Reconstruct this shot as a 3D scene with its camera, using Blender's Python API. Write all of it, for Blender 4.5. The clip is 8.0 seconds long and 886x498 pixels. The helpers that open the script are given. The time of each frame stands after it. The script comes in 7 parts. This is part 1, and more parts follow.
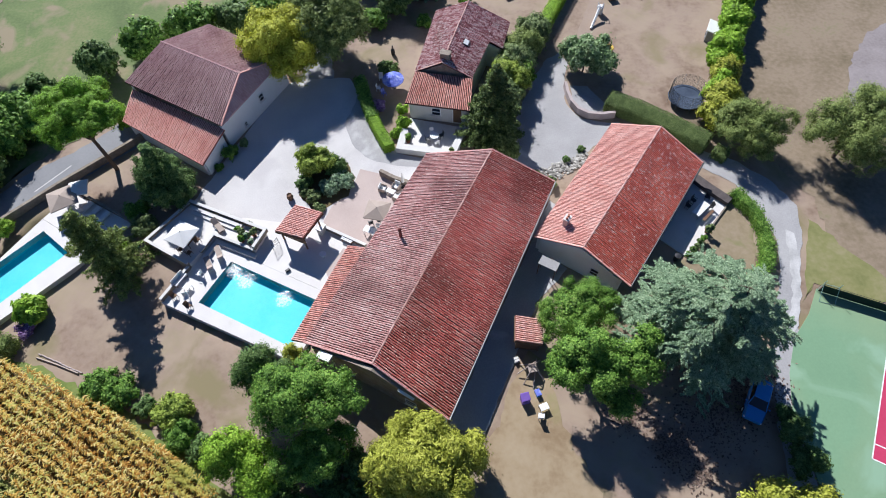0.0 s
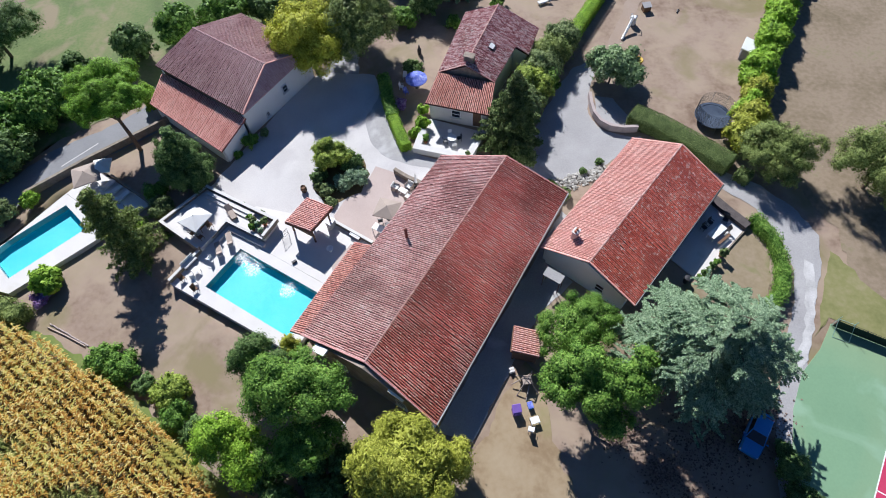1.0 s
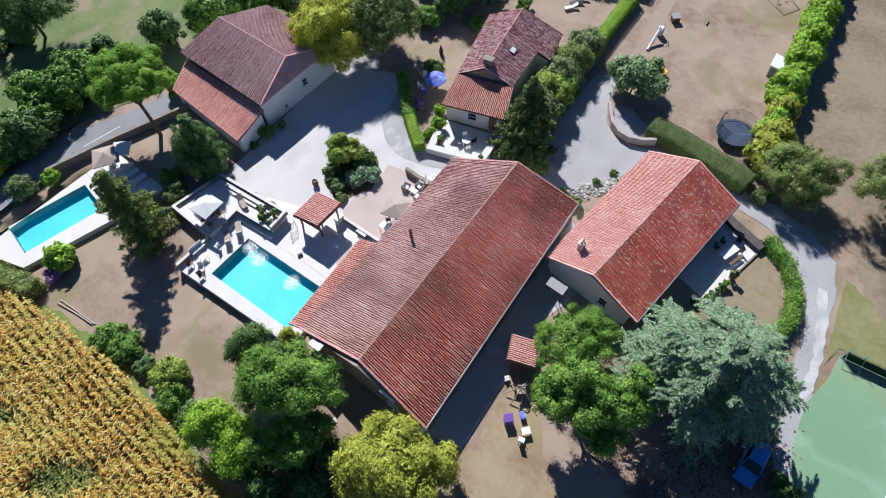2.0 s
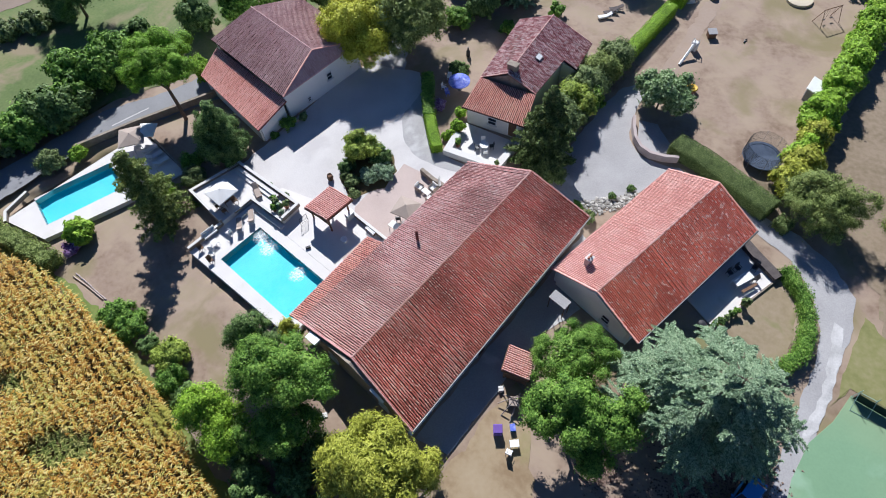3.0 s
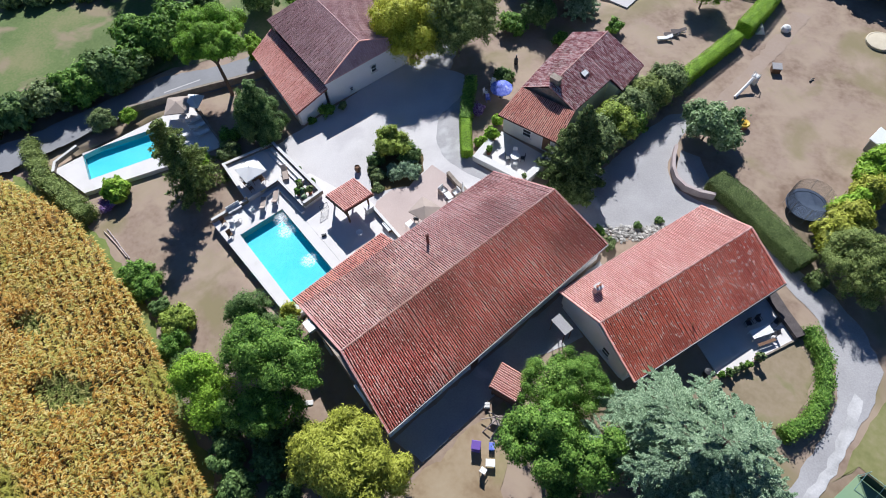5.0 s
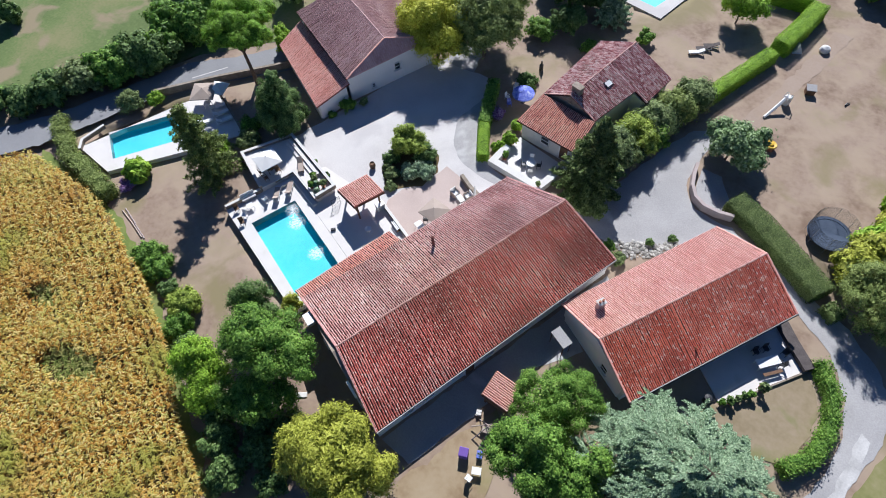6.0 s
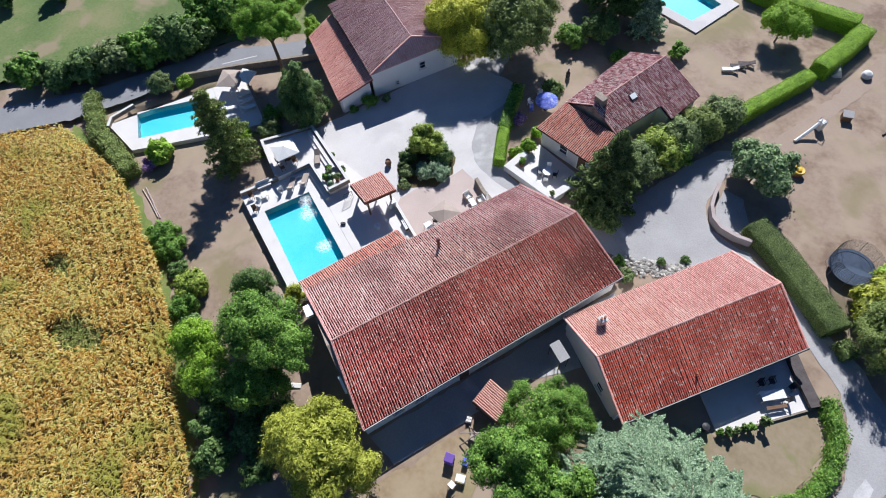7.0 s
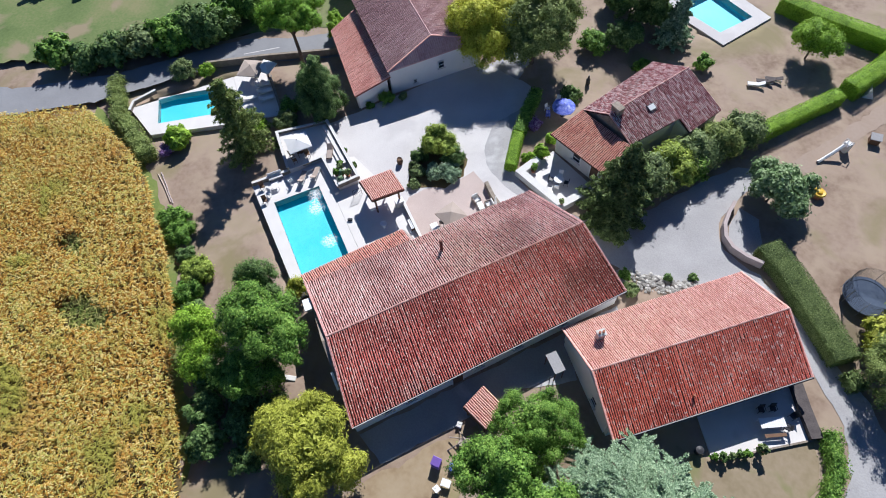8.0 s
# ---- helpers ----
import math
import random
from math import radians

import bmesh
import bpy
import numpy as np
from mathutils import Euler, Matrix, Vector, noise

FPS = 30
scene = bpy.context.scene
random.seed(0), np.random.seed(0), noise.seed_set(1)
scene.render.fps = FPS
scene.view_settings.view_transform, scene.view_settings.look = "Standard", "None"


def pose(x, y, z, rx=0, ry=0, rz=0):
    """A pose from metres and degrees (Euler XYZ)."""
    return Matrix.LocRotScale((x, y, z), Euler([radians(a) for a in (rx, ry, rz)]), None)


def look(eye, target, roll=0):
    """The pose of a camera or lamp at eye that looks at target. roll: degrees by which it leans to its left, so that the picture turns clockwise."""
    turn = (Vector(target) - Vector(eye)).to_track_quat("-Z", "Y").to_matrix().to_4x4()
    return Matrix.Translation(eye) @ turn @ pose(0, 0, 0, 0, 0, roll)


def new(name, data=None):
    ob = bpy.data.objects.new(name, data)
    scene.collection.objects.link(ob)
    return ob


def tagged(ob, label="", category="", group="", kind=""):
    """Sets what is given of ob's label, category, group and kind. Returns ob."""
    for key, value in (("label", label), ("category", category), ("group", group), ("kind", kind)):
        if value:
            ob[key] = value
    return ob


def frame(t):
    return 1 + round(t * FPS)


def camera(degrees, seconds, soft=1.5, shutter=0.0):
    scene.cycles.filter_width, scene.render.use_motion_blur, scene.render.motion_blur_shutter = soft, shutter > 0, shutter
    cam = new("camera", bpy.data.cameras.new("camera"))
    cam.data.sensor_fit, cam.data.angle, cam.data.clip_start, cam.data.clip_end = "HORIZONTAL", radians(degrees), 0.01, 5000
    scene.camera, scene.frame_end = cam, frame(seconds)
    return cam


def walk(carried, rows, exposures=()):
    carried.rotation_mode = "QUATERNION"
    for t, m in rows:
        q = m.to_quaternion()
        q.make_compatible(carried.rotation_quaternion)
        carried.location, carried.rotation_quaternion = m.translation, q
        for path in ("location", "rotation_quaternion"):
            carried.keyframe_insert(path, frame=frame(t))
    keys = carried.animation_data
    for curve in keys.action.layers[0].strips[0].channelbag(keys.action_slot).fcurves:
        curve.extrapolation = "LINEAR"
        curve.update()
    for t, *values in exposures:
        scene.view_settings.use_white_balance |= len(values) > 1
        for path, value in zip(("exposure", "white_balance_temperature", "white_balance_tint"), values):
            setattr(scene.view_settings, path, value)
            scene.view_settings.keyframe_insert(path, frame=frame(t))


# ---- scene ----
cam = camera(75.5, 8.0, soft=1.0)
PATH = [
    (0.0, 0.000, 0.000, 50.923, 31.209, 1.665, 0.063),
    (0.5, 1.030, 0.289, 50.960, 31.182, 1.743, 2.463),
    (1.0, 2.308, 0.635, 50.948, 31.207, 1.880, 5.335),
    (2.5, 5.119, 1.894, 50.956, 31.136, 2.094, 12.168),
    (3.0, 6.351, 2.479, 50.898, 31.190, 2.284, 15.093),
    (3.5, 7.138, 2.909, 50.825, 31.243, 2.342, 17.190),
    (4.0, 8.008, 3.534, 50.883, 31.188, 2.402, 19.735),
    (4.5, 8.924, 4.170, 50.886, 31.191, 2.488, 22.166),
    (6.0, 11.550, 6.307, 50.781, 31.281, 2.823, 29.675),
    (6.5, 12.378, 7.066, 50.719, 31.340, 2.935, 32.208),
    (7.0, 13.250, 7.957, 50.563, 31.445, 3.023, 35.044),
    (7.5, 13.889, 8.699, 50.511, 31.452, 3.137, 37.041),
    (8.0, 14.474, 9.587, 50.478, 31.398, 3.195, 39.267),
]
walk(cam, [(t, pose(x, y, z, rx, ry, rz)) for t, x, y, z, rx, ry, rz in PATH], [(0.0, 0.54, 5700, 10), (8.0, 0.54, 5700, 10)])

# ---- light: afternoon sun and clear sky ----
SUN_EL = 39.0
SUN_TO = Vector((-0.42, 0.907, 0)).normalized()
world = bpy.data.worlds.new("sky")
scene.world = world
world.use_nodes = True
wn = world.node_tree.nodes
sky = wn.new("ShaderNodeTexSky")
sky.sky_type = "NISHITA"
sky.sun_disc = False
sky.air_density, sky.dust_density, sky.ozone_density = 0.7, 0.05, 7.5
sky.sun_elevation = radians(SUN_EL)
sky.sun_rotation = math.atan2(SUN_TO.x, SUN_TO.y)
wn["Background"].inputs["Strength"].default_value = 0.056
world.node_tree.links.new(sky.outputs[0], wn["Background"].inputs["Color"])
sun = new("sun", bpy.data.lights.new("sun", "SUN"))
sun.data.energy = 5.0
sun.data.angle = radians(0.5)
sun.data.color = (1.0, 0.935, 0.845)
sun_at = SUN_TO * math.cos(radians(SUN_EL)) + Vector((0, 0, math.sin(radians(SUN_EL))))
sun.matrix_world = look(sun_at * 100, (0, 0, 0))


# ---- materials ----
def material(name, tones, scale=2.0, fine=25.0, rough=0.85, bump=0.15, island=0.0, metal=0.0,
             spots=None, spot_scale=1.0, spot_at=0.62, spec=0.3, stretch=(1, 1, 1), leafy=0.0, per_object=0.0, swing=1.0, stain=None, stain_scale=0.2, stain_at=0.55):
    """Colour wanders between the tones at two scales; spots and stain are marks with a shape of their own, sharp and soft."""
    m = bpy.data.materials.new(name)
    m.use_nodes = True
    nt = m.node_tree
    n, ln = nt.nodes, nt.links
    bsdf = n["Principled BSDF"]
    tc = n.new("ShaderNodeTexCoord")
    mp = n.new("ShaderNodeMapping")
    mp.inputs["Scale"].default_value = stretch
    ln.new(tc.outputs["Object"], mp.inputs["Vector"])

    def noise_of(s, detail=4.0, dist=0.0):
        t = n.new("ShaderNodeTexNoise")
        t.inputs["Scale"].default_value = s
        t.inputs["Detail"].default_value = detail
        t.inputs["Distortion"].default_value = dist
        ln.new(mp.outputs[0], t.inputs["Vector"])
        return t.outputs["Fac"]

    def maths(op, a, b):
        t = n.new("ShaderNodeMath")
        t.operation = op
        for i, v in enumerate((a, b)):
            if isinstance(v, (int, float)):
                t.inputs[i].default_value = v
            else:
                ln.new(v, t.inputs[i])
        return t.outputs[0]

    small = noise_of(fine, 3.0)
    broad = maths("ADD", maths("MULTIPLY", maths("SUBTRACT", noise_of(scale, 5.0, 0.3), 0.5), swing), 0.5)
    fac = maths("ADD", maths("MULTIPLY", broad, 0.62), maths("MULTIPLY", small, 0.38))
    if island or per_object:
        g = n.new("ShaderNodeNewGeometry") if island else n.new("ShaderNodeObjectInfo")
        r = maths("SUBTRACT", g.outputs["Random Per Island" if island else "Random"], 0.5)
        fac = maths("ADD", fac, maths("MULTIPLY", r, island or per_object))
    ramp = n.new("ShaderNodeValToRGB")
    el = ramp.color_ramp.elements
    lo, hi = 0.28, 0.72
    el[0].position, el[1].position = lo, hi
    el[0].color, el[1].color = (*tones[0], 1), (*tones[-1], 1)
    for i, c in enumerate(tones[1:-1]):
        e = el.new(lo + (hi - lo) * (i + 1) / (len(tones) - 1))
        e.color = (*c, 1)
    ln.new(fac, ramp.inputs[0])
    col = ramp.outputs[0]
    for mark, mscale, at, edge, most in ((stain, stain_scale, stain_at, 0.12, 0.75), (spots, spot_scale, spot_at, 0.05, 1.0)):
        if not mark:
            continue
        mix = n.new("ShaderNodeMix")
        mix.data_type = "RGBA"
        sr = n.new("ShaderNodeMapRange")
        sr.inputs[1].default_value, sr.inputs[2].default_value = at - edge, at + edge
        sr.inputs[4].default_value = most
        ln.new(noise_of(mscale, 5.0, 0.5), sr.inputs[0])
        ln.new(sr.outputs[0], mix.inputs[0])
        ln.new(col, mix.inputs[6])
        mix.inputs[7].default_value = (*mark, 1)
        col = mix.outputs[2]
    ln.new(col, bsdf.inputs["Base Color"])
    bsdf.inputs["Roughness"].default_value = rough
    bsdf.inputs["Metallic"].default_value = metal
    bsdf.inputs["Specular IOR Level"].default_value = spec
    if bump:
        b = n.new("ShaderNodeBump")
        b.inputs["Strength"].default_value = bump
        b.inputs["Distance"].default_value = 0.04
        ln.new(small, b.inputs["Height"])
        ln.new(b.outputs[0], bsdf.inputs["Normal"])
    if leafy:
        out = n["Material Output"]
        tr = n.new("ShaderNodeBsdfTranslucent")
        ln.new(col, tr.inputs[0])
        ms = n.new("ShaderNodeMixShader")
        ms.inputs[0].default_value = leafy
        ln.new(bsdf.outputs[0], ms.inputs[1])
        ln.new(tr.outputs[0], ms.inputs[2])
        ln.new(ms.outputs[0], out.inputs["Surface"])
    return m


def leaf_material(name, dark, mid, light):
    return material(name, [dark, mid, light], 0.9, 6.0, rough=0.6, bump=0, island=0.42, leafy=0.2, spec=0.2)


M_LAWN = material("dry_lawn", [(0.185, 0.125, 0.088), (0.262, 0.19, 0.14), (0.31, 0.232, 0.178), (0.295, 0.235, 0.155)], 0.16, 1.8, bump=0.15, swing=1.9,
                  spots=(0.225, 0.185, 0.10), spot_scale=0.10, spot_at=0.60, stain=(0.355, 0.275, 0.20), stain_scale=0.33, stain_at=0.54)
M_MEADOW = material("meadow_grass", [(0.085, 0.125, 0.035), (0.13, 0.175, 0.055), (0.205, 0.20, 0.09)], 0.12, 2.5, bump=0.3, swing=1.6,
                    spots=(0.25, 0.205, 0.125), spot_scale=0.17, spot_at=0.58)
M_FIELD = material("field_soil", [(0.10, 0.075, 0.03), (0.17, 0.12, 0.05)], 0.5, 4.0, bump=0.3)
M_GRAVEL = material("pale_gravel", [(0.46, 0.435, 0.43), (0.55, 0.525, 0.515), (0.62, 0.595, 0.58)], 0.25, 9.0, bump=0.4,
                    spots=(0.50, 0.475, 0.47), spot_scale=0.2, spot_at=0.6)
M_DRIVE = material("grey_gravel", [(0.275, 0.265, 0.265), (0.355, 0.343, 0.343), (0.435, 0.422, 0.42)], 0.22, 7.0, bump=0.35,
                   spots=(0.56, 0.55, 0.545), spot_scale=0.13, spot_at=0.62)
M_ROAD = material("asphalt_lane", [(0.20, 0.20, 0.21), (0.27, 0.27, 0.28)], 0.3, 6.0, bump=0.2)
M_PATIO = material("pink_gravel", [(0.43, 0.345, 0.31), (0.52, 0.425, 0.39)], 0.4, 9.0, bump=0.3)
M_DECK = material("pale_stone_paving", [(0.59, 0.56, 0.535), (0.69, 0.66, 0.635)], 0.5, 12.0, rough=0.7, bump=0.1,
                  spots=(0.60, 0.57, 0.53), spot_scale=0.6, spot_at=0.66)
M_WHITEWALL = material("white_limewash", [(0.76, 0.75, 0.73), (0.85, 0.84, 0.82)], 0.5, 9.0, bump=0.2)
M_YARD = material("greenish_lawn", [(0.20, 0.155, 0.09), (0.265, 0.21, 0.135), (0.32, 0.25, 0.18)], 0.3, 2.0, bump=0.1,
                  spots=(0.20, 0.19, 0.085), spot_scale=0.25, spot_at=0.60)
M_WALL = material("cream_render", [(0.56, 0.54, 0.51), (0.68, 0.665, 0.64)], 0.6, 10.0, bump=0.2)
M_STONE = material("rubble_stone", [(0.17, 0.14, 0.11), (0.27, 0.225, 0.18), (0.38, 0.33, 0.28)], 1.5, 9.0, bump=0.5, island=0.2)
M_SLATE = material("dark_slate", [(0.06, 0.05, 0.05), (0.13, 0.11, 0.105)], 1.5, 9.0, bump=0.5)
M_PINK = material("pinkish_stone", [(0.36, 0.29, 0.275), (0.47, 0.40, 0.385)], 1.2, 9.0, bump=0.4)
M_MAT = material("blue_grey_mat", [(0.06, 0.08, 0.125), (0.09, 0.115, 0.165)], 2.0, 20.0, bump=0.05)
M_VERGE = material("yellow_green_grass", [(0.14, 0.15, 0.05), (0.21, 0.205, 0.08), (0.28, 0.245, 0.135)], 0.35, 2.0, bump=0.2)
M_TIMBER = material("weathered_timber", [(0.13, 0.075, 0.045), (0.22, 0.13, 0.08)], 3.0, 20.0, bump=0.3, stretch=(1, 1, 6))
M_WHITE = material("white_paint", [(0.72, 0.72, 0.71), (0.82, 0.82, 0.81)], 2.0, 20.0, rough=0.5, bump=0.03)
M_DARK = material("dark_metal", [(0.025, 0.025, 0.03), (0.05, 0.05, 0.055)], 4.0, 30.0, rough=0.45, bump=0.05)
M_CANVAS = material("beige_canvas", [(0.33, 0.265, 0.225), (0.41, 0.34, 0.29)], 1.5, 30.0, bump=0.1)
M_SAND = material("pale_sand_cover", [(0.52, 0.45, 0.33), (0.62, 0.55, 0.42)], 1.5, 20.0, bump=0.1)
M_WCANVAS = material("white_canvas", [(0.68, 0.67, 0.65), (0.78, 0.77, 0.75)], 1.5, 30.0, bump=0.1)
M_TILE_OLD = material("old_canal_tile", [(0.36, 0.16, 0.15), (0.55, 0.285, 0.26), (0.66, 0.41, 0.38), (0.74, 0.55, 0.52)], 0.30, 9.0, island=0.2, bump=0.2,
                      spots=(0.74, 0.66, 0.61), spot_scale=5.0, spot_at=0.65, stain=(0.30, 0.14, 0.13), stain_scale=0.22, stain_at=0.60)
M_TILE_DEEP = material("deep_red_canal_tile", [(0.46, 0.105, 0.088), (0.68, 0.175, 0.14), (0.79, 0.275, 0.225), (0.83, 0.48, 0.415)], 0.22, 9.0, island=0.3, bump=0.2,
                       spots=(0.84, 0.58, 0.49), spot_scale=5.5, spot_at=0.605, stain=(0.27, 0.075, 0.06), stain_scale=0.16, stain_at=0.53)
M_TILE_MOT = material("mottled_old_tile", [(0.32, 0.12, 0.125), (0.50, 0.24, 0.235), (0.60, 0.355, 0.345), (0.74, 0.57, 0.545)], 3.2, 9.0, island=0.5, bump=0.2,
                      spots=(0.78, 0.70, 0.66), spot_scale=5.0, spot_at=0.62)
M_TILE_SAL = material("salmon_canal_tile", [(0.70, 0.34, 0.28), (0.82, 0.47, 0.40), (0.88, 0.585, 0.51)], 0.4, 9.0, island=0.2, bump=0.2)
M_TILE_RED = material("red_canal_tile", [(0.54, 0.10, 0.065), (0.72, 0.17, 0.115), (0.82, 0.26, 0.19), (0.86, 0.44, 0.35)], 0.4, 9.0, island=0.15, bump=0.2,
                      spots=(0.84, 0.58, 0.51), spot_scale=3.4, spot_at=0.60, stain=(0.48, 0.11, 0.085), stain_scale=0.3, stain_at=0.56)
M_TILE_ROSE = material("faded_rose_tile", [(0.58, 0.235, 0.19), (0.72, 0.35, 0.29), (0.80, 0.48, 0.41)], 0.4, 9.0, island=0.3, bump=0.2)
M_TILE_BRN = material("brown_canal_tile", [(0.40, 0.24, 0.235), (0.53, 0.35, 0.34), (0.62, 0.45, 0.435)], 0.4, 9.0, island=0.2, bump=0.2)
# channels darker than the covers: shade between the rows is painted into them
M_TILE_BED = material("shaded_tile_channels", [(0.04, 0.016, 0.013), (0.075, 0.03, 0.025)], 1.0, 8.0, bump=0.2)
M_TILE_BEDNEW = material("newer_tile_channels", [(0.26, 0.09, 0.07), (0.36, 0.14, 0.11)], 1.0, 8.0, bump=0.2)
M_LINER = material("pool_liner", [(0.07, 0.53, 0.66), (0.15, 0.62, 0.73)], 0.3, 3.0, rough=0.5, bump=0)
M_COURT = material("green_acrylic_court", [(0.165, 0.28, 0.165), (0.205, 0.335, 0.20)], 0.2, 5.0, rough=0.8, bump=0.05,
                   spots=(0.245, 0.375, 0.25), spot_scale=0.16, spot_at=0.58, stain=(0.25, 0.33, 0.19), stain_scale=0.09, stain_at=0.55)
M_CRED = material("crimson_acrylic_court", [(0.42, 0.035, 0.09), (0.50, 0.05, 0.12)], 0.3, 5.0, rough=0.8, bump=0.05)
M_BLUE = material("blue_car_paint", [(0.045, 0.24, 0.62), (0.06, 0.29, 0.68)], 1.0, 20.0, rough=0.22, bump=0, spec=0.7)
M_GLASS = material("dark_glass", [(0.02, 0.025, 0.03), (0.03, 0.035, 0.045)], 1.0, 5.0, rough=0.08, bump=0, spec=0.8)
M_RUBBER = material("black_rubber", [(0.015, 0.015, 0.015), (0.03, 0.03, 0.03)], 4.0, 30.0, rough=0.8, bump=0.05)
M_PURPLE = material("purple_plastic", [(0.18, 0.10, 0.40), (0.24, 0.14, 0.48)], 2.0, 20.0, rough=0.5, bump=0.02)
M_BCLOTH = material("blue_cloth", [(0.05, 0.08, 0.42), (0.16, 0.20, 0.62), (0.55, 0.58, 0.75)], 1.6, 5.0, bump=0.1)
M_YELLOW = material("yellow_plastic", [(0.60, 0.38, 0.03), (0.68, 0.45, 0.05)], 2.0, 20.0, rough=0.5, bump=0.02)
M_BARK = material("bark", [(0.10, 0.07, 0.05), (0.19, 0.14, 0.10)], 3.0, 14.0, bump=0.5, stretch=(1, 1, 0.3))
L_LAUREL = leaf_material("leaf_glossy_laurel", (0.085, 0.14, 0.05), (0.20, 0.31, 0.12), (0.40, 0.50, 0.27))
M_TEAL = material("pale_teal_paint", [(0.25, 0.42, 0.38), (0.33, 0.50, 0.46)], 3.0, 20.0, rough=0.5, bump=0.02)
M_TERRACOTTA = material("terracotta", [(0.36, 0.14, 0.08), (0.45, 0.20, 0.12)], 3.0, 20.0, bump=0.1)
M_FLUE = material("sooty_clay", [(0.11, 0.035, 0.03), (0.19, 0.07, 0.055)], 3.0, 20.0, bump=0.1)
M_NET = material("black_netting", [(0.03, 0.03, 0.03), (0.06, 0.055, 0.05)], 3.0, 30.0, bump=0.1)
L_MID = leaf_material("leaf_mid_green", (0.055, 0.12, 0.017), (0.155, 0.30, 0.042), (0.30, 0.46, 0.085))
L_DARK = leaf_material("leaf_dark_green", (0.05, 0.095, 0.024), (0.125, 0.21, 0.055), (0.23, 0.33, 0.105))
L_LIME = leaf_material("leaf_light_green", (0.11, 0.20, 0.015), (0.28, 0.47, 0.035), (0.42, 0.60, 0.07))
L_YEL = leaf_material("leaf_yellow_green", (0.17, 0.19, 0.02), (0.39, 0.42, 0.05), (0.55, 0.56, 0.10))
L_SILVER = leaf_material("needle_silver_green", (0.10, 0.165, 0.085), (0.28, 0.40, 0.235), (0.48, 0.60, 0.38))
L_OLIVE = leaf_material("leaf_grey_green", (0.075, 0.11, 0.04), (0.185, 0.25, 0.085), (0.32, 0.39, 0.16))
L_CORN = material("maize_leaf", [(0.36, 0.175, 0.025), (0.54, 0.32, 0.05), (0.66, 0.47, 0.105), (0.80, 0.66, 0.27), (0.52, 0.49, 0.12)], 0.20, 5.0, rough=0.7, bump=0, island=0.66, leafy=0.25, swing=1.3,
                  spots=(0.40, 0.38, 0.07), spot_scale=0.15, spot_at=0.60, stain=(0.56, 0.29, 0.065), stain_scale=0.17, stain_at=0.64)
L_CORNG = leaf_material("green_maize_leaf", (0.10, 0.14, 0.025), (0.26, 0.29, 0.07), (0.48, 0.44, 0.15))
L_BLOSSOM = leaf_material("lilac_blossom", (0.16, 0.06, 0.22), (0.34, 0.20, 0.42), (0.55, 0.45, 0.62))
L_ASH = leaf_material("leaf_ash_green", (0.12, 0.175, 0.024), (0.31, 0.40, 0.06), (0.47, 0.55, 0.11))
L_FIR = leaf_material("needle_olive_green", (0.09, 0.125, 0.03), (0.22, 0.285, 0.075), (0.36, 0.42, 0.13))
L_GOLD = leaf_material("leaf_golden_green", (0.26, 0.28, 0.02), (0.53, 0.55, 0.05), (0.66, 0.66, 0.09))
L_HEDGE = leaf_material("leaf_olive_hedge", (0.055, 0.085, 0.025), (0.145, 0.20, 0.06), (0.25, 0.32, 0.11))
L_PINE = leaf_material("needle_bright_green", (0.10, 0.18, 0.015), (0.22, 0.40, 0.035), (0.35, 0.57, 0.06))

water = bpy.data.materials.new("pool_water")
water.use_nodes = True
wt = water.node_tree
wt.nodes.remove(wt.nodes["Principled BSDF"])
w_tr, w_gl, w_mix = wt.nodes.new("ShaderNodeBsdfTransparent"), wt.nodes.new("ShaderNodeBsdfGlossy"), wt.nodes.new("ShaderNodeMixShader")
w_fr, w_no, w_bu = wt.nodes.new("ShaderNodeFresnel"), wt.nodes.new("ShaderNodeTexNoise"), wt.nodes.new("ShaderNodeBump")
w_tr.inputs[0].default_value = (0.86, 0.97, 0.99, 1)
w_gl.inputs["Roughness"].default_value = 0.1
w_fr.inputs["IOR"].default_value = 1.33
w_no.inputs["Scale"].default_value = 3.0
w_no.inputs["Detail"].default_value = 3.0
w_tc = wt.nodes.new("ShaderNodeTexCoord")
wt.links.new(w_tc.outputs["Object"], w_no.inputs["Vector"])
w_bu.inputs["Strength"].default_value = 1.0
w_bu.inputs["Distance"].default_value = 0.12


def water_sum(op, a, b):
    t = wt.nodes.new("ShaderNodeMath")
    t.operation = op
    for i, v in enumerate((a, b)):
        if isinstance(v, (int, float)):
            t.inputs[i].default_value = v
        else:
            wt.links.new(v, t.inputs[i])
    return t.outputs[0]


# ripples where the inlets push the water up; calm elsewhere
w_stir = 0.03
for jet, reach in (((-21.5, 27.2, 0.25), 2.0), ((-17.3, 25.1, 0.25), 1.9), ((-23.0, 28.5, 0.25), 1.6)):
    w_d = wt.nodes.new("ShaderNodeVectorMath")
    w_d.operation = "DISTANCE"
    wt.links.new(w_tc.outputs["Object"], w_d.inputs[0])
    w_d.inputs[1].default_value = jet
    w_r = wt.nodes.new("ShaderNodeMapRange")
    w_r.interpolation_type = "SMOOTHSTEP"
    w_r.inputs[1].default_value, w_r.inputs[2].default_value = reach, 0.0
    wt.links.new(w_d.outputs["Value"], w_r.inputs[0])
    w_stir = water_sum("ADD", w_r.outputs[0], w_stir)
wt.links.new(water_sum("MULTIPLY", w_no.outputs["Fac"], w_stir), w_bu.inputs["Height"])
wt.links.new(w_bu.outputs[0], w_gl.inputs["Normal"])
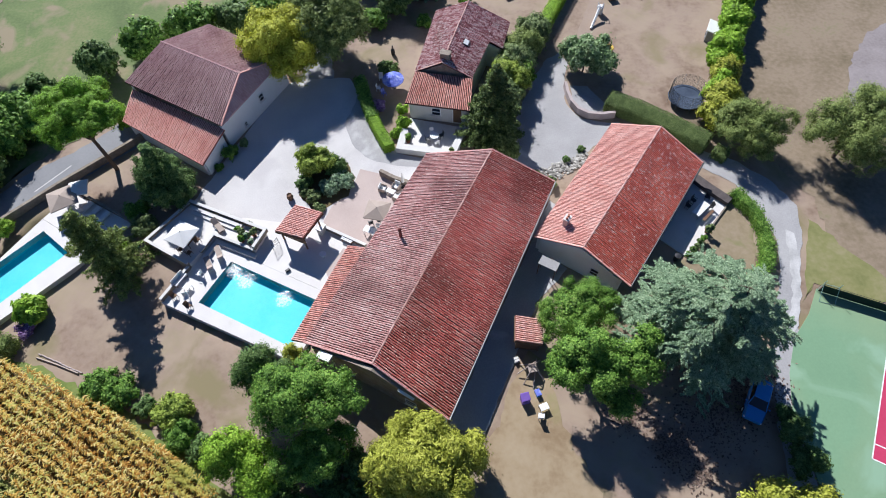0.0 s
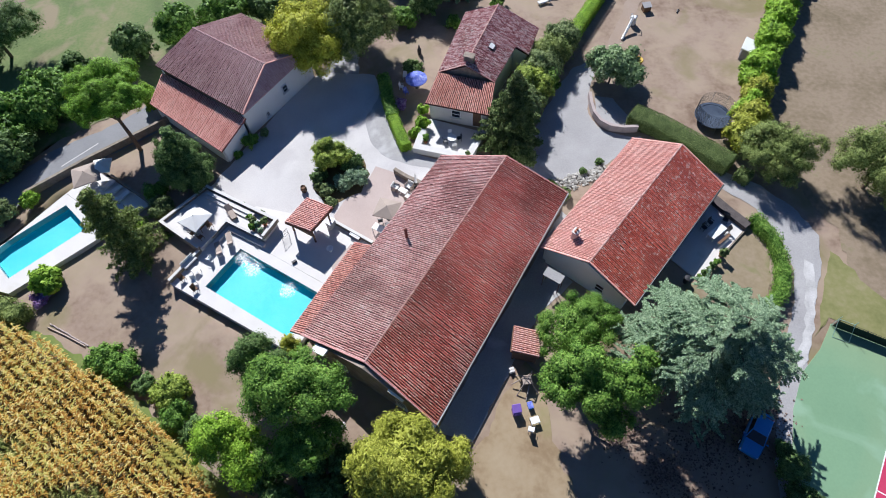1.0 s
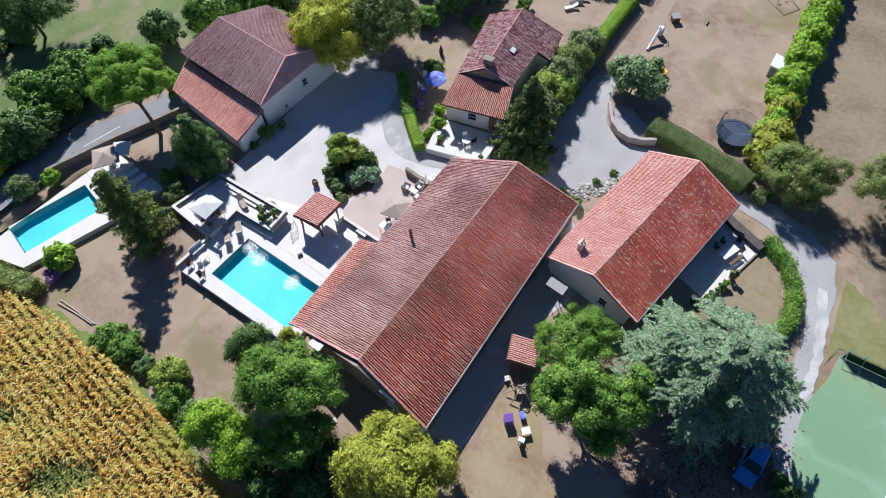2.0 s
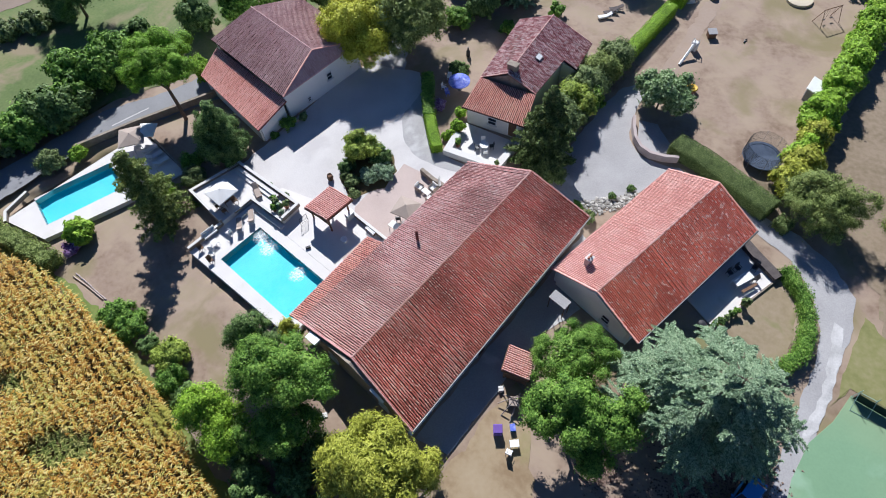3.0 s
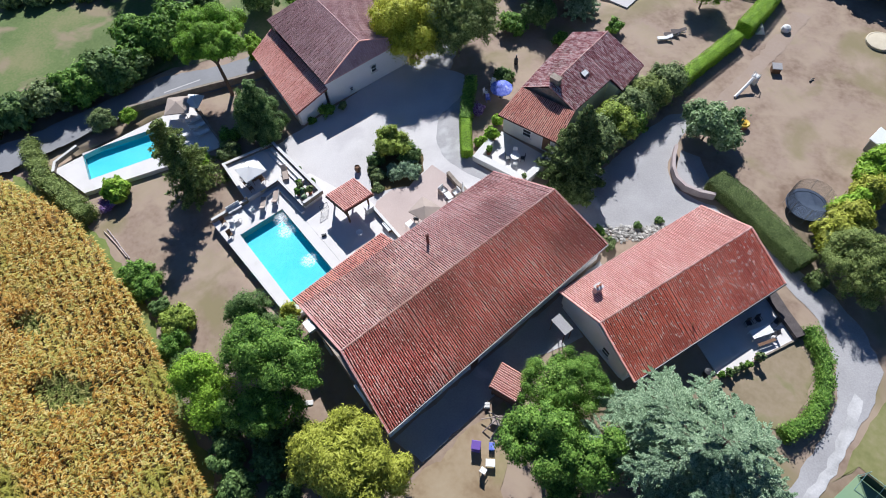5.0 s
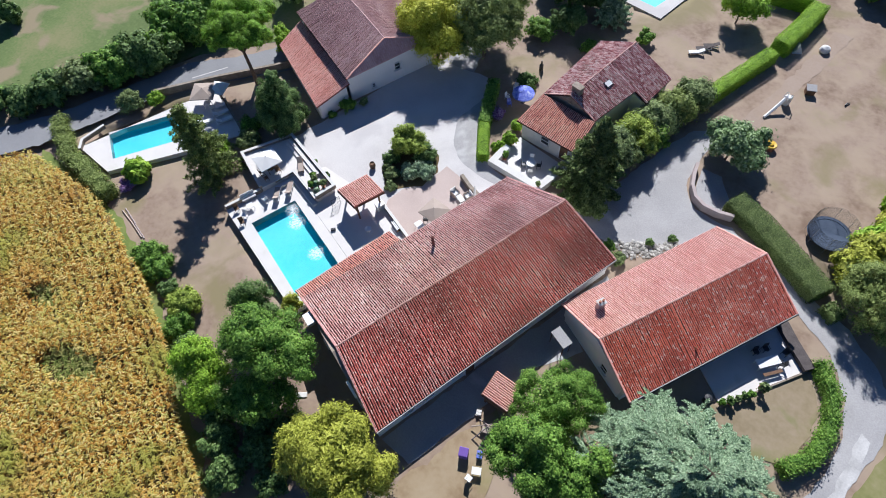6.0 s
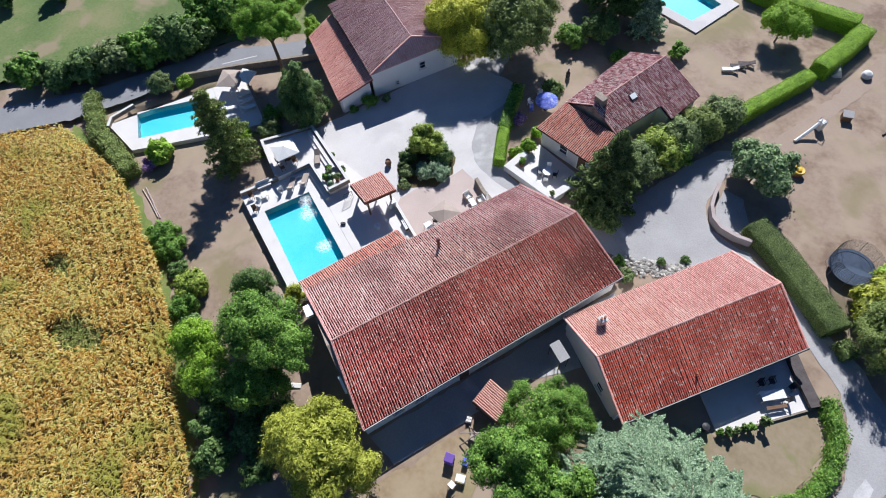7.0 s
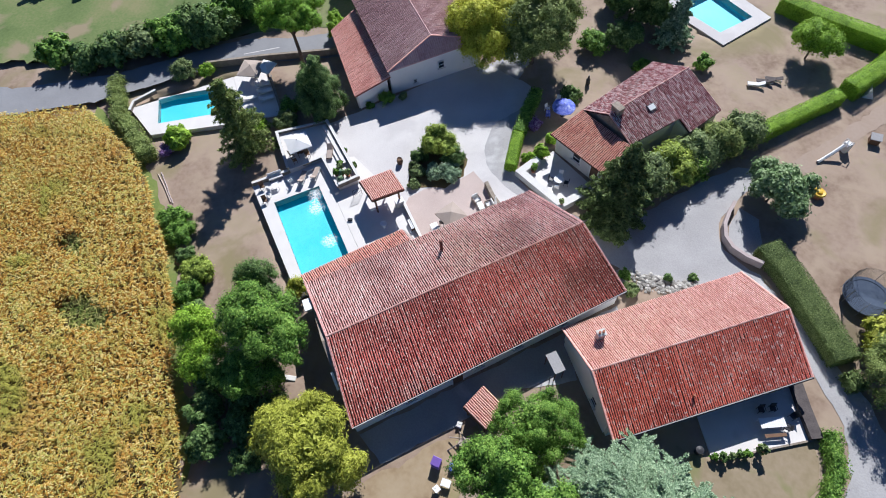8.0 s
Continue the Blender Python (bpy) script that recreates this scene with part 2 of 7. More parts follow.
wt.links.new(w_bu.outputs[0], w_fr.inputs["Normal"])
wt.links.new(w_fr.outputs[0], w_mix.inputs[0])
wt.links.new(w_tr.outputs[0], w_mix.inputs[1])
wt.links.new(w_gl.outputs[0], w_mix.inputs[2])
# white glints painted on the water as diffuse patches over the inlets
w_fo, w_fn, w_fm = wt.nodes.new("ShaderNodeBsdfDiffuse"), wt.nodes.new("ShaderNodeTexNoise"), wt.nodes.new("ShaderNodeMixShader")
w_fo.inputs[0].default_value = (0.85, 0.9, 0.9, 1)
w_fn.inputs["Scale"].default_value, w_fn.inputs["Detail"].default_value = 4.5, 5.0
wt.links.new(w_tc.outputs["Object"], w_fn.inputs["Vector"])
w_fr2 = wt.nodes.new("ShaderNodeMapRange")
w_fr2.inputs[1].default_value, w_fr2.inputs[2].default_value, w_fr2.inputs[4].default_value = 0.26, 0.60, 0.75
wt.links.new(water_sum("MULTIPLY", w_fn.outputs["Fac"], w_stir), w_fr2.inputs[0])
wt.links.new(w_fr2.outputs[0], w_fm.inputs[0])
wt.links.new(w_mix.outputs[0], w_fm.inputs[1])
wt.links.new(w_fo.outputs[0], w_fm.inputs[2])
wt.links.new(w_fm.outputs[0], wt.nodes["Material Output"].inputs["Surface"])
M_WATER = water


# ---- building helpers ----
def thing(name, x, y, z=0.0, rz=0.0, label="", category="", group="", kind=""):
    ob = new(name)
    ob.matrix_world = pose(x, y, z, 0, 0, rz)
    ob.empty_display_size = 0.3
    return tagged(ob, label, category, group, kind)


def part(name, bm, mat, parent=None, label="", kind=""):
    """Links a bmesh, or a mesh, as one object under a thing or a part."""
    if isinstance(bm, bmesh.types.BMesh):
        me = bpy.data.meshes.new(name)
        bmesh.ops.recalc_face_normals(bm, faces=bm.faces)
        bm.to_mesh(me)
        bm.free()
    else:
        me = bm
    if not me.materials:
        me.materials.append(mat)
    ob = new(name, me)
    ob.parent = parent
    return tagged(ob, label, kind=kind)


def mesh_of(name, verts, faces, mat, smooth=False):
    me = bpy.data.meshes.new(name)
    me.from_pydata(verts, [], faces)
    me.materials.append(mat)
    if smooth:
        me.shade_smooth()
    return me


def box(bm, c, s, m=None, bev=0.0):
    """A box of size s at centre c, its edges bevelled; m turns it before it is moved."""
    mat = Matrix.Translation(c) @ (m or Matrix()) @ Matrix.Diagonal((*s, 1))
    r = bmesh.ops.create_cube(bm, size=1.0, matrix=mat)
    if bev:
        es = list({e for v in r["verts"] for e in v.link_edges})
        bmesh.ops.bevel(bm, geom=es, offset=bev, segments=1, affect="EDGES")


def boxed(c, s, m=None, bev=0.01):
    bm = bmesh.new()
    box(bm, c, s, m, bev)
    return bm


def prism(bm, pts, z0, z1):
    lo = [bm.verts.new((x, y, z0)) for x, y in pts]
    hi = [bm.verts.new((x, y, z1)) for x, y in pts]
    bm.faces.new(lo[::-1])
    bm.faces.new(hi)
    for i in range(len(pts)):
        j = (i + 1) % len(pts)
        bm.faces.new((lo[i], lo[j], hi[j], hi[i]))


def prismed(pts, z0, z1):
    bm = bmesh.new()
    prism(bm, pts, z0, z1)
    return bm


def tube(bm, pts, r0, r1, n=6):
    """A tapered tube through the points."""
    rings = []
    pts = [Vector(p) for p in pts]
    for i, p in enumerate(pts):
        way = (pts[min(i + 1, len(pts) - 1)] - pts[max(i - 1, 0)]).normalized()
        side = way.cross(Vector((0.31, 0.95, 0.05))).normalized()
        up = side.cross(way)
        r = r0 + (r1 - r0) * i / (len(pts) - 1)
        rings.append([bm.verts.new(p + (side * math.cos(a) + up * math.sin(a)) * r) for a in (2 * math.pi * k / n for k in range(n))])
    for a, b in zip(rings, rings[1:]):
        for k in range(n):
            bm.faces.new((a[k], a[(k + 1) % n], b[(k + 1) % n], b[k]))
    bm.faces.new(rings[0][::-1])
    bm.faces.new(rings[-1])


def tubed(pts, r0, r1, n=6):
    bm = bmesh.new()
    tube(bm, pts, r0, r1, n)
    return bm


def lathe(profile, n=12):
    """A turned shape from (radius, height) pairs."""
    bm = bmesh.new()
    rings = [[bm.verts.new((r * math.cos(2 * math.pi * k / n), r * math.sin(2 * math.pi * k / n), z)) for k in range(n)] for r, z in profile]
    for a, b in zip(rings, rings[1:]):
        for k in range(n):
            bm.faces.new((a[k], a[(k + 1) % n], b[(k + 1) % n], b[k]))
    bm.faces.new(rings[0][::-1])
    bm.faces.new(rings[-1])
    return bm


def wall_run(bm, pts, h, w, z=0.0):
    """A wall of even width along the points, mitred at the turns."""
    q = [Vector(p) for p in pts]
    ring = []
    for i, p in enumerate(q):
        a = (q[i] - q[i - 1]).normalized() if i else (q[1] - q[0]).normalized()
        b = (q[i + 1] - q[i]).normalized() if i < len(q) - 1 else a
        n = Vector((a.y + b.y, -a.x - b.x)).normalized()
        n = n * (w / 2 / max(0.4, n.dot(Vector((a.y, -a.x)))))
        ring.append([bm.verts.new((*(p + n * s), zz)) for s, zz in ((-1, z), (-1, z + h), (1, z + h), (1, z))])
    for a, b in zip(ring, ring[1:]):
        for k in range(4):
            bm.faces.new((a[k], a[(k + 1) % 4], b[(k + 1) % 4], b[k]))
    bm.faces.new(ring[0][::-1])
    bm.faces.new(ring[-1])


def sheet(name, outline, mat, z, jag=0.25, label="", step=0.8, seed=1):
    """A laid surface with an uneven outline, just above the ground."""
    rnd = random.Random(seed)
    pts = []
    for (x0, y0), (x1, y1) in zip(outline, outline[1:] + outline[:1]):
        k = max(1, int(math.hypot(x1 - x0, y1 - y0) / step))
        for i in range(k):
            f = i / k
            pts.append((x0 + (x1 - x0) * f + rnd.uniform(-jag, jag), y0 + (y1 - y0) * f + rnd.uniform(-jag, jag)))
    bm = bmesh.new()
    bmesh.ops.triangulate(bm, faces=[bm.faces.new([bm.verts.new((x, y, z)) for x, y in pts])])
    return tagged(part(name, bm, mat), label, name.replace("_", " "), kind="structure")


# ---- foliage helpers ----
def leaf_mesh(name, pts, nrm, size, aspect, mat, rng):
    """One small three-cornered leaf at each point, facing about nrm."""
    n = len(pts)
    rnd = rng.normal(size=(n, 3))
    nrm = nrm + 0.42 * rnd / np.linalg.norm(rnd, axis=1, keepdims=True)
    nrm /= np.linalg.norm(nrm, axis=1, keepdims=True)
    a = np.cross(nrm, rng.normal(size=(n, 3)))
    a /= np.linalg.norm(a, axis=1, keepdims=True) + 1e-9
    b = np.cross(nrm, a)
    s = np.reshape(size, (-1, 1)) * rng.uniform(0.6, 1.35, (n, 1))
    v = np.stack((pts - a * s * aspect * 0.9, pts + a * s * aspect * 0.6 - b * s * 0.62, pts + a * s * aspect * 0.6 + b * s * 0.62 + nrm * s * 0.2), 1)
    return triangles(name, v, mat)


def triangles(name, v, mat):
    """A mesh of loose triangles from an array of corners."""
    n = len(v)
    me = bpy.data.meshes.new(name)
    me.vertices.add(n * 3)
    me.vertices.foreach_set("co", v.reshape(-1))
    me.loops.add(n * 3)
    me.loops.foreach_set("vertex_index", np.arange(n * 3, dtype=np.int32))
    me.polygons.add(n)
    me.polygons.foreach_set("loop_start", np.arange(0, n * 3, 3, dtype=np.int32))
    me.update(calc_edges=True)
    me.materials.append(mat)
    return me


def lobes_points(lobes, clumps, per, spread, rng, low=-0.45, knob=0.40):
    """Leaf points on knobbly sub-crowns that stand out from overlapping ellipsoids, with a loose dark filling; also a size factor for each."""
    area = np.array([(l[3] * l[4] + l[3] * l[5] + l[4] * l[5]) for l in lobes])
    knobs = []
    for l, a in zip(lobes, area):
        c, r = np.array(l[:3]), np.array(l[3:6])
        mean = float(r.mean())
        for _ in range(max(6, int(7 + mean * 4.5))):
            while True:
                u = rng.normal(size=3)
                u /= np.linalg.norm(u)
                if u[2] > low:
                    break
            f = rng.uniform(0.62, 0.86)
            knobs.append((c + u * r * f, u, mean * knob * rng.uniform(0.65, 1.2)))
    weight = np.array([k[2] ** 2 for k in knobs])
    pick = rng.choice(len(knobs), clumps, p=weight / weight.sum())
    P, N, S = [], [], []
    for k in pick:
        c, u, r = knobs[k]
        v = rng.normal(size=3) + u * 0.9 + np.array((0, 0, 0.35))
        v /= np.linalg.norm(v)
        q = c + v * r * rng.uniform(0.82, 1.08)
        pp = q + rng.normal(size=(per, 3)) * min(spread, r * 0.5) * rng.uniform(0.45, 1.05)
        out = pp - (q - v * spread * 1.3)
        P.append(pp)
        N.append(out / (np.linalg.norm(out, axis=1, keepdims=True) + 1e-9) + np.array((0, 0, 0.25)))
        S.append(np.ones(per))
    fill = int(clumps * per * 0.12)
    which = rng.choice(len(lobes), fill, p=area / area.sum())
    L = np.array([l[:6] for l in lobes])[which]
    u = rng.normal(size=(fill, 3))
    u /= np.linalg.norm(u, axis=1, keepdims=True)
    P.append(L[:, :3] + u * L[:, 3:] * rng.uniform(0.35, 0.72, (fill, 1)))
    N.append(u + np.array((0, 0, 0.4)))
    S.append(np.full(fill, 1.9))
    return np.vstack(P), np.vstack(N), np.concatenate(S)


def limbs(bm, base, tips, r, rng, n=5):
    for t in tips:
        b, t = Vector(base), Vector(t)
        mid = b.lerp(t, 0.5) + Vector((rng.normal() * 0.15, rng.normal() * 0.15, 0.25))
        tube(bm, [b, mid, t], r, r * 0.25, n)


def broad_tree(name, x, y, z, trunk_h, lobes, mat, label, clumps=240, per=34, spread=0.33, size=0.26, aspect=0.75, seed=1, trunk_r=0.16, low=-0.45, category="tree", group="", knob=0.40):
    """A trunk with limbs to each lobe of the crown, and a crown of leaf clumps."""
    rng = np.random.default_rng(seed)
    t = thing(name, x, y, z, 0, label, category, group)
    bm = bmesh.new()
    tube(bm, [(0, 0, -0.1), (0.05, 0.02, trunk_h * 0.5), (0.02, -0.03, trunk_h)], trunk_r, trunk_r * 0.7, 8)
    limbs(bm, (0.02, -0.03, trunk_h * 0.9), [l[:3] for l in lobes], trunk_r * 0.55, rng)
    part("trunk", bm, M_BARK, t)
    P, N, S = lobes_points(lobes, int(clumps * 1.5), int(per * 2.3), spread, rng, low, knob)
    part("crown", leaf_mesh("crown", P, N, size * 0.50 * S, aspect, mat, rng), mat, t)
    return t


def shrub(name, x, y, z, r, h, mat, label, seed=1, clumps=None, size=0.2, aspect=0.8, category="shrub", group="", per=26, spread=0.2, dense=1.0):
    rng = np.random.default_rng(seed)
    t = thing(name, x, y, z, 0, label, category, group)
    bm = bmesh.new()
    tips = [(r * 0.5 * math.cos(a), r * 0.5 * math.sin(a), h * 0.6) for a in (0.3, 1.7, 2.9, 4.1, 5.3)]
    limbs(bm, (0, 0, -0.05), tips, 0.05, rng, 4)
    part("stem", bm, M_BARK, t)
    lob = [(0, 0, h * 0.5, r * 0.8, r * 0.8, h * 0.5)]
    for k in range(4):
        a = rng.uniform(0, 6.28)
        f = rng.uniform(0.3, 0.55)
        lob.append((r * f * math.cos(a), r * f * math.sin(a), h * rng.uniform(0.35, 0.6), r * 0.6, r * 0.6, h * rng.uniform(0.32, 0.45)))
    P, N, S = lobes_points(lob, int((clumps or int(55 * r * r + 26 * r * h) + 14) * dense), int(per * 1.9), spread, rng, -0.6)
    P[:, 2] = np.maximum(P[:, 2], 0.02)
    part("foliage", leaf_mesh("foliage", P, N, size * 0.64 / dense ** 0.45 * S, aspect, mat, rng), mat, t)
    return t


def conifer(name, x, y, z, h, r, mat, label, levels=16, arms=7, seed=1, droop=0.15, bare=0.12, size=0.3, aspect=1.3, per=26, density=1.0, taper=0.9, group="", bush=0.18):
    """A straight trunk with whorls of needle-clad boughs that shorten towards the tip."""
    rng = np.random.default_rng(seed)
    t = thing(name, x, y, z, 0, label, "conifer", group)
    bm = bmesh.new()
    tube(bm, [(0, 0, -0.1), (0, 0, h * 0.5), (0, 0, h * 0.97)], 0.05 + h * 0.018, 0.03, 8)
    P, N = [], []
    for i in range(levels):
        f = bare + (1 - bare) * i / levels
        reach = r * (1 - f) ** taper + 0.15
        for k in range(arms):
            a = rng.uniform(0, 6.283)
            l = reach * rng.uniform(0.5, 1.2)
            up = rng.uniform(-0.05, 0.12)
            tip = np.array((math.cos(a) * l, math.sin(a) * l, f * h + l * up - droop * l))
            root = np.array((0, 0, f * h))
            tube(bm, [root, (root + tip) / 2 + np.array((0, 0, 0.06 * l)), tip], 0.035, 0.01, 4)
            m = max(6, int(per * l * density))
            s = rng.uniform(0.12, 1.0, (m, 1)) ** 0.8
            q = root + (tip - root) * s
            q[:, 2:] += 0.24 * l * s * (1 - s)
            side = np.array((-math.sin(a), math.cos(a), 0.0))
            fan = rng.uniform(-1, 1, (m, 1)) * bush * (0.6 + l * 0.5) * (1.15 - s)
            q += side * fan + rng.normal(size=(m, 3)) * np.array((0.06, 0.06, 0.05 + bush * 0.2))
            q[:, 2:] -= np.abs(fan) * 0.35
            P.append(q)
            nn = rng.normal(size=(m, 3)) * 0.75 + np.array((math.cos(a) * 0.2, math.sin(a) * 0.2, 0.9))
            N.append(nn)
    part("trunk", bm, M_BARK, t)
    P, N = np.vstack(P), np.vstack(N)
    part("crown", leaf_mesh("crown", P, N, size, aspect, mat, rng), mat, t)
    return t


def cedar(name, x, y, h, r, mat, label, seed, boughs=66, low=0.2):
    """A stout trunk with tiers of long boughs; each bough carries flat fans of twigs, thick with needles, that hang at the tips."""
    rng = np.random.default_rng(seed)
    t = thing(name, x, y, 0, 0, label, "conifer")
    bm = bmesh.new()
    tube(bm, [(0, 0, -0.1), (0.1, 0.05, h * 0.4), (0.05, 0, h * 0.75), (0, 0, h * 0.94)], 0.42, 0.08, 9)
    P, A, N = [], [], []
    for i in range(boughs):
        f = (i + rng.random()) / boughs
        hb = h * (low + (0.97 - low) * f)
        a = i * 2.39996 + rng.normal() * 0.25
        reach = r * (1.02 - 0.25 * f) * (1 - f ** 3.4) * (1 + 0.22 * math.sin(a)) * rng.uniform(0.74, 1.12) + 0.5
        out = np.array((math.cos(a), math.sin(a), 0.0))
        side = np.array((-math.sin(a), math.cos(a), 0.0))
        rise = rng.uniform(0.02, 0.22) + 0.15 * f
        root = np.array((0.0, 0.0, hb))

        def along(s):
            return root + out * reach * s + np.array((0, 0, reach * (rise * s - 0.34 * s ** 3)))
        part("bough", tubed([along(0.0), along(0.35), along(0.7), along(0.97)], 0.05 + 0.018 * reach, 0.02, 5), M_BARK, t)
        twigs = int(12 + reach * 6.5)
        for k in range(twigs):
            s = rng.uniform(0.05, 1.0)
            sg = 1 if k % 2 else -1
            ln = reach * rng.uniform(0.18, 0.40) * (1.25 - 0.75 * s) + 0.35
            way = out * rng.uniform(0.45, 0.95) + side * sg * rng.uniform(0.4, 1.0) + np.array((0, 0, rng.uniform(-0.30, 0.12)))
            way /= np.linalg.norm(way)
            m = int(30 + ln * 60)
            w = rng.random((m, 1)) ** 0.8
            q = along(s) + way * ln * w + np.array((0, 0, -0.22)) * (w ** 2) * ln
            cross = np.cross(way, (0, 0, 1.0))
            fan = rng.uniform(-1, 1, (m, 1)) * (0.04 + 0.11 * (1 - w))
            q = q + cross * fan + rng.normal(size=(m, 3)) * 0.028
            P.append(q)
            A.append(way + cross * np.sign(fan) * 0.75 + rng.normal(size=(m, 3)) * 0.28)
            N.append(np.array((0, 0, 1.0)) + out * 0.15 + rng.normal(size=(m, 3)) * 0.45)
    part("trunk", bm, M_BARK, t)
    P, A, N = np.vstack(P), np.vstack(A), np.vstack(N)
    part("crown", needle_mesh("crown", P, A, N, 0.24, 0.030, mat, rng), mat, t)
    return t


def needle_mesh(name, P, A, N, length, width, mat, rng):
    """A slim needle tuft at each point, lying along A and facing about N."""
    n = len(P)
    A = A / np.linalg.norm(A, axis=1, keepdims=True)
    B = np.cross(N, A)
    B /= np.linalg.norm(B, axis=1, keepdims=True) + 1e-9
    l = length * rng.uniform(0.6, 1.4, (n, 1))
    w = width * rng.uniform(0.7, 1.4, (n, 1))
    v = np.stack((P - A * l * 0.5, P - B * w + A * l * 0.35, P + B * w + A * l * 0.35), 1)
    return triangles(name, v, mat)


def hedge(name, pts, w, h, mat, label, seed=1, z=0.0, round_top=0.25, size=0.15, dens=60, rough=0.08, lumps=0.0, category="hedge"):
    """A clipped hedge along the points: a leafy skin round a dense body."""
    rng = np.random.default_rng(seed)
    x0, y0 = pts[0]
    t = thing(name, x0, y0, z, 0, label, category)
    q = [Vector((px - x0, py - y0)) for px, py in pts]
    sec = [(-0.5, 0.0), (-0.5, 0.72), (-0.36, 0.93), (0, 1.0), (0.36, 0.93), (0.5, 0.72), (0.5, 0.0)]
    sides = []
    for i, p in enumerate(q):
        way = (q[min(i + 1, len(q) - 1)] - q[max(i - 1, 0)]).normalized()
        sides.append(Vector((way.y, -way.x)))
    bm = bmesh.new()
    rings = [[bm.verts.new((p.x + s.x * a * w * 0.86, p.y + s.y * a * w * 0.86, max(-0.02, b * h * 0.93))) for a, b in sec] for p, s in zip(q, sides)]
    for a, b in zip(rings, rings[1:]):
        for k in range(len(sec) - 1):
            bm.faces.new((a[k], a[k + 1], b[k + 1], b[k]))
    bm.faces.new(rings[0])
    bm.faces.new(rings[-1][::-1])
    part("body", bm, mat, t)
    P, N = [], []
    for i in range(len(q) - 1):
        ln = (q[i + 1] - q[i]).length
        n = int(ln * (2 * h + w) * dens)
        f = rng.random(n)
        g = rng.random(n) * (2 * h + w)
        a = np.where(g < h, -0.5, np.where(g < h + w, (g - h) / w - 0.5, 0.5))
        b = np.where(g < h, g / h, np.where(g < h + w, 1.0, (2 * h + w - g) / h))
        b = b * (1 - round_top * np.clip(np.abs(a) * 2 - 0.4, 0, 1) ** 2)
        s = np.array(sides[i]) * (1 - f[:, None]) + np.array(sides[i + 1]) * f[:, None]
        base = np.array(q[i]) * (1 - f[:, None]) + np.array(q[i + 1]) * f[:, None]
        bulge = 1 + lumps * np.sin(f * ln * 2.1 + i * 1.7 + seed) * np.cos(f * ln * 0.9 + a * 3 + seed)
        pp = np.column_stack((base + s * (a * w)[:, None] * bulge[:, None], b * h * bulge))
        pp += rng.normal(size=pp.shape) * rough
        pp[:, 2] = np.maximum(pp[:, 2], 0.03)
        out = np.column_stack((s * (a * 2 * (np.abs(a) > 0.45))[:, None], np.where(np.abs(a) > 0.45, 0.2, 1.0)))
        P.append(pp)
        N.append(out)
    for end, sg in ((0, -1), (len(q) - 1, 1)):
        n = int(w * h * dens * 1.4)
        a, b = rng.uniform(-0.48, 0.48, n), rng.uniform(0, 0.95, n)
        way = np.array((-sides[end].y, sides[end].x)) * sg
        pp = np.column_stack((np.array(q[end]) + np.array(sides[end]) * (a * w)[:, None] + way * 0.08, b * h)) + rng.normal(size=(n, 3)) * rough
        pp[:, 2] = np.maximum(pp[:, 2], 0.03)
        P.append(pp)
        N.append(np.tile(np.array((*way, 0.2)), (n, 1)))
    P, N = np.vstack(P), np.vstack(N)
    part("foliage", leaf_mesh("foliage", P, N, size, 0.8, mat, rng), mat, t)
    return t


# ---- ground ----
POOLS = [[(-25.75, 24.85), (-23.4, 29.5), (-13.6, 24.75), (-15.95, 20.1)], [(-50.6, 27.1), (-44.9, 33.8), (-41.2, 31.0), (-46.9, 24.3)], [(-6.3, 80.3), (-4.2, 86.3), (2.6, 83.8), (0.6, 78.6)]]


def near_pool(x, y, grow):
    for q in POOLS:
        if all((q[(i + 1) % 4][0] - q[i][0]) * (y - q[i][1]) - (q[(i + 1) % 4][1] - q[i][1]) * (x - q[i][0])
               <= grow * math.hypot(q[(i + 1) % 4][0] - q[i][0], q[(i + 1) % 4][1] - q[i][1]) for i in range(4)):
            return True
    return False


def ground_z(x, y):
    """Level ground, with the lower lawn and the field half a metre down, and pits for the pools."""
    if near_pool(x, y, 1.05):
        return -1.9
    edge = 0.42 * (-15 - x) + 20.5 if x < -14 else 20.5 - (x + 15) * 2.0
    a = 1 / (1 + math.exp(max(-40.0, min(40.0, (y - edge) * 1.4))))
    return -0.5 * a


def build_ground():
    def axis(lo, hi, step):
        near = list(np.arange(lo, hi + step, step))
        far = [4, 10, 24, 60, 160, 450, 1200, 2600]
        return [lo - f for f in reversed(far)] + near + [hi + f for f in far]
    xs, ys = axis(-92, 62, 1.0), axis(-24, 104, 1.0)
    vs = [(x, y, ground_z(x, y) + 0.035 * noise.noise((x * 0.21, y * 0.21, 0.0))) for y in ys for x in xs]
    w = len(xs)
    fs = [(j * w + i, j * w + i + 1, (j + 1) * w + i + 1, (j + 1) * w + i) for j in range(len(ys) - 1) for i in range(w - 1)]
    g = new("ground", mesh_of("ground", vs, fs, M_LAWN, True))
    tagged(g, "dry brown summer lawn with faint green patches", "lawn", kind="structure")


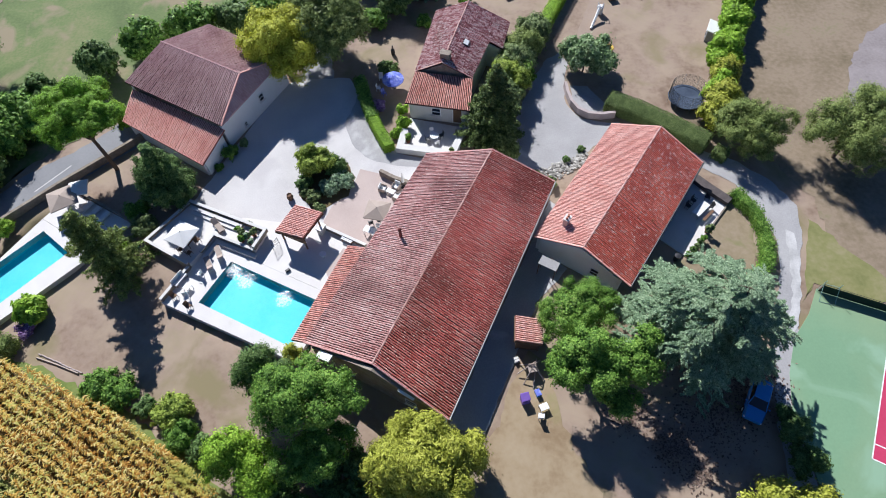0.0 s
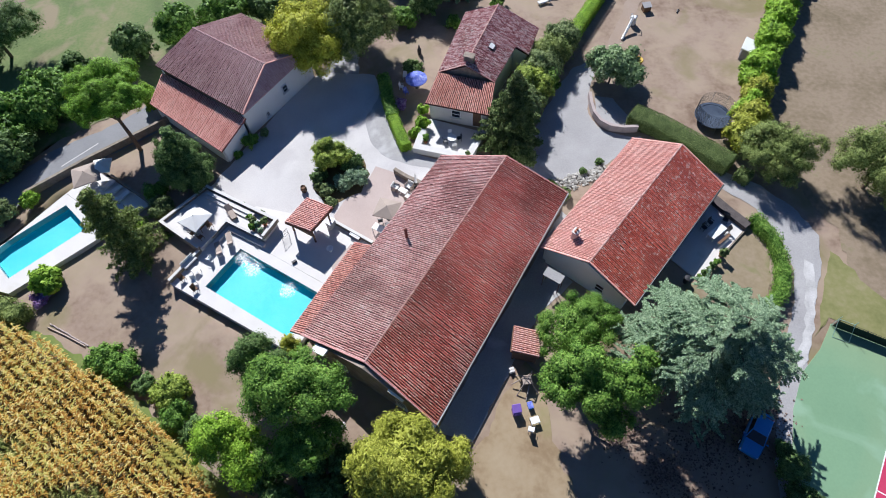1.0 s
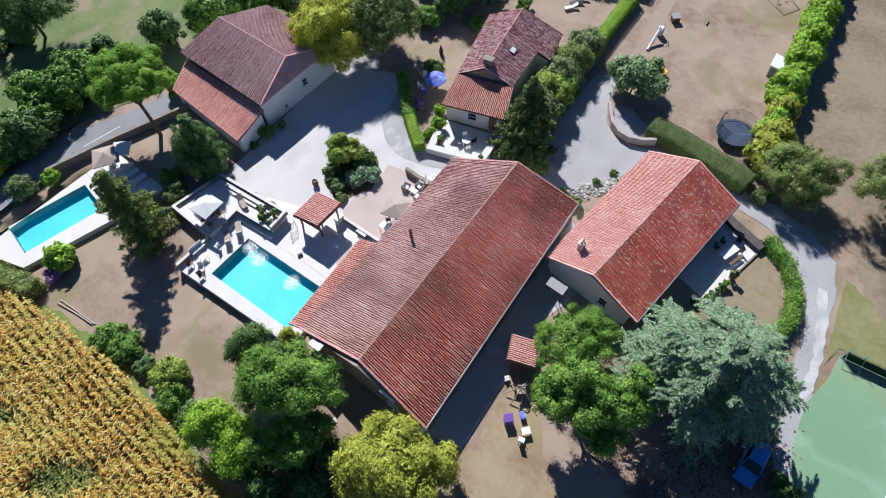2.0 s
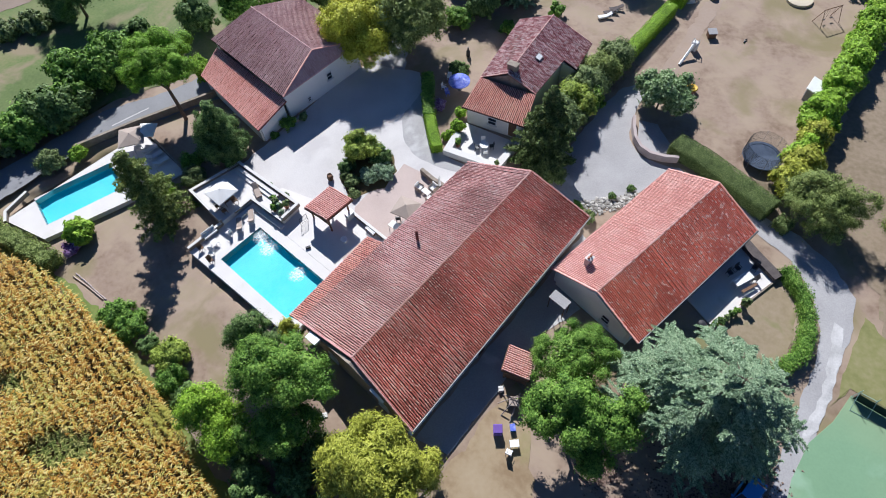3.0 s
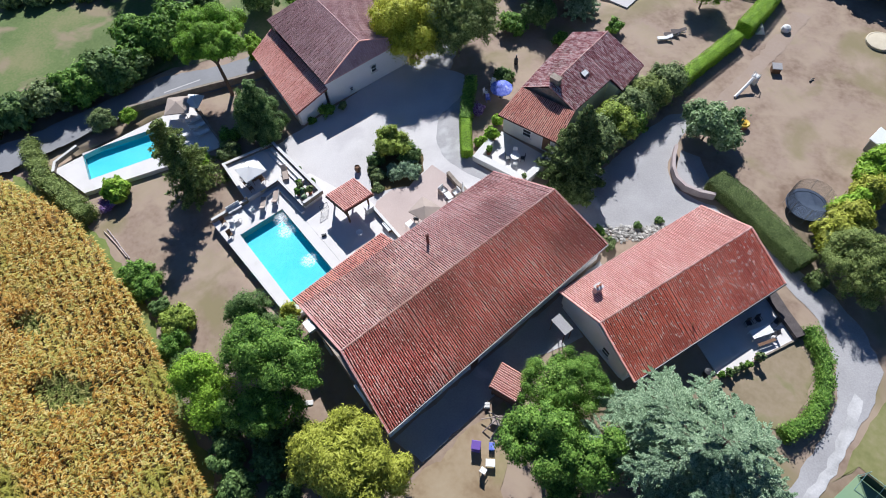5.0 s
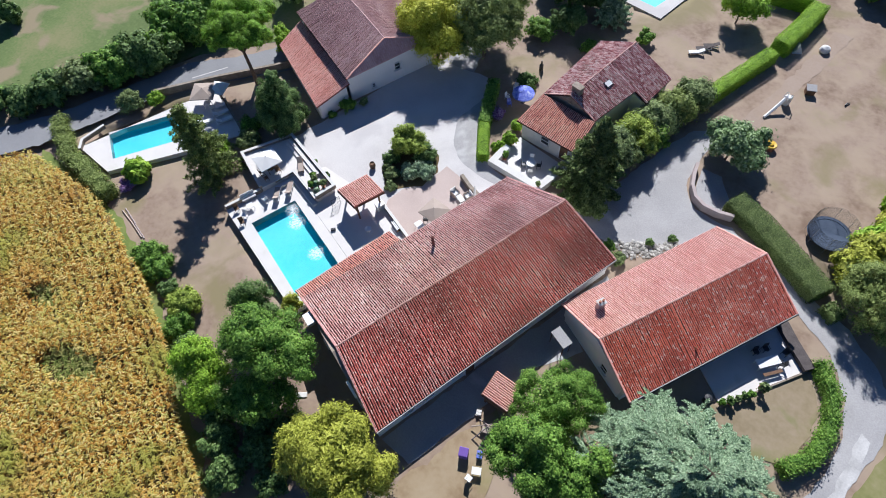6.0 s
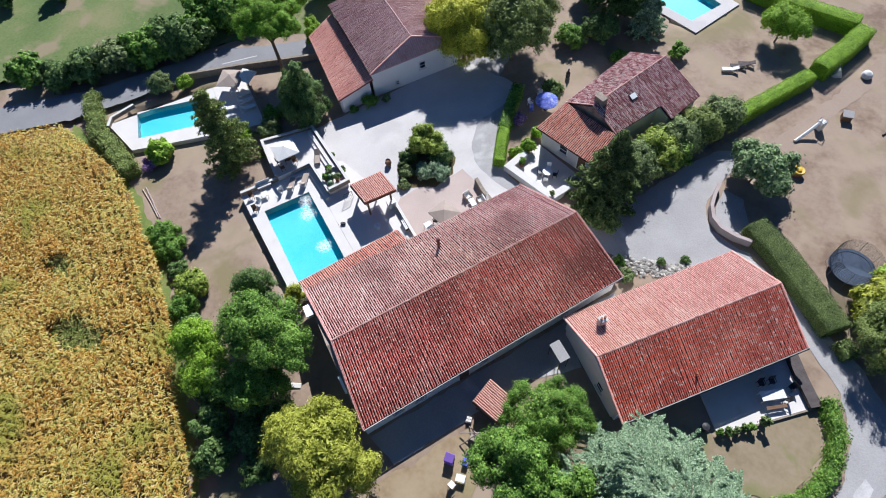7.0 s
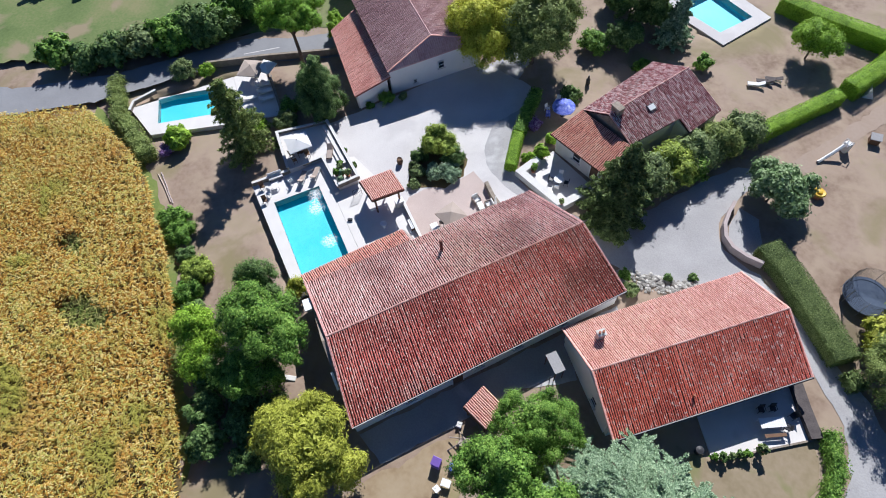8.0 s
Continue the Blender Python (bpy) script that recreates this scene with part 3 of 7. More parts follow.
build_ground()
sheet("gravel_court", [(-29.6, 36.6), (-26.4, 44.6), (-22.0, 55.0), (-20.0, 56.6), (-13.4, 56.6), (-10.8, 51.0), (-8.9, 46.4), (-6.6, 43.3),
                       (-2.6, 41.9), (-1.5, 38.5), (-5.8, 38.6), (-9.0, 38.4), (-12.0, 38.6), (-13.0, 36.2), (-14.2, 33.4), (-18.0, 32.6)], M_GRAVEL, 0.045, 0.12,
      "white gravel courtyard in front of the houses", seed=3)
sheet("garden_path", [(-20.2, 56.2), (-19.0, 60), (-18.2, 65), (-17.4, 70), (-15.6, 70), (-16.4, 62), (-15.4, 56.2)], M_DRIVE, 0.041, 0.15, "grey gravel path under the trees", seed=13)
sheet("drive_link", [(-13.4, 48.6), (-12.3, 45.4), (-10.0, 43.0), (-7.6, 42.3), (-5.0, 41.8), (-2.4, 41.2), (-2.0, 42.4), (-6.7, 44.0), (-8.2, 46.4), (-9.6, 49.2), (-10.6, 52.0), (-12.0, 54.0)], M_DRIVE, 0.052, 0.1, "grey drive crossing the courtyard", seed=15)
sheet("shrub_bed", [(-17.6, 38.0), (-15.2, 35.6), (-13.4, 37.0), (-11.9, 38.0), (-11.5, 40.5), (-12.6, 42.7), (-16.6, 43.2), (-17.6, 40.8)], M_FIELD, 0.062, 0.15, "dark earth under the courtyard shrubs", seed=19)
sheet("gravel_rut", [(34.0, 32.6), (33.4, 28.6), (32.5, 25.2), (30.7, 20.6), (31.3, 20.4), (33.4, 25.0), (34.3, 28.4), (34.9, 32.0)], material("worn_gravel", [(0.36, 0.35, 0.345), (0.56, 0.545, 0.535)], 0.8, 7.0, bump=0.3, swing=1.6), 0.047, 0.16, "paler worn gravel along the drive", seed=20)
sheet("yard_path", [(-1.0, 12.6), (10.0, 36.8), (12.6, 35.2), (8.4, 30.8), (11.2, 28.4), (7.6, 24.4), (2.2, 12.0)], M_DRIVE, 0.04, 0.15, "grey gravel strip along the farmhouse wall", seed=16)
sheet("yard_lawn", [(20.5, 28.5), (23.2, 29.4), (29.0, 36.1), (30.6, 33.4), (30.8, 30.4), (29.2, 27.2), (26.0, 25.6), (22.0, 26.6)], M_YARD, 0.045, 0.25, "greenish lawn inside the curved hedge", seed=17)
sheet("yard_grass", [(2.9, 12.2), (6.3, 19.6), (8.4, 18.0), (8.8, 13.6), (11.2, 8.0), (13.0, 2.0), (6, -8), (-4, -8), (0.4, 5)], material("tan_grass", [(0.235, 0.165, 0.095), (0.31, 0.235, 0.145), (0.35, 0.275, 0.18)], 0.3, 2.0, bump=0.12, swing=1.5, spots=(0.25, 0.225, 0.10), spot_scale=0.16, spot_at=0.60), 0.044, 0.35, "tan grass with greenish patches in the yard", seed=23)
sheet("verge", [(34.6, 27.4), (35.9, 31.4), (37.0, 34.0), (39.6, 30.0), (44.0, 24.6), (40.5, 24.0), (34.9, 26.2), (33.2, 24.0)], M_VERGE, 0.042, 0.25, "yellow-green grass verge beside the court", seed=18)
sheet("patio", [(-14.4, 34.6), (-13.7, 36.5), (-11.6, 39.1), (-11.0, 41.7), (-8.1, 40.7), (-5.6, 38.4), (-9.2, 30.6), (-14.0, 33.2)], M_PATIO, 0.055, 0.04,
      "pinkish gravel patio beside the farmhouse", seed=4)
sheet("driveway", [(-3.2, 41.6), (0.4, 43.2), (4.2, 44.3), (7.0, 48.5), (9.6, 55), (11.8, 59.5), (13.6, 60.5), (14.6, 58.5),
                   (13.6, 55), (13.4, 51.2), (15.2, 48.6), (19.2, 48.0), (22.5, 46.4), (28.2, 43.4), (31.6, 41.8), (34.8, 38.6), (36.2, 35.6), (35.6, 31.6), (34.4, 28.6), (32.6, 23.4),
                   (31.0, 18.4), (29.6, 12.5), (28.8, 4), (26.5, 4), (27.4, 12.5), (28.6, 18.0), (30.6, 23.4), (32.3, 28.6), (32.8, 31.6), (32.4, 35.0), (30.6, 38.6), (27.0, 41.4),
                   (17.8, 46.0), (14.5, 43.2), (10.6, 41.0), (6, 40.4), (2, 39.4)], M_DRIVE, 0.035, 0.14, "pale grey gravel driveway curving round the houses", seed=5)
sheet("meadow", [(-120, 20), (-88, 8.5), (-62, 27.5), (-50, 43), (-40, 52), (-34, 62), (-24, 66), (-22, 120), (-120, 120)], M_MEADOW, 0.04, 0.4, "green meadow with dry yellowed patches", seed=6)
sheet("lane", [(-90, 0.5), (-66, 11.4), (-57.0, 21.6), (-48.5, 36.4), (-42.2, 41.6), (-33, 50), (-37, 54), (-44.2, 46.0), (-50.5, 41.0), (-59.5, 26.0), (-68.5, 16.2), (-92, 5)], M_ROAD, 0.06, 0.15,
      "narrow grey asphalt country lane", seed=7)
sheet("field_verge", [(-57.0, 21.5), (-48.0, 20.9), (-41.6, 19.2), (-30.2, 14.3), (-20.6, 8.0), (-11.0, 1.6), (-10.2, 0.2), (-20.0, 6.2), (-29.9, 12.8), (-41.7, 18.2), (-46, 19.4), (-55.5, 20.4)],
      material("verge_grass", [(0.10, 0.15, 0.03), (0.16, 0.205, 0.05), (0.22, 0.22, 0.08)], 0.5, 3.0, bump=0.3), -0.405, 0.3, "green grass strip along the maize", seed=21)
sheet("worn_track", [(14.2, 60.2), (16.6, 65.0), (18.6, 70.6), (20.4, 76.0), (22.6, 84.0), (24.6, 83.6), (22.6, 76.6), (20.2, 70.0), (18.4, 64.2), (16.4, 60.0)],
      material("worn_earth", [(0.29, 0.215, 0.16), (0.345, 0.27, 0.22)], 0.3, 3.0, bump=0.2), 0.02, 0.2, "pinkish worn track beside the hedge", seed=22)
sheet("field_soil", [(-66, 12.0), (-55.5, 20.6), (-45.5, 19.6), (-41.7, 18.4), (-29.9, 13.0), (-20, 6.4), (-10.3, 0), (-2, -9), (-6, -24), (-90, -24), (-90, 1)], M_FIELD, -0.43, 0.2,
      "bare soil under the maize", seed=8)


# ---- pools ----
def pool_thing(name, corners, z, label, depth=0.85):
    """A sunk basin with lining, a coping lip and a water surface. corners run round the water."""
    t = thing(name, 0, 0, 0, 0, label, "swimming pool")
    bm = bmesh.new()
    lo = [bm.verts.new((x, y, z - depth)) for x, y in corners]
    hi = [bm.verts.new((x, y, z + 0.0)) for x, y in corners]
    bm.faces.new(lo)
    for i in range(4):
        j = (i + 1) % 4
        bm.faces.new((lo[i], hi[i], hi[j], lo[j]))
    part("lining", bm, M_LINER, t, "turquoise pool lining")
    me = mesh_of("water", [(x, y, z - 0.10) for x, y in reversed(corners)], [(0, 1, 2, 3)], M_WATER)
    w = part("water", me, M_WATER, t, "clear rippled water")
    w.visible_shadow = False
    return t


def ring_slab(outer, inner, z0, z1):
    """A slab between an outer outline and an inner hole of four corners, as quads."""
    bm = bmesh.new()
    o1, i1 = [bm.verts.new((*p, z1)) for p in outer], [bm.verts.new((*p, z1)) for p in inner]
    o0, i0 = [bm.verts.new((*p, z0)) for p in outer], [bm.verts.new((*p, z0)) for p in inner]
    n = len(outer)
    for k in range(n):
        j = (k + 1) % n
        bm.faces.new((o1[k], o1[j], i1[j], i1[k]))
        bm.faces.new((o0[k], o0[j], o1[j], o1[k]))
        bm.faces.new((i0[k], i0[j], i1[j], i1[k]))
    return bm


DECK = 0.35
POOL, POOL2, POOL3 = POOLS
tagged(part("pool_deck", ring_slab([(-29.5, 24.9), (-26.0, 32.0), (-12.4, 25.4), (-15.2, 18.5)], POOL, -0.7, DECK), M_DECK), "white paved pool deck on a low retaining wall", "terrace", kind="structure")
tagged(part("deck_apron", prismed([(-25.98, 32.0), (-23.2, 35.0), (-14.15, 33.5), (-9.4, 31.05), (-12.38, 25.42)], -0.6, DECK - 0.006), M_DECK), "pale paved terrace beside the pool", "terrace", kind="structure")
pool_thing("swimming_pool", POOL, DECK, "rectangular turquoise swimming pool set in a white deck")
tagged(part("far_pool_deck", ring_slab([(-52.0, 23.7), (-45.6, 35.4), (-38.2, 31.0), (-46.0, 22.6)], POOL2, -0.6, 0.1), M_DECK), "pale paved surround of the second pool", "terrace", kind="structure")
tagged(part("sun_terrace", prismed([(-45.58, 35.42), (-43.4, 39.0), (-35.3, 34.6), (-38.18, 31.02)], -0.5, 0.094), M_DECK), "paved sun terrace beside the second pool", "terrace", kind="structure")
pool_thing("swimming_pool", POOL2, 0.1, "long turquoise swimming pool under a leaning conifer")
tagged(part("back_pool_deck", ring_slab([(-8.2, 79.4), (-4.6, 88.4), (4.6, 85.0), (2.0, 76.6)], POOL3, -0.5, 0.2), M_GRAVEL), "pale stone surround of the back pool", "terrace", kind="structure")
pool_thing("swimming_pool", POOL3, 0.2, "small turquoise swimming pool behind the stone cottage")

# terraced sitting area above the pool, with low walls and steps
UP = 1.0
tagged(part("upper_terrace", prismed([(-32.4, 31.7), (-28.9, 36.4), (-20.1, 32.6), (-21.0, 30.45), (-25.5, 32.35), (-27.3, 28.85)], -0.7, UP), M_DECK), "raised paved terrace with a low wall", "terrace", kind="structure")


def low_wall(name, pts, h, z, mat, label, w=0.28, cap=True):
    t = thing(name, pts[0][0], pts[0][1], z, 0, label, "garden wall")
    q = [(x - pts[0][0], y - pts[0][1]) for x, y in pts]
    bm = bmesh.new()
    wall_run(bm, q, h - (0.06 if cap else 0), w)
    part("masonry", bm, mat, t)
    if cap:
        bm = bmesh.new()
        wall_run(bm, q, 0.06, w + 0.02, h - 0.06)
        part("coping", bm, M_WALL, t, "pale stone coping")
    return t


# brown masonry under pale coping: shade on the wall faces is put into colour
low_wall("terrace_wall", [(-27.4, 28.8), (-32.5, 31.7), (-29.0, 36.5)], 1.75, -0.4, M_STONE, "low stone wall round the raised terrace", 0.3)
low_wall("terrace_wall", [(-28.9, 36.5), (-20.05, 32.65), (-20.95, 30.5)], 0.6, UP, M_STONE, "low stone wall between terrace and courtyard", 0.3)
low_wall("terrace_wall", [(-26.45, 30.2), (-25.5, 32.35), (-20.95, 30.4)], 0.30, UP, M_STONE, "low stone kerb above the pool", 0.26)
tagged(part("terrace_ledge", prismed([(-26.3, 29.9), (-25.35, 32.1), (-20.8, 30.1), (-20.95, 29.72), (-25.15, 31.5), (-25.95, 29.7)], DECK - 0.1, DECK + 0.34), M_DECK), "pale stone ledge above the pool deck", "step", kind="structure")
low_wall("parapet", [(-27.5, 28.75), (-29.45, 25.0)], 0.55, DECK, M_STONE, "low stone parapet at the pool end")
low_wall("garden_wall", [(-14.1, 33.4), (-9.5, 31.0)], 0.9, 0.0, M_STONE, "stone wall between pool terrace and patio")
for k in range(2):
    o = 0.42 * k
    tagged(part("terrace_step", prismed([(-28.6 - 0.18 * o, 35.95 - o), (-22.6 - 0.18 * o, 33.35 - o), (-22.75 - 0.18 * o, 33.0 - o), (-28.75 - 0.18 * o, 35.6 - o)], UP - 0.02, UP + 0.36 - 0.18 * k), M_DECK),
           "long pale stone step", "step", kind="structure")
tagged(part("paving_strip", prismed([(-13.4, 28.1), (-11.9, 30.9), (-9.5, 30.6), (-12.3, 25.6)], DECK - 0.05, DECK + 0.004), M_PATIO), "pinkish paving beside the farmhouse wall", "paving", kind="structure")

# ---- tennis court ----
tagged(part("tennis_court", prismed([(35.0, 25.7), (46.2, 21.0), (58, 14), (42, -14), (30.0, -2), (29.3, 8.0), (28.9, 13.4), (29.8, 17.2), (31.3, 20.6), (33.4, 23.0)], -0.3, 0.07), M_COURT), "green acrylic tennis court surface", "tennis court", kind="structure")


def court_local(u, v):
    """u along the base line from the near corner, v along the side line."""
    a, b = Vector((0.885, -0.465)), Vector((0.465, 0.885))
    p = Vector((34.3, 9.8)) + a * u + b * v
    return p.x, p.y


tagged(part("court_playing_area", prismed([court_local(*c) for c in ((0, 0), (23.77, 0), (23.77, 10.97), (0, 10.97))], 0.0, 0.074), M_CRED), "crimson playing area", "tennis court", kind="structure")
bm = bmesh.new()
for (u0, v0), (u1, v1) in (((0, 0), (0, 10.97)), ((0, 0), (23.77, 0)), ((0, 10.97), (23.77, 10.97)), ((0, 1.37), (23.77, 1.37)), ((0, 9.6), (23.77, 9.6)), ((5.48, 1.37), (5.48, 9.6))):
    n_u, n_v = (0.05, 0) if u0 == u1 else (0, 0.05)
    prism(bm, [court_local(u0 - n_u, v0 - n_v), court_local(u1 + n_u if n_u else u1, v0 - n_v if n_u else v1 - n_v), court_local(u1 + n_u, v1 + n_v), court_local(u0 - n_u if n_u else u0, v1 + n_v)], 0.05, 0.079)
tagged(part("court_line", bm, M_WHITE), "white painted court lines", "line marking", kind="structure")


# ---- roofs ----
def tile_slope(A, B, C, D, pitch=0.26, run=0.42, seed=1, lift=0.03, arch=1.3):
    """Cover tiles in rows from ridge A-B down to eave D-C, each a tapered half round; joined."""
    rng = np.random.default_rng(seed)
    A, B, C, D = (np.array(p, float) for p in (A, B, C, D))
    rows = max(2, int(round((np.linalg.norm(B - A) + np.linalg.norm(C - D)) / 2 / pitch)))
    cols = max(2, int(round((np.linalg.norm(D - A) + np.linalg.norm(C - B)) / 2 / run)))
    nrm = np.cross(D - A, B - A)
    nrm /= np.linalg.norm(nrm)
    if nrm[2] < 0:
        nrm = -nrm
    along = (B - A) / np.linalg.norm(B - A)
    ang = np.linspace(0, math.pi, 5)
    V, F = [], []
    hip = np.linalg.norm(B - A) < 0.2
    if hip:
        along = (C - D) / np.linalg.norm(C - D)
        u0 = float(np.dot(A - D, along) / np.linalg.norm(C - D))
        rise = A - (D * (1 - u0) + C * u0)
        rows = int(np.linalg.norm(C - D) / pitch)
        cols = max(2, int(round(np.linalg.norm(rise) / run)))

    def at(u, v):
        return (A * (1 - u) + B * u) * (1 - v) + (D * (1 - u) + C * u) * v

    for i in range(rows):
        wob = rng.normal() * 0.05
        full = cols
        if hip:
            uu = (i + 0.5) / rows
            share = uu / u0 if uu < u0 else (1 - uu) / (1 - u0)
            full = max(1, int(cols * share))
        for j in range(full):
            u = (i + 0.5 + wob + rng.normal() * 0.05) / rows
            if hip:
                e = D * (1 - u) + C * u
                p0, p1 = e + rise * ((full - j + 0.12) / cols), e + rise * ((full - j - 1) / cols)
            else:
                p0, p1 = at(u, max(0, (j - 0.12) / cols)), at(u, (j + 1) / cols)
            r0, r1 = pitch * 0.295, pitch * 0.325
            h = lift + rng.uniform(0, 0.005)
            base = len(V)
            for p, r, e in ((p0, r0, 0.0), (p1, r1, 0.005)):
                for a in ang:
                    V.append(tuple(p + along * (math.cos(a) * r) + nrm * (math.sin(a) * r * arch + h + e)))
            for k in range(4):
                F.append((base + k, base + k + 1, base + 6 + k, base + 5 + k))
    return V, F


def slope_parts(parent, A, B, C, D, mat, thick=0.14, seed=1, pitch=0.26, label="", arch=1.3):
    """One roof slope: a slab of channel tiles with the cover tiles on it."""
    bm = bmesh.new()
    top = [bm.verts.new(p) for p in (A, B, C, D)]
    bot = [bm.verts.new((p[0], p[1], p[2] - thick)) for p in (A, B, C, D)]
    bm.faces.new(top)
    bm.faces.new(bot[::-1])
    for i in range(4):
        j = (i + 1) % 4
        bm.faces.new((top[i], bot[i], bot[j], top[j]))
    # dark slab colour carries the gap shade; flat-arched slopes keep the tile colour
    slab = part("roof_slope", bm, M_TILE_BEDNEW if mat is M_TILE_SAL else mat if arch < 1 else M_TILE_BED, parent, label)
    V, F = tile_slope(A, B, C, D, pitch=pitch, seed=seed, arch=arch)
    tagged(part("cover_tiles", mesh_of("cover_tiles", V, F, mat), mat, slab), kind="stuff")
    return slab


def row_tiles(parent, A, B, mat, r=0.12, step=0.42, name="ridge_tile"):
    """Half-round tiles laid end to end along a ridge or verge, each an object on one mesh."""
    A, B = Vector(A), Vector(B)
    n = max(1, int((B - A).length / step))
    bm = bmesh.new()
    ang = [math.pi * k / 5 for k in range(6)]
    s = (B - A).length / n * 1.08
    ends = []
    for y, rr, e in ((0.0, r * 0.9, 0.0), (s, r * 1.05, 0.02)):
        ends.append([bm.verts.new((math.cos(a) * rr, y, math.sin(a) * rr * 0.8 + e)) for a in ang])
    for k in range(5):
        bm.faces.new((ends[0][k], ends[0][k + 1], ends[1][k + 1], ends[1][k]))
    me = bpy.data.meshes.new(name)
    bm.to_mesh(me)
    bm.free()
    me.materials.append(mat)
    turn = (B - A).to_track_quat("Y", "Z").to_matrix().to_4x4()
    rnd = random.Random(n)
    for k in range(n):
        ob = new(name, me)
        ob.parent = parent
        ob.matrix_local = Matrix.Translation(A.lerp(B, k / n) + Vector((rnd.uniform(-0.012, 0.012), rnd.uniform(-0.012, 0.012), 0.0))) @ turn


M_RIDGE = material("ridge_tile_clay", [(0.40, 0.20, 0.17), (0.52, 0.30, 0.26), (0.62, 0.42, 0.37)], 1.5, 12.0, per_object=0.4, bump=0.2)


def window_part(parent, c, w, h, rz=0.0, shutters=None, name="window"):
    """A framed window standing a little proud of a wall; c is its centre."""
    R = Matrix.Rotation(radians(rz), 4, "Z")
    bm = bmesh.new()
    for sx in (-1, 1):
        box(bm, Vector(c) + R @ Vector((sx * (w / 2 - 0.03), 0, 0)), (0.07, 0.10, h), R)
    for sz in (-1, 0, 1):
        box(bm, Vector(c) + Vector((0, 0, sz * (h / 2 - 0.03))), (w - 0.08, 0.09, 0.06), R)
    win = part(name, bm, M_WHITE, parent, "white-framed window")
    part("pane", boxed(Vector(c), (w - 0.1, 0.03, h - 0.1), R, 0), M_GLASS, win)
    part("sill", boxed(Vector(c) + R @ Vector((0, -0.06, -h / 2 - 0.04)), (w + 0.2, 0.22, 0.07), R), M_DECK, win)
    if shutters:
        for sx in (-1, 1):
            part("shutter", boxed(Vector(c) + R @ Vector((sx * (w / 2 + w * 0.26), -0.03, 0)), (w * 0.48, 0.05, h), R), shutters, win)
    return win


def door_part(parent, c, w, h, mat, rz=0.0):
    R = Matrix.Rotation(radians(rz), 4, "Z")
    d = part("door", boxed(Vector(c), (w, 0.08, h), R), mat, parent)
    bm = bmesh.new()
    for sx in (-1, 1):
        box(bm, Vector(c) + R @ Vector((sx * (w / 2 + 0.05), 0, 0.04)), (0.1, 0.14, h + 0.1), R)
    part("door_frame", bm, M_WHITE, d)
    return d


# ---- houses ----
class House:
    """Collects parts in world places under one Empty at the base."""

    def __init__(self, name, x, y, label):
        self.o = Vector((x, y, 0))
        self.ob = thing(name, x, y, 0, 0, label, "house")

    def rel(self, p):
        return (p[0] - self.o.x, p[1] - self.o.y, p[2])

    def slope(self, A, B, C, D, mat, seed, pitch=0.26, label="", thick=0.14, arch=1.3):
        return slope_parts(self.ob, *(self.rel(p) for p in (A, B, C, D)), mat, thick, seed, pitch, label, arch)

    def ridge(self, A, B, mat=None, r=0.085, parent=None, name="ridge_tile"):
        row_tiles(parent or self.ob, self.rel(A), self.rel(B), mat or M_RIDGE, r, name=name)

    def wall(self, p, q, h0, h1=None, mid=None, mat=None, w=0.35, z=-0.2):
        """An upright wall from p to q; h0, h1 its heights at the ends, mid an (along, height) peak."""
        a, b = Vector(p) - self.o.xy, Vector(q) - self.o.xy
        way = (b - a).normalized()
        side = Vector((way.y, -way.x)) * w / 2
        prof = [(0.0, z), (1.0, z), (1.0, h0 if h1 is None else h1)] + ([mid] if mid else []) + [(0.0, h0)]
        bm = bmesh.new()
        f = [[bm.verts.new((*(a.lerp(b, u) + side * s), hh)) for u, hh in prof] for s in (-1, 1)]
        bm.faces.new(f[0][::-1])
        bm.faces.new(f[1])
        n = len(prof)
        for i in range(n):
            j = (i + 1) % n
            bm.faces.new((f[0][i], f[0][j], f[1][j], f[1][i]))
        return part("wall", bm, mat or M_WALL, self.ob)


def chimney_part(parent, c, w, d, h, rz, mat, pots=1):
    R = Matrix.Rotation(radians(rz), 4, "Z")
    bm = bmesh.new()
    box(bm, Vector(c) + Vector((0, 0, h / 2)), (w, d, h), R, 0.02)
    ch = part("chimney", bm, mat, parent, "rendered chimney stack")
    bm = bmesh.new()
    box(bm, Vector(c) + Vector((0, 0, h + 0.04)), (w + 0.14, d + 0.14, 0.08), R, 0.01)
    part("chimney_cap", bm, M_DECK if pots else mat, ch)
    for k in range(pots):
        o = R @ Vector(((k - (pots - 1) / 2) * 0.34, 0, 0))
        part("chimney_pot", tubed([Vector(c) + o + Vector((0, 0, h + 0.06)), Vector(c) + o + Vector((0, 0, h + 0.34))], 0.12, 0.10, 10), M_TERRACOTTA, ch)
    return ch


# long farmhouse
H1Z, H1E = 5.6, 3.2
h1 = House("farmhouse", -7.2, 16.45, "long farmhouse with a weathered red canal-tile roof")
R1S, R1N, R1M = (-7.2, 16.42, H1Z), (3.72, 39.38, H1Z), (-2.54, 26.2, H1Z)
E1SE, E1NE = (-0.95, 12.45, H1E), (10.2, 36.95, H1E)
E1NW, E1MW, E1SW = (-3.25, 41.0, H1E), (-8.9, 29.3, H1E), (-13.85, 19.35, H1E)

h1.slope(R1S, R1N, E1NE, E1SE, M_TILE_DEEP, 11, 0.212, label="deep red roof slope speckled with lichen")

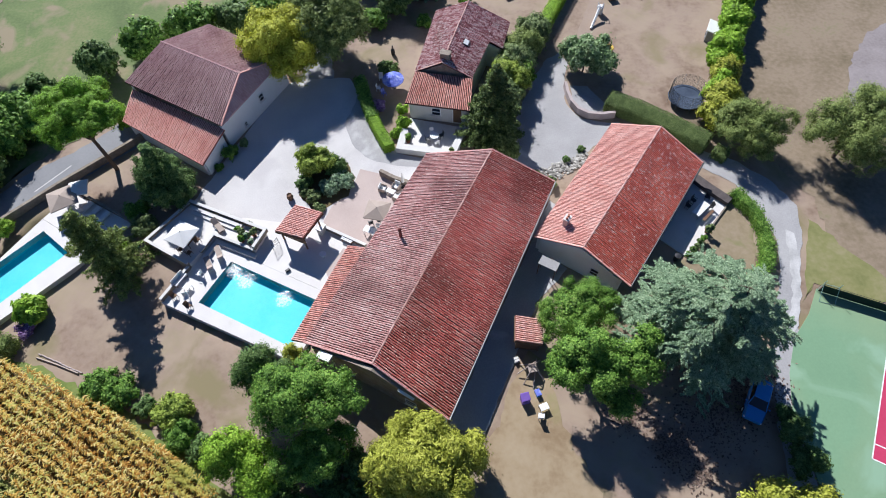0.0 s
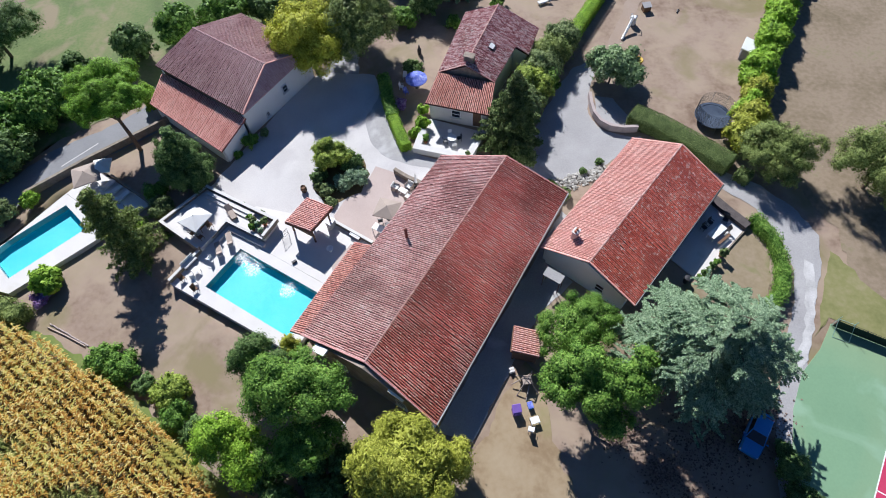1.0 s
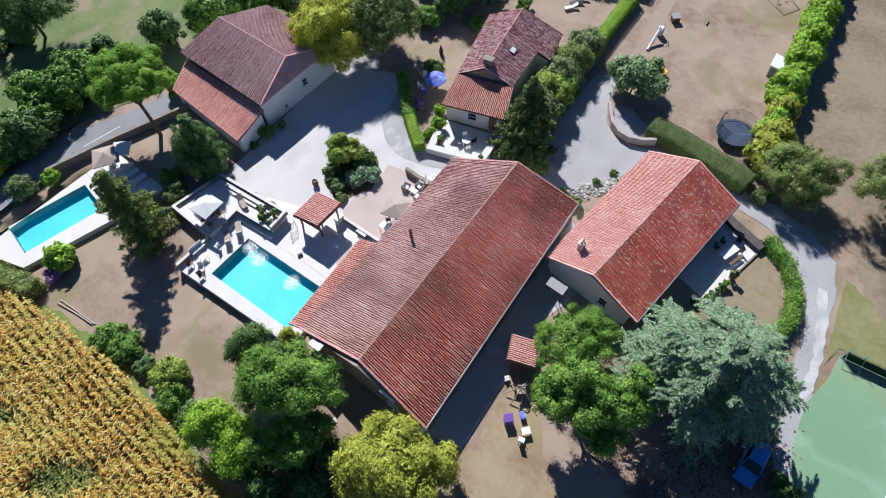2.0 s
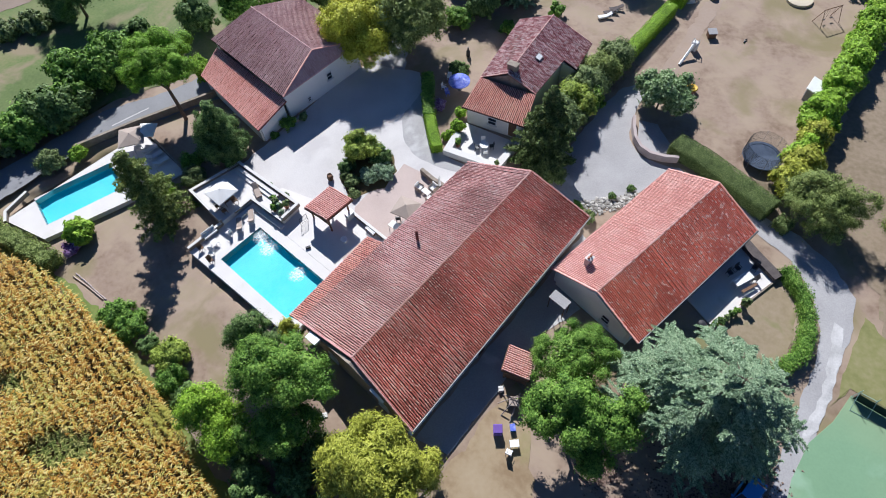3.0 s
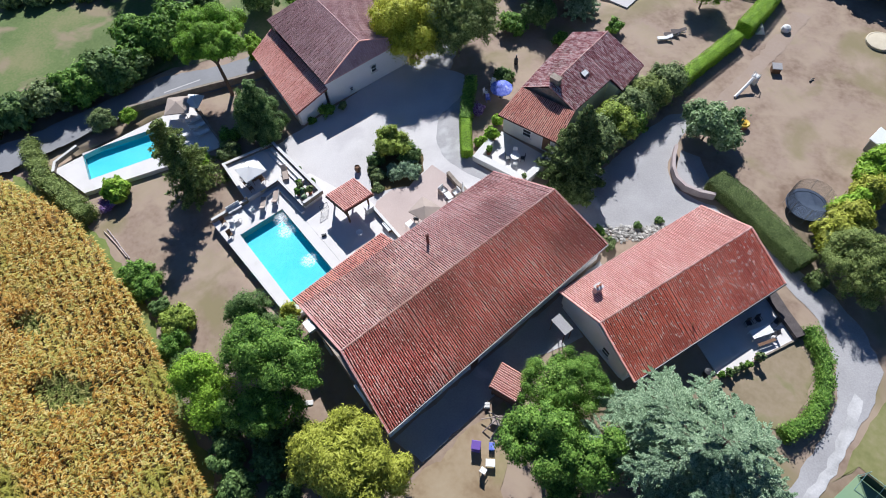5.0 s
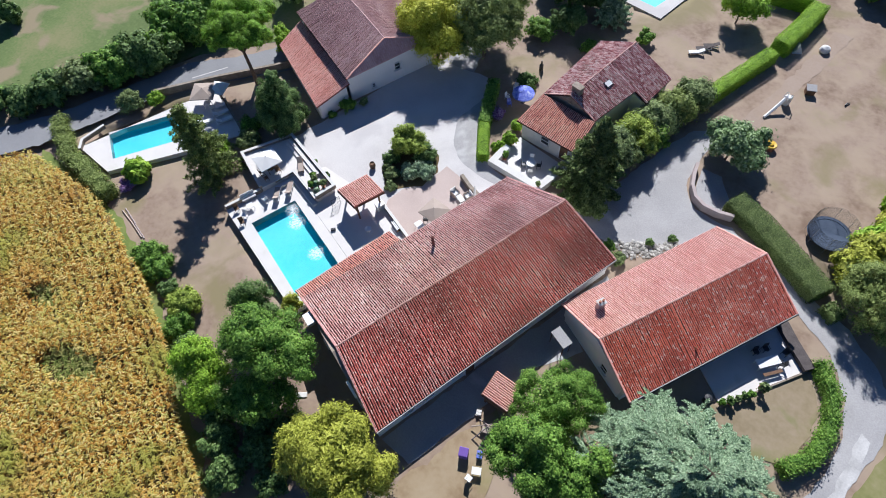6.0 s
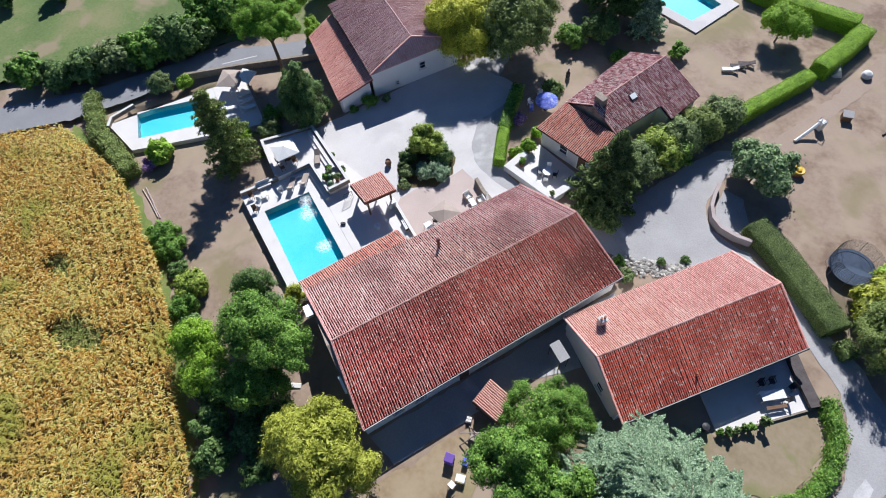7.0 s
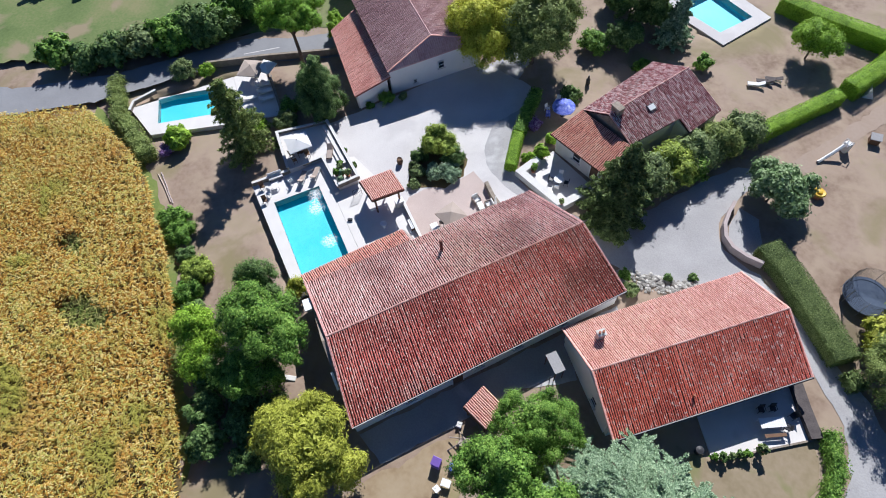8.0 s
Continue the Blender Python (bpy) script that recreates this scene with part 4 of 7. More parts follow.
h1.slope(R1M, R1N, E1NW, E1MW, M_TILE_OLD, 12, 0.208)
h1.slope(R1S, R1M, E1MW, E1SW, M_TILE_OLD, 13, 0.208)
h1.slope((-13.8, 19.32, 3.22), (-8.95, 29.2, 3.22), (-10.85, 29.85, 2.62), (-15.2, 19.8, 2.62), M_TILE_ROSE, 14, 0.208, label="lower strip of redder tiles", thick=0.1)
h1.ridge((R1S[0], R1S[1], H1Z + 0.06), (R1N[0], R1N[1], H1Z + 0.06))
for a, b in ((R1S, E1SE), (R1S, E1SW), (R1N, E1NE), (R1N, E1NW)):
    h1.ridge((a[0], a[1], a[2] + 0.04), (b[0], b[1], b[2] + 0.04), M_TILE_OLD, 0.09, name="verge_tile")
h1.wall((-1.5, 12.75), (9.6, 37.0), 3.05, mat=M_WHITEWALL)
h1.wall((-13.2, 19.3), (-8.5, 29.0), 2.9, mat=M_WHITEWALL)
h1.wall((-8.3, 29.2), (-2.95, 40.55), 3.0, mat=M_WHITEWALL)
h1.wall((-1.35, 12.95), (-13.1, 19.15), 3.0, 3.0, (0.5, 5.42), mat=M_STONE)
h1.wall((9.45, 36.75), (-2.8, 40.4), 3.0, 3.0, (0.5, 5.42), mat=M_WHITEWALL)
for f in (0.12, 0.2, 0.45, 0.6, 0.78):
    px, py = -1.5 + 11.1 * f + 0.17, 12.75 + 24.25 * f - 0.08
    window_part(h1.ob, h1.rel((px, py, 1.7)), 0.9, 1.15, 65.4 + 0.0)
door_part(h1.ob, h1.rel((2.6 + 0.17, 21.7 - 0.08, 1.05)), 1.0, 2.1, M_TIMBER, 65.4)
for px, py in ((-4.2, 14.25), (-10.0, 17.3)):
    window_part(h1.ob, h1.rel((px, py, 1.7)), 1.1, 1.2, -27.8)
flue = part("flue_pipe", tubed([h1.rel((-5.47, 29.7, 4.0)), h1.rel((-5.47, 29.7, 5.6))], 0.15, 0.15, 10), M_FLUE, h1.ob, "reddish-brown clay flue pipe")
part("flue_cap", tubed([h1.rel((-5.47, 29.7, 5.61)), h1.rel((-5.47, 29.7, 5.74))], 0.2, 0.08, 10), M_FLUE, flue)
part("gutter", tubed([h1.rel((-0.85, 12.38, 3.22)), h1.rel((10.32, 36.92, 3.22))], 0.065, 0.065, 6), M_DRIVE, h1.ob)
for cx, cy, cz, rr in ((-4.35, 14.65, 4.1, 19), (-11.75, 18.0, 3.75, -19)):
    R = Matrix.Rotation(radians(-27), 4, "Z") @ Matrix.Rotation(radians(rr), 4, "Y")
    cn = part("gable_canopy", boxed(h1.rel((cx, cy - 0.15, cz)), (1.6, 0.75, 0.12), R, 0.02), M_WHITE, h1.ob, "white box canopy on the gable")
    part("canopy_box", boxed(h1.rel((cx, cy - 0.1, cz - 0.25)), (1.4, 0.55, 0.38), R, 0.02), M_WALL, cn)

# second house
H2Z, H2E = 4.4, 2.6
h2 = House("guest_house", 11.9, 28.1, "low guest house with a salmon and red canal-tile roof")
R2S, R2N = (11.9, 28.12, H2Z), (22.06, 43.15, H2Z)
E2NE, E2SE, E2SW, E2NW = (26.3, 39.6, H2E), (16.15, 24.9, H2E), (7.6, 30.58, H2E), (17.5, 45.4, H2E)
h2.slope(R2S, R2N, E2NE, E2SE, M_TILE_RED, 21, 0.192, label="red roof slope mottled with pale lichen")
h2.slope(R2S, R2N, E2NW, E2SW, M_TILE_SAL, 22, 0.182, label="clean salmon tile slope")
h2.ridge((*R2S[:2], H2Z + 0.06), (*R2N[:2], H2Z + 0.06))
for a, b in ((R2S, E2SE), (R2S, E2SW), (R2N, E2NE), (R2N, E2NW)):
    h2.ridge((a[0], a[1], a[2] + 0.04), (b[0], b[1], b[2] + 0.04), M_TILE_SAL, 0.10, name="verge_tile")
h2.wall((8.2, 30.75), (17.75, 45.0), 2.45, mat=M_WHITEWALL)
h2.wall((15.4, 25.75), (20.3, 32.9), 2.45, mat=M_WHITEWALL)
h2.wall((20.3, 32.9), (18.6, 34.05), 2.6, mat=M_WHITEWALL)
h2.wall((18.6, 34.05), (23.4, 41.25), 2.95, mat=M_WHITEWALL)
h2.wall((15.3, 25.9), (8.4, 30.55), 2.5, 2.5, (0.5, 4.25), mat=M_WHITEWALL)
h2.wall((25.3, 40.05), (17.85, 44.9), 2.5, 2.5, (0.5, 4.25), mat=M_WHITEWALL)
for f in (0.2, 0.55):
    door_part(h2.ob, h2.rel((18.6 + 4.8 * f + 0.17, 34.05 + 7.2 * f - 0.12, 1.25)), 1.3, 2.1, M_GLASS, 56.3)
for k in range(3):
    px, py = 20.9 + 2.15 * k, 32.4 + 3.2 * k
    part("post", boxed(h2.rel((px, py, 1.25)), (0.16, 0.16, 2.5), None, 0.01), M_TIMBER, h2.ob, "timber veranda post")
window_part(h2.ob, h2.rel((13.3, 27.05, 1.5)), 0.9, 1.1, -34)
chimney_part(h2.ob, h2.rel((10.75, 31.45, 3.2)), 0.65, 0.5, 1.3, 56, M_PINK, 2)
part("roof_vent", tubed([h2.rel((19.4, 31.85, 2.9)), h2.rel((19.4, 31.85, 3.5))], 0.1, 0.1, 8), M_TERRACOTTA, h2.ob)
part("gutter", tubed([h2.rel((16.25, 24.84, 2.62)), h2.rel((26.4, 39.54, 2.62))], 0.09, 0.09, 6), M_DARK, h2.ob)

# barn with a lean-to
h3 = House("barn", -24.8, 51.3, "white-walled barn with a brown tile roof and a red lean-to")
R3S, R3N = (-24.75, 51.3, 5.8), (-35.4, 57.15, 5.8)
E3S, E3N = (-26.25, 44.95, 4.0), (-39.4, 52.35, 4.0)
E3E, E3F = (-20.6, 56.2, 4.0), (-31.5, 62.6, 4.0)
h3.slope(R3S, R3N, E3N, E3S, M_TILE_BRN, 31, 0.24)
h3.slope(R3S, R3N, E3F, E3E, M_TILE_BRN, 32, 0.24)
h3.slope(R3S, (-24.73, 51.34, 5.8), E3E, E3S, M_TILE_BRN, 34, arch=0.35, label="shaded hipped end of the roof")
h3.slope((-26.3, 45.3, 3.0), (-38.9, 52.2, 3.0), (-39.2, 47.7, 2.2), (-28.15, 40.8, 2.2), M_TILE_SAL, 33, 0.22, label="red lean-to roof")
h3.ridge((*R3S[:2], 5.86), (*R3N[:2], 5.86), M_TILE_BRN)
for a, b in ((R3S, E3S), (R3S, E3E)):
    h3.ridge((a[0], a[1], a[2] + 0.04), (b[0], b[1], b[2] + 0.04), M_TILE_SAL, 0.10, name="verge_tile")

h3.wall((-26.7, 45.5), (-21.3, 55.9), 3.75, mat=M_WHITEWALL)
h3.wall((-27.2, 45.9), (-39.0, 52.8), 3.8, mat=M_STONE)
h3.wall((-21.5, 55.7), (-31.6, 62.0), 3.8, mat=M_WHITEWALL)
h3.wall((-39.0, 52.5), (-31.6, 62.0), 3.8, 3.8, (0.5, 5.4), mat=M_WHITEWALL)
h3.wall((-28.2, 41.3), (-38.6, 47.8), 2.1, mat=M_WALL)
h3.wall((-28.2, 41.3), (-26.9, 45.1), 2.05, 2.85, mat=M_WHITEWALL)
h3.wall((-38.6, 47.8), (-38.8, 52.0), 2.05, 2.85, mat=M_WHITEWALL)
window_part(h3.ob, h3.rel((-23.35, 51.25, 2.2)), 0.8, 1.0, 62.6)
window_part(h3.ob, h3.rel((-25.0, 48.1, 1.0)), 0.5, 0.6, 62.6)

# stone cottage with front lean-to
h4 = House("cottage", -1.5, 53.0, "stone cottage with an old mottled tile roof and a lean-to porch")
R4S, R4K, R4N = (-1.5, 52.95, 5.3), (0.45, 59.4, 5.3), (1.85, 64.2, 5.3)
E4W, E4NW = (-4.75, 53.5, 3.6), (-2.3, 64.8, 3.6)
E4E, E4K = (2.0, 52.0, 3.75), (4.3, 58.4, 3.75)
h4.slope(R4S, R4N, E4NW, E4W, M_TILE_MOT, 41, 0.2)
h4.slope(R4S, R4K, E4K, E4E, M_TILE_MOT, 42, 0.2)
h4.slope(R4K, R4N, (7.15, 63.0, 2.95), (5.9, 57.9, 2.95), M_TILE_MOT, 43, 0.2, label="longer catslide over the rear wing")
h4.slope((-4.75, 53.2, 3.85), (2.1, 51.75, 3.85), (1.7, 47.4, 3.05), (-5.9, 48.9, 3.05), M_TILE_ROSE, 44, 0.21, label="bright front porch roof")
h4.ridge((*R4S[:2], 5.36), (*R4N[:2], 5.36))
for a, b in ((R4S, E4E), (R4S, E4W)):
    h4.ridge((a[0], a[1], a[2] + 0.04), (b[0], b[1], b[2] + 0.04), M_RIDGE, 0.10, name="verge_tile")
h4.wall((-4.4, 53.75), (1.75, 52.45), 3.5, 3.6, (0.5, 5.1), mat=M_STONE)
h4.wall((-4.4, 53.75), (-2.05, 64.3), 3.5, mat=M_WALL)
h4.wall((1.75, 52.45), (3.9, 58.5), 3.6, mat=M_WALL)
h4.wall((3.9, 58.5), (5.5, 58.2), 3.6, 2.9, mat=M_WALL)
h4.wall((5.5, 58.2), (6.7, 62.8), 2.85, mat=M_WALL)
h4.wall((-2.05, 64.3), (6.6, 62.8), 3.5, 2.9, (0.42, 5.1), mat=M_WALL)
h4.wall((-5.3, 49.7), (1.3, 48.4), 2.95, mat=M_WALL)
h4.wall((-5.3, 49.7), (-4.45, 53.5), 2.9, 3.6, mat=M_WALL)
h4.wall((1.3, 48.4), (1.75, 52.2), 2.9, 3.6, mat=M_WALL)
window_part(h4.ob, h4.rel((-2.3, 48.9, 1.55)), 1.1, 1.1, -11.2)
door_part(h4.ob, h4.rel((0.2, 48.42, 1.2)), 1.0, 2.0, M_TIMBER, -11.2)
chimney_part(h4.ob, h4.rel((-1.1, 53.9, 4.7)), 1.15, 0.7, 1.25, -18, M_STONE, 0)
sk = part("skylight", boxed(h4.rel((1.4, 56.95, 4.85)), (0.75, 0.95, 0.1), Matrix.Rotation(radians(-18), 4, "Z") @ Matrix.Rotation(radians(22), 4, "Y"), 0.01), M_DARK, h4.ob)
part("pane", boxed(h4.rel((1.42, 56.95, 4.91)), (0.6, 0.8, 0.03), Matrix.Rotation(radians(-18), 4, "Z") @ Matrix.Rotation(radians(22), 4, "Y"), 0), M_WHITE, sk)
# its walled front terrace
tagged(part("porch_terrace", prismed([(-6.2, 44.4), (-0.5, 43.3), (1.2, 47.6), (-5.5, 49.4)], -0.2, 0.06), M_DECK), "pale paved porch terrace", "terrace", kind="structure")
low_wall("terrace_wall", [(-5.95, 47.0), (-6.45, 44.3), (-0.45, 43.2), (1.15, 47.4)], 0.85, 0.0, M_WALL, "wide white-topped wall round the porch terrace", 0.8)


# ---- small tiled roofs ----
def post_shelter(name, c, hi, lo, label, posts, mat, seed, floor=0.0):
    """hi, lo: the two top and two bottom corners of a tiled single slope on posts."""
    t = thing(name, c[0], c[1], floor, 0, label, "shelter")

    def rel(p):
        return (p[0] - c[0], p[1] - c[1], p[2] - floor)
    slope_parts(t, rel(hi[0]), rel(hi[1]), rel(lo[1]), rel(lo[0]), mat, 0.12, seed, 0.2)
    for x, y, h in posts:
        part("post", boxed((x - c[0], y - c[1], (h - floor) / 2), (0.16, 0.16, h - floor), None, 0.015), M_TIMBER, t)
    for a, b in ((hi[0], hi[1]), (lo[0], lo[1]), (hi[0], lo[0]), (hi[1], lo[1])):
        p, q = Vector(rel(a)), Vector(rel(b))
        part("beam", tubed([p - Vector((0, 0, 0.25)), q - Vector((0, 0, 0.25))], 0.09, 0.09, 4), M_TIMBER, t)
    return t


ps = post_shelter("pool_shelter", (-16.4, 32.7), ((-18.45, 31.55, 2.85), (-16.8, 34.8, 2.85)), ((-15.4, 30.4, 3.2), (-13.75, 33.5, 3.2)),
             "open timber shelter with a salmon tile roof beside the pool", ((-18.2, 32.1, 2.7), (-17.05, 34.4, 2.7), (-15.6, 30.9, 2.95), (-14.4, 33.2, 2.95)), M_TILE_SAL, 51, DECK)
bm = bmesh.new()
wall_run(bm, [(-1.8, -0.6), (0.8, -1.8)], 1.5, 0.06, 0.9)
part("plank_wall", bm, M_TIMBER, ps)
sh = post_shelter("garden_shed", (6.3, 20.8), ((5.05, 19.6, 2.5), (5.25, 22.1, 2.5)), ((7.55, 19.35, 2.1), (7.7, 21.85, 2.1)),
                  "small wooden shed with a red tile roof", ((5.3, 19.85, 2.35), (5.45, 21.9, 2.35), (7.3, 19.6, 2.0), (7.45, 21.65, 2.0)), M_TILE_SAL, 52)
for a, b in (((-1.0, -0.9), (1.0, -1.15)), ((-0.85, 1.1), (1.15, 0.85)), ((1.05, -1.15), (1.2, 0.85))):
    bm = bmesh.new()
    wall_run(bm, [a, b], 1.95, 0.06)
    part("plank_wall", bm, M_TIMBER, sh)

# ---- hedges ----
hedge("clipped_hedge", [(11.6, 64.3), (14.0, 69.6), (16.4, 74.9)], 1.7, 1.7, L_LIME, "neatly clipped bright green hedge", 1, dens=190, size=0.085, rough=0.05)
hedge("clipped_hedge", [(17.0, 76.5), (18.4, 81.0), (19.6, 86)], 2.2, 2.0, L_LIME, "neatly clipped bright green hedge", 2, dens=190, size=0.085, rough=0.05)
hedge("clipped_hedge", [(4.6, 87.6), (11, 87.0), (18.5, 87)], 2.2, 2.0, L_LIME, "clipped green hedge behind the back pool", 3, dens=190, size=0.085, rough=0.05)
hedge("dark_hedge", [(18.4, 51.0), (21.5, 49.2), (25.2, 46.4), (28.4, 43.9)], 2.7, 1.5, L_HEDGE, "broad rounded dark green hedge", 4, round_top=0.5, dens=260, size=0.075, rough=0.06)
hedge("box_ball", [(29.2, 43.0), (30.3, 42.2)], 1.7, 1.1, L_HEDGE, "small rounded dark shrub at the hedge end", 5, round_top=0.5)
for k in range(19):
    f = k / 18
    hx, hy = 30.0 + 15.5 * f + 0.3 * math.sin(k * 2.3), 47.6 + 40.0 * f
    shrub("hedge_conifer", hx, hy, 0, 1.75 + 0.2 * math.sin(k * 1.7), 3.5 + 0.5 * math.sin(k * 2.9), L_YEL if k in (0, 1, 3) else L_LIME, "shaggy yellowing conifer in the tall hedge" if k in (0, 1, 3) else "shaggy green conifer in the tall hedge",
          400 + k, size=0.17, aspect=2.6, spread=0.24, dense=0.62, category="conifer", group="tall conifer hedge")
hedge("yard_hedge", [(29.7, 37.0), (31.3, 34.4), (31.6, 31.5), (30.9, 28.6), (29.0, 26.3)], 1.05, 1.15, L_MID, "loose green hedge curving along the driveway", 7, rough=0.16, lumps=0.16, size=0.11, dens=210)
hedge("lawn_hedge", [(-9.8, 48.6), (-8.9, 46.6), (-7.7, 44.2)], 1.3, 1.3, L_LIME, "short clipped green hedge beside the courtyard", 8, dens=190, size=0.085, rough=0.05)
hedge("shade_hedge", [(-12.0, 55.5), (-11.0, 52.0), (-9.9, 48.9)], 1.4, 1.3, L_MID, "green hedge in the shade of the trees", 9)
hedge("field_hedge", [(-57.5, 25.5), (-52.0, 22.2), (-46.5, 21.1), (-43.0, 20.2)], 1.7, 1.4, L_FIR, "rough hedge along the maize field", 10, -0.4, rough=0.2, lumps=0.22, size=0.14, dens=140)

edging = thing("edging_row", -40.6, 19.95, -0.5, math.degrees(math.atan2(-2.0, 4.9)), "row of pale edging stones between lawn and verge", "edging")
edge_rng = random.Random(31)
edge_mesh = None
for k in range(13):
    if edge_mesh is None:
        stone = part("stone", boxed((0, 0, 0), (0.39, 0.13, 0.2), None, 0.025), M_PINK, edging)
        edge_mesh = stone.data
    else:
        stone = part("stone", edge_mesh, M_PINK, edging)
    stone.location = (0.2 + k * 0.41, edge_rng.uniform(-0.03, 0.03), 0.03 + edge_rng.uniform(-0.015, 0.015))
    stone.rotation_euler = (0, 0, edge_rng.uniform(-0.06, 0.06))

# ---- trees ----
broad_tree("ash_tree", -12.5, 13.5, -0.5, 3.2, [(-1.0, 0.4, 7.2, 2.3, 2.1, 1.7), (-2.6, 1.0, 6.0, 1.7, 1.6, 1.4), (1.6, 1.2, 6.2, 2.1, 1.8, 1.5), (0.0, 2.2, 5.8, 1.8, 1.4, 1.4), (3.2, 0.0, 5.4, 1.6, 1.6, 1.4), (0.9, -1.4, 6.4, 1.9, 1.6, 1.4), (-2.2, -1.0, 5.4, 1.8, 1.6, 1.4), (1.8, -3.4, 3.8, 2.6, 1.9, 1.8), (-0.6, -4.0, 3.2, 2.2, 1.8, 1.6)],
           L_MID, "spreading green tree beside the farmhouse", 640, 32, 0.27, 0.22, seed=2, trunk_r=0.24)
broad_tree("lime_tree", -18.6, 9.7, -0.5, 1.4, [(0, 0.4, 3.6, 1.8, 1.7, 1.5), (1.6, -0.4, 3.2, 1.8, 1.6, 1.4), (2.2, -1.6, 2.6, 1.6, 1.5, 1.3), (-1.2, -0.6, 2.8, 1.4, 1.4, 1.2)], L_LIME, "low light-green tree at the field edge", 250, 32, 0.28, 0.23, seed=3, trunk_r=0.13)
broad_tree("grey_leaved_tree", -17.1, 16.6, -0.5, 2.2, [(-0.4, 0.2, 5.4, 1.4, 1.3, 1.5), (0.8, 0.1, 4.4, 1.6, 1.4, 1.3), (-1.0, -0.5, 4.0, 1.3, 1.3, 1.2)], L_DARK, "dull grey-green tree by the pool wall", 170, 30, 0.26, 0.2, seed=4, trunk_r=0.12)
broad_tree("willow_tree", -2.8, 9.2, 0, 2.2, [(0, 0, 4.2, 3.4, 2.9, 2.4), (-2.6, -0.6, 3.2, 2.3, 2.2, 1.9), (2.4, 0.6, 3.2, 2.3, 2.2, 1.8), (1.2, -1.8, 3.0, 2.4, 2.0, 1.8), (-0.8, 1.6, 3.6, 2.2, 1.8, 1.8)],
           L_YEL, "yellow-green weeping willow beside the farmhouse gable", 640, 36, 0.28, 0.15, 2.6, seed=5, trunk_r=0.22, low=-0.6)
broad_tree("round_tree", 10.8, 21.7, 0, 1.6, [(0, 0.2, 3.8, 3.3, 3.1, 2.6), (1.3, 0.4, 3.4, 2.7, 2.6, 2.3), (-1.3, -0.8, 3.2, 2.5, 2.6, 2.1), (0.8, -1.9, 2.9, 2.7, 2.2, 2.0)], L_MID, "dense round-headed green tree", 640, 32, 0.2, 0.15, seed=6, trunk_r=0.18, low=-0.7, knob=0.20)
broad_tree("maple_tree", 11.0, 16.5, 0, 3.0, [(0.3, 0.8, 6.5, 1.9, 1.6, 1.4), (-2.2, -1.0, 5.0, 1.5, 1.4, 1.2), (2.4, -0.2, 5.8, 1.7, 1.6, 1.3), (0.5, -1.2, 5.4, 1.7, 1.5, 1.3), (-1.4, 0.5, 5.6, 1.6, 1.5, 1.3), (3.9, -0.2, 5.2, 1.5, 1.6, 1.3), (2.2, -2.4, 3.2, 1.7, 1.3, 1.3), (4.2, 1.2, 6.6, 1.3, 1.3, 1.1)],
           L_MID, "leafy green maple over the yard", 500, 32, 0.26, 0.23, seed=7, trunk_r=0.2)
broad_tree("yard_bush_tree", 25.0, 5.5, 0, 1.0, [(0, 0, 2.2, 2.4, 2.2, 1.6), (2.6, -0.4, 1.9, 1.9, 2.0, 1.4), (-2.2, -0.6, 1.7, 1.8, 1.8, 1.3)], L_YEL, "yellow-green bushy tree beside the court", 220, 30, 0.32, 0.24, 1.6, seed=8, trunk_r=0.12)
broad_tree("umbrella_pine", -39.4, 42.3, 0, 5.6, [(-1.1, 1.8, 7.9, 4.2, 4.2, 1.6), (-3.3, 2.4, 7.5, 2.7, 2.6, 1.3), (1.6, 1.0, 7.5, 2.8, 2.7, 1.3), (-0.7, 4.2, 7.4, 2.8, 2.5, 1.3), (-1.5, -0.6, 7.4, 2.8, 2.6, 1.2)],
           L_PINE, "umbrella pine with a flat bright green crown", 900, 38, 0.22, 0.16, 1.4, seed=9, trunk_r=0.26, low=-0.15, knob=0.26)
broad_tree("dark_evergreen", -31.4, 38.4, 0, 1.0, [(0, 0, 2.3, 2.9, 2.8, 2.3), (-0.1, 0.1, 4.2, 2.4, 2.4, 2.0), (-0.1, 0.2, 5.8, 1.7, 1.7, 1.5), (-0.2, 0.3, 7.2, 0.9, 0.9, 1.3), (0.8, -0.9, 1.9, 2.2, 2.2, 1.8)], L_DARK, "dense dark evergreen at the courtyard edge", 500, 34, 0.24, 0.17, 1.5, seed=10, trunk_r=0.16, low=-0.8, knob=0.30)
broad_tree("golden_willow", -21.4, 57.6, 0, 3.0, [(0, 0, 5.9, 3.5, 3.4, 2.8), (-1.9, -0.9, 5.0, 2.5, 2.4, 2.5), (1.8, -1.6, 4.4, 2.6, 2.6, 2.6), (1.6, 1.8, 5.2, 2.8, 2.8, 2.4), (0.2, -2.0, 3.6, 1.9, 1.8, 2.2)], L_GOLD, "golden-green willow overhanging the barn", 560, 36, 0.36, 0.2, 2.0, seed=11, trunk_r=0.25, low=-0.75)
broad_tree("tall_ash", -15.8, 60.0, 0, 3.4, [(0, 0, 6.8, 3.4, 3.4, 2.4), (-2.4, 0.9, 5.8, 2.6, 2.5, 2.2), (2.8, -0.6, 5.8, 2.7, 2.6, 2.2), (0.6, 2.8, 6.2, 3.0, 2.8, 2.3), (0.2, -2.4, 4.8, 2.4, 2.2, 2.0), (-1.6, 4.8, 6.0, 2.8, 2.8, 2.4)],
           L_FIR, "tall yellow-green ash over the courtyard", 700, 34, 0.34, 0.22, 1.3, seed=12, trunk_r=0.28, low=-0.75)
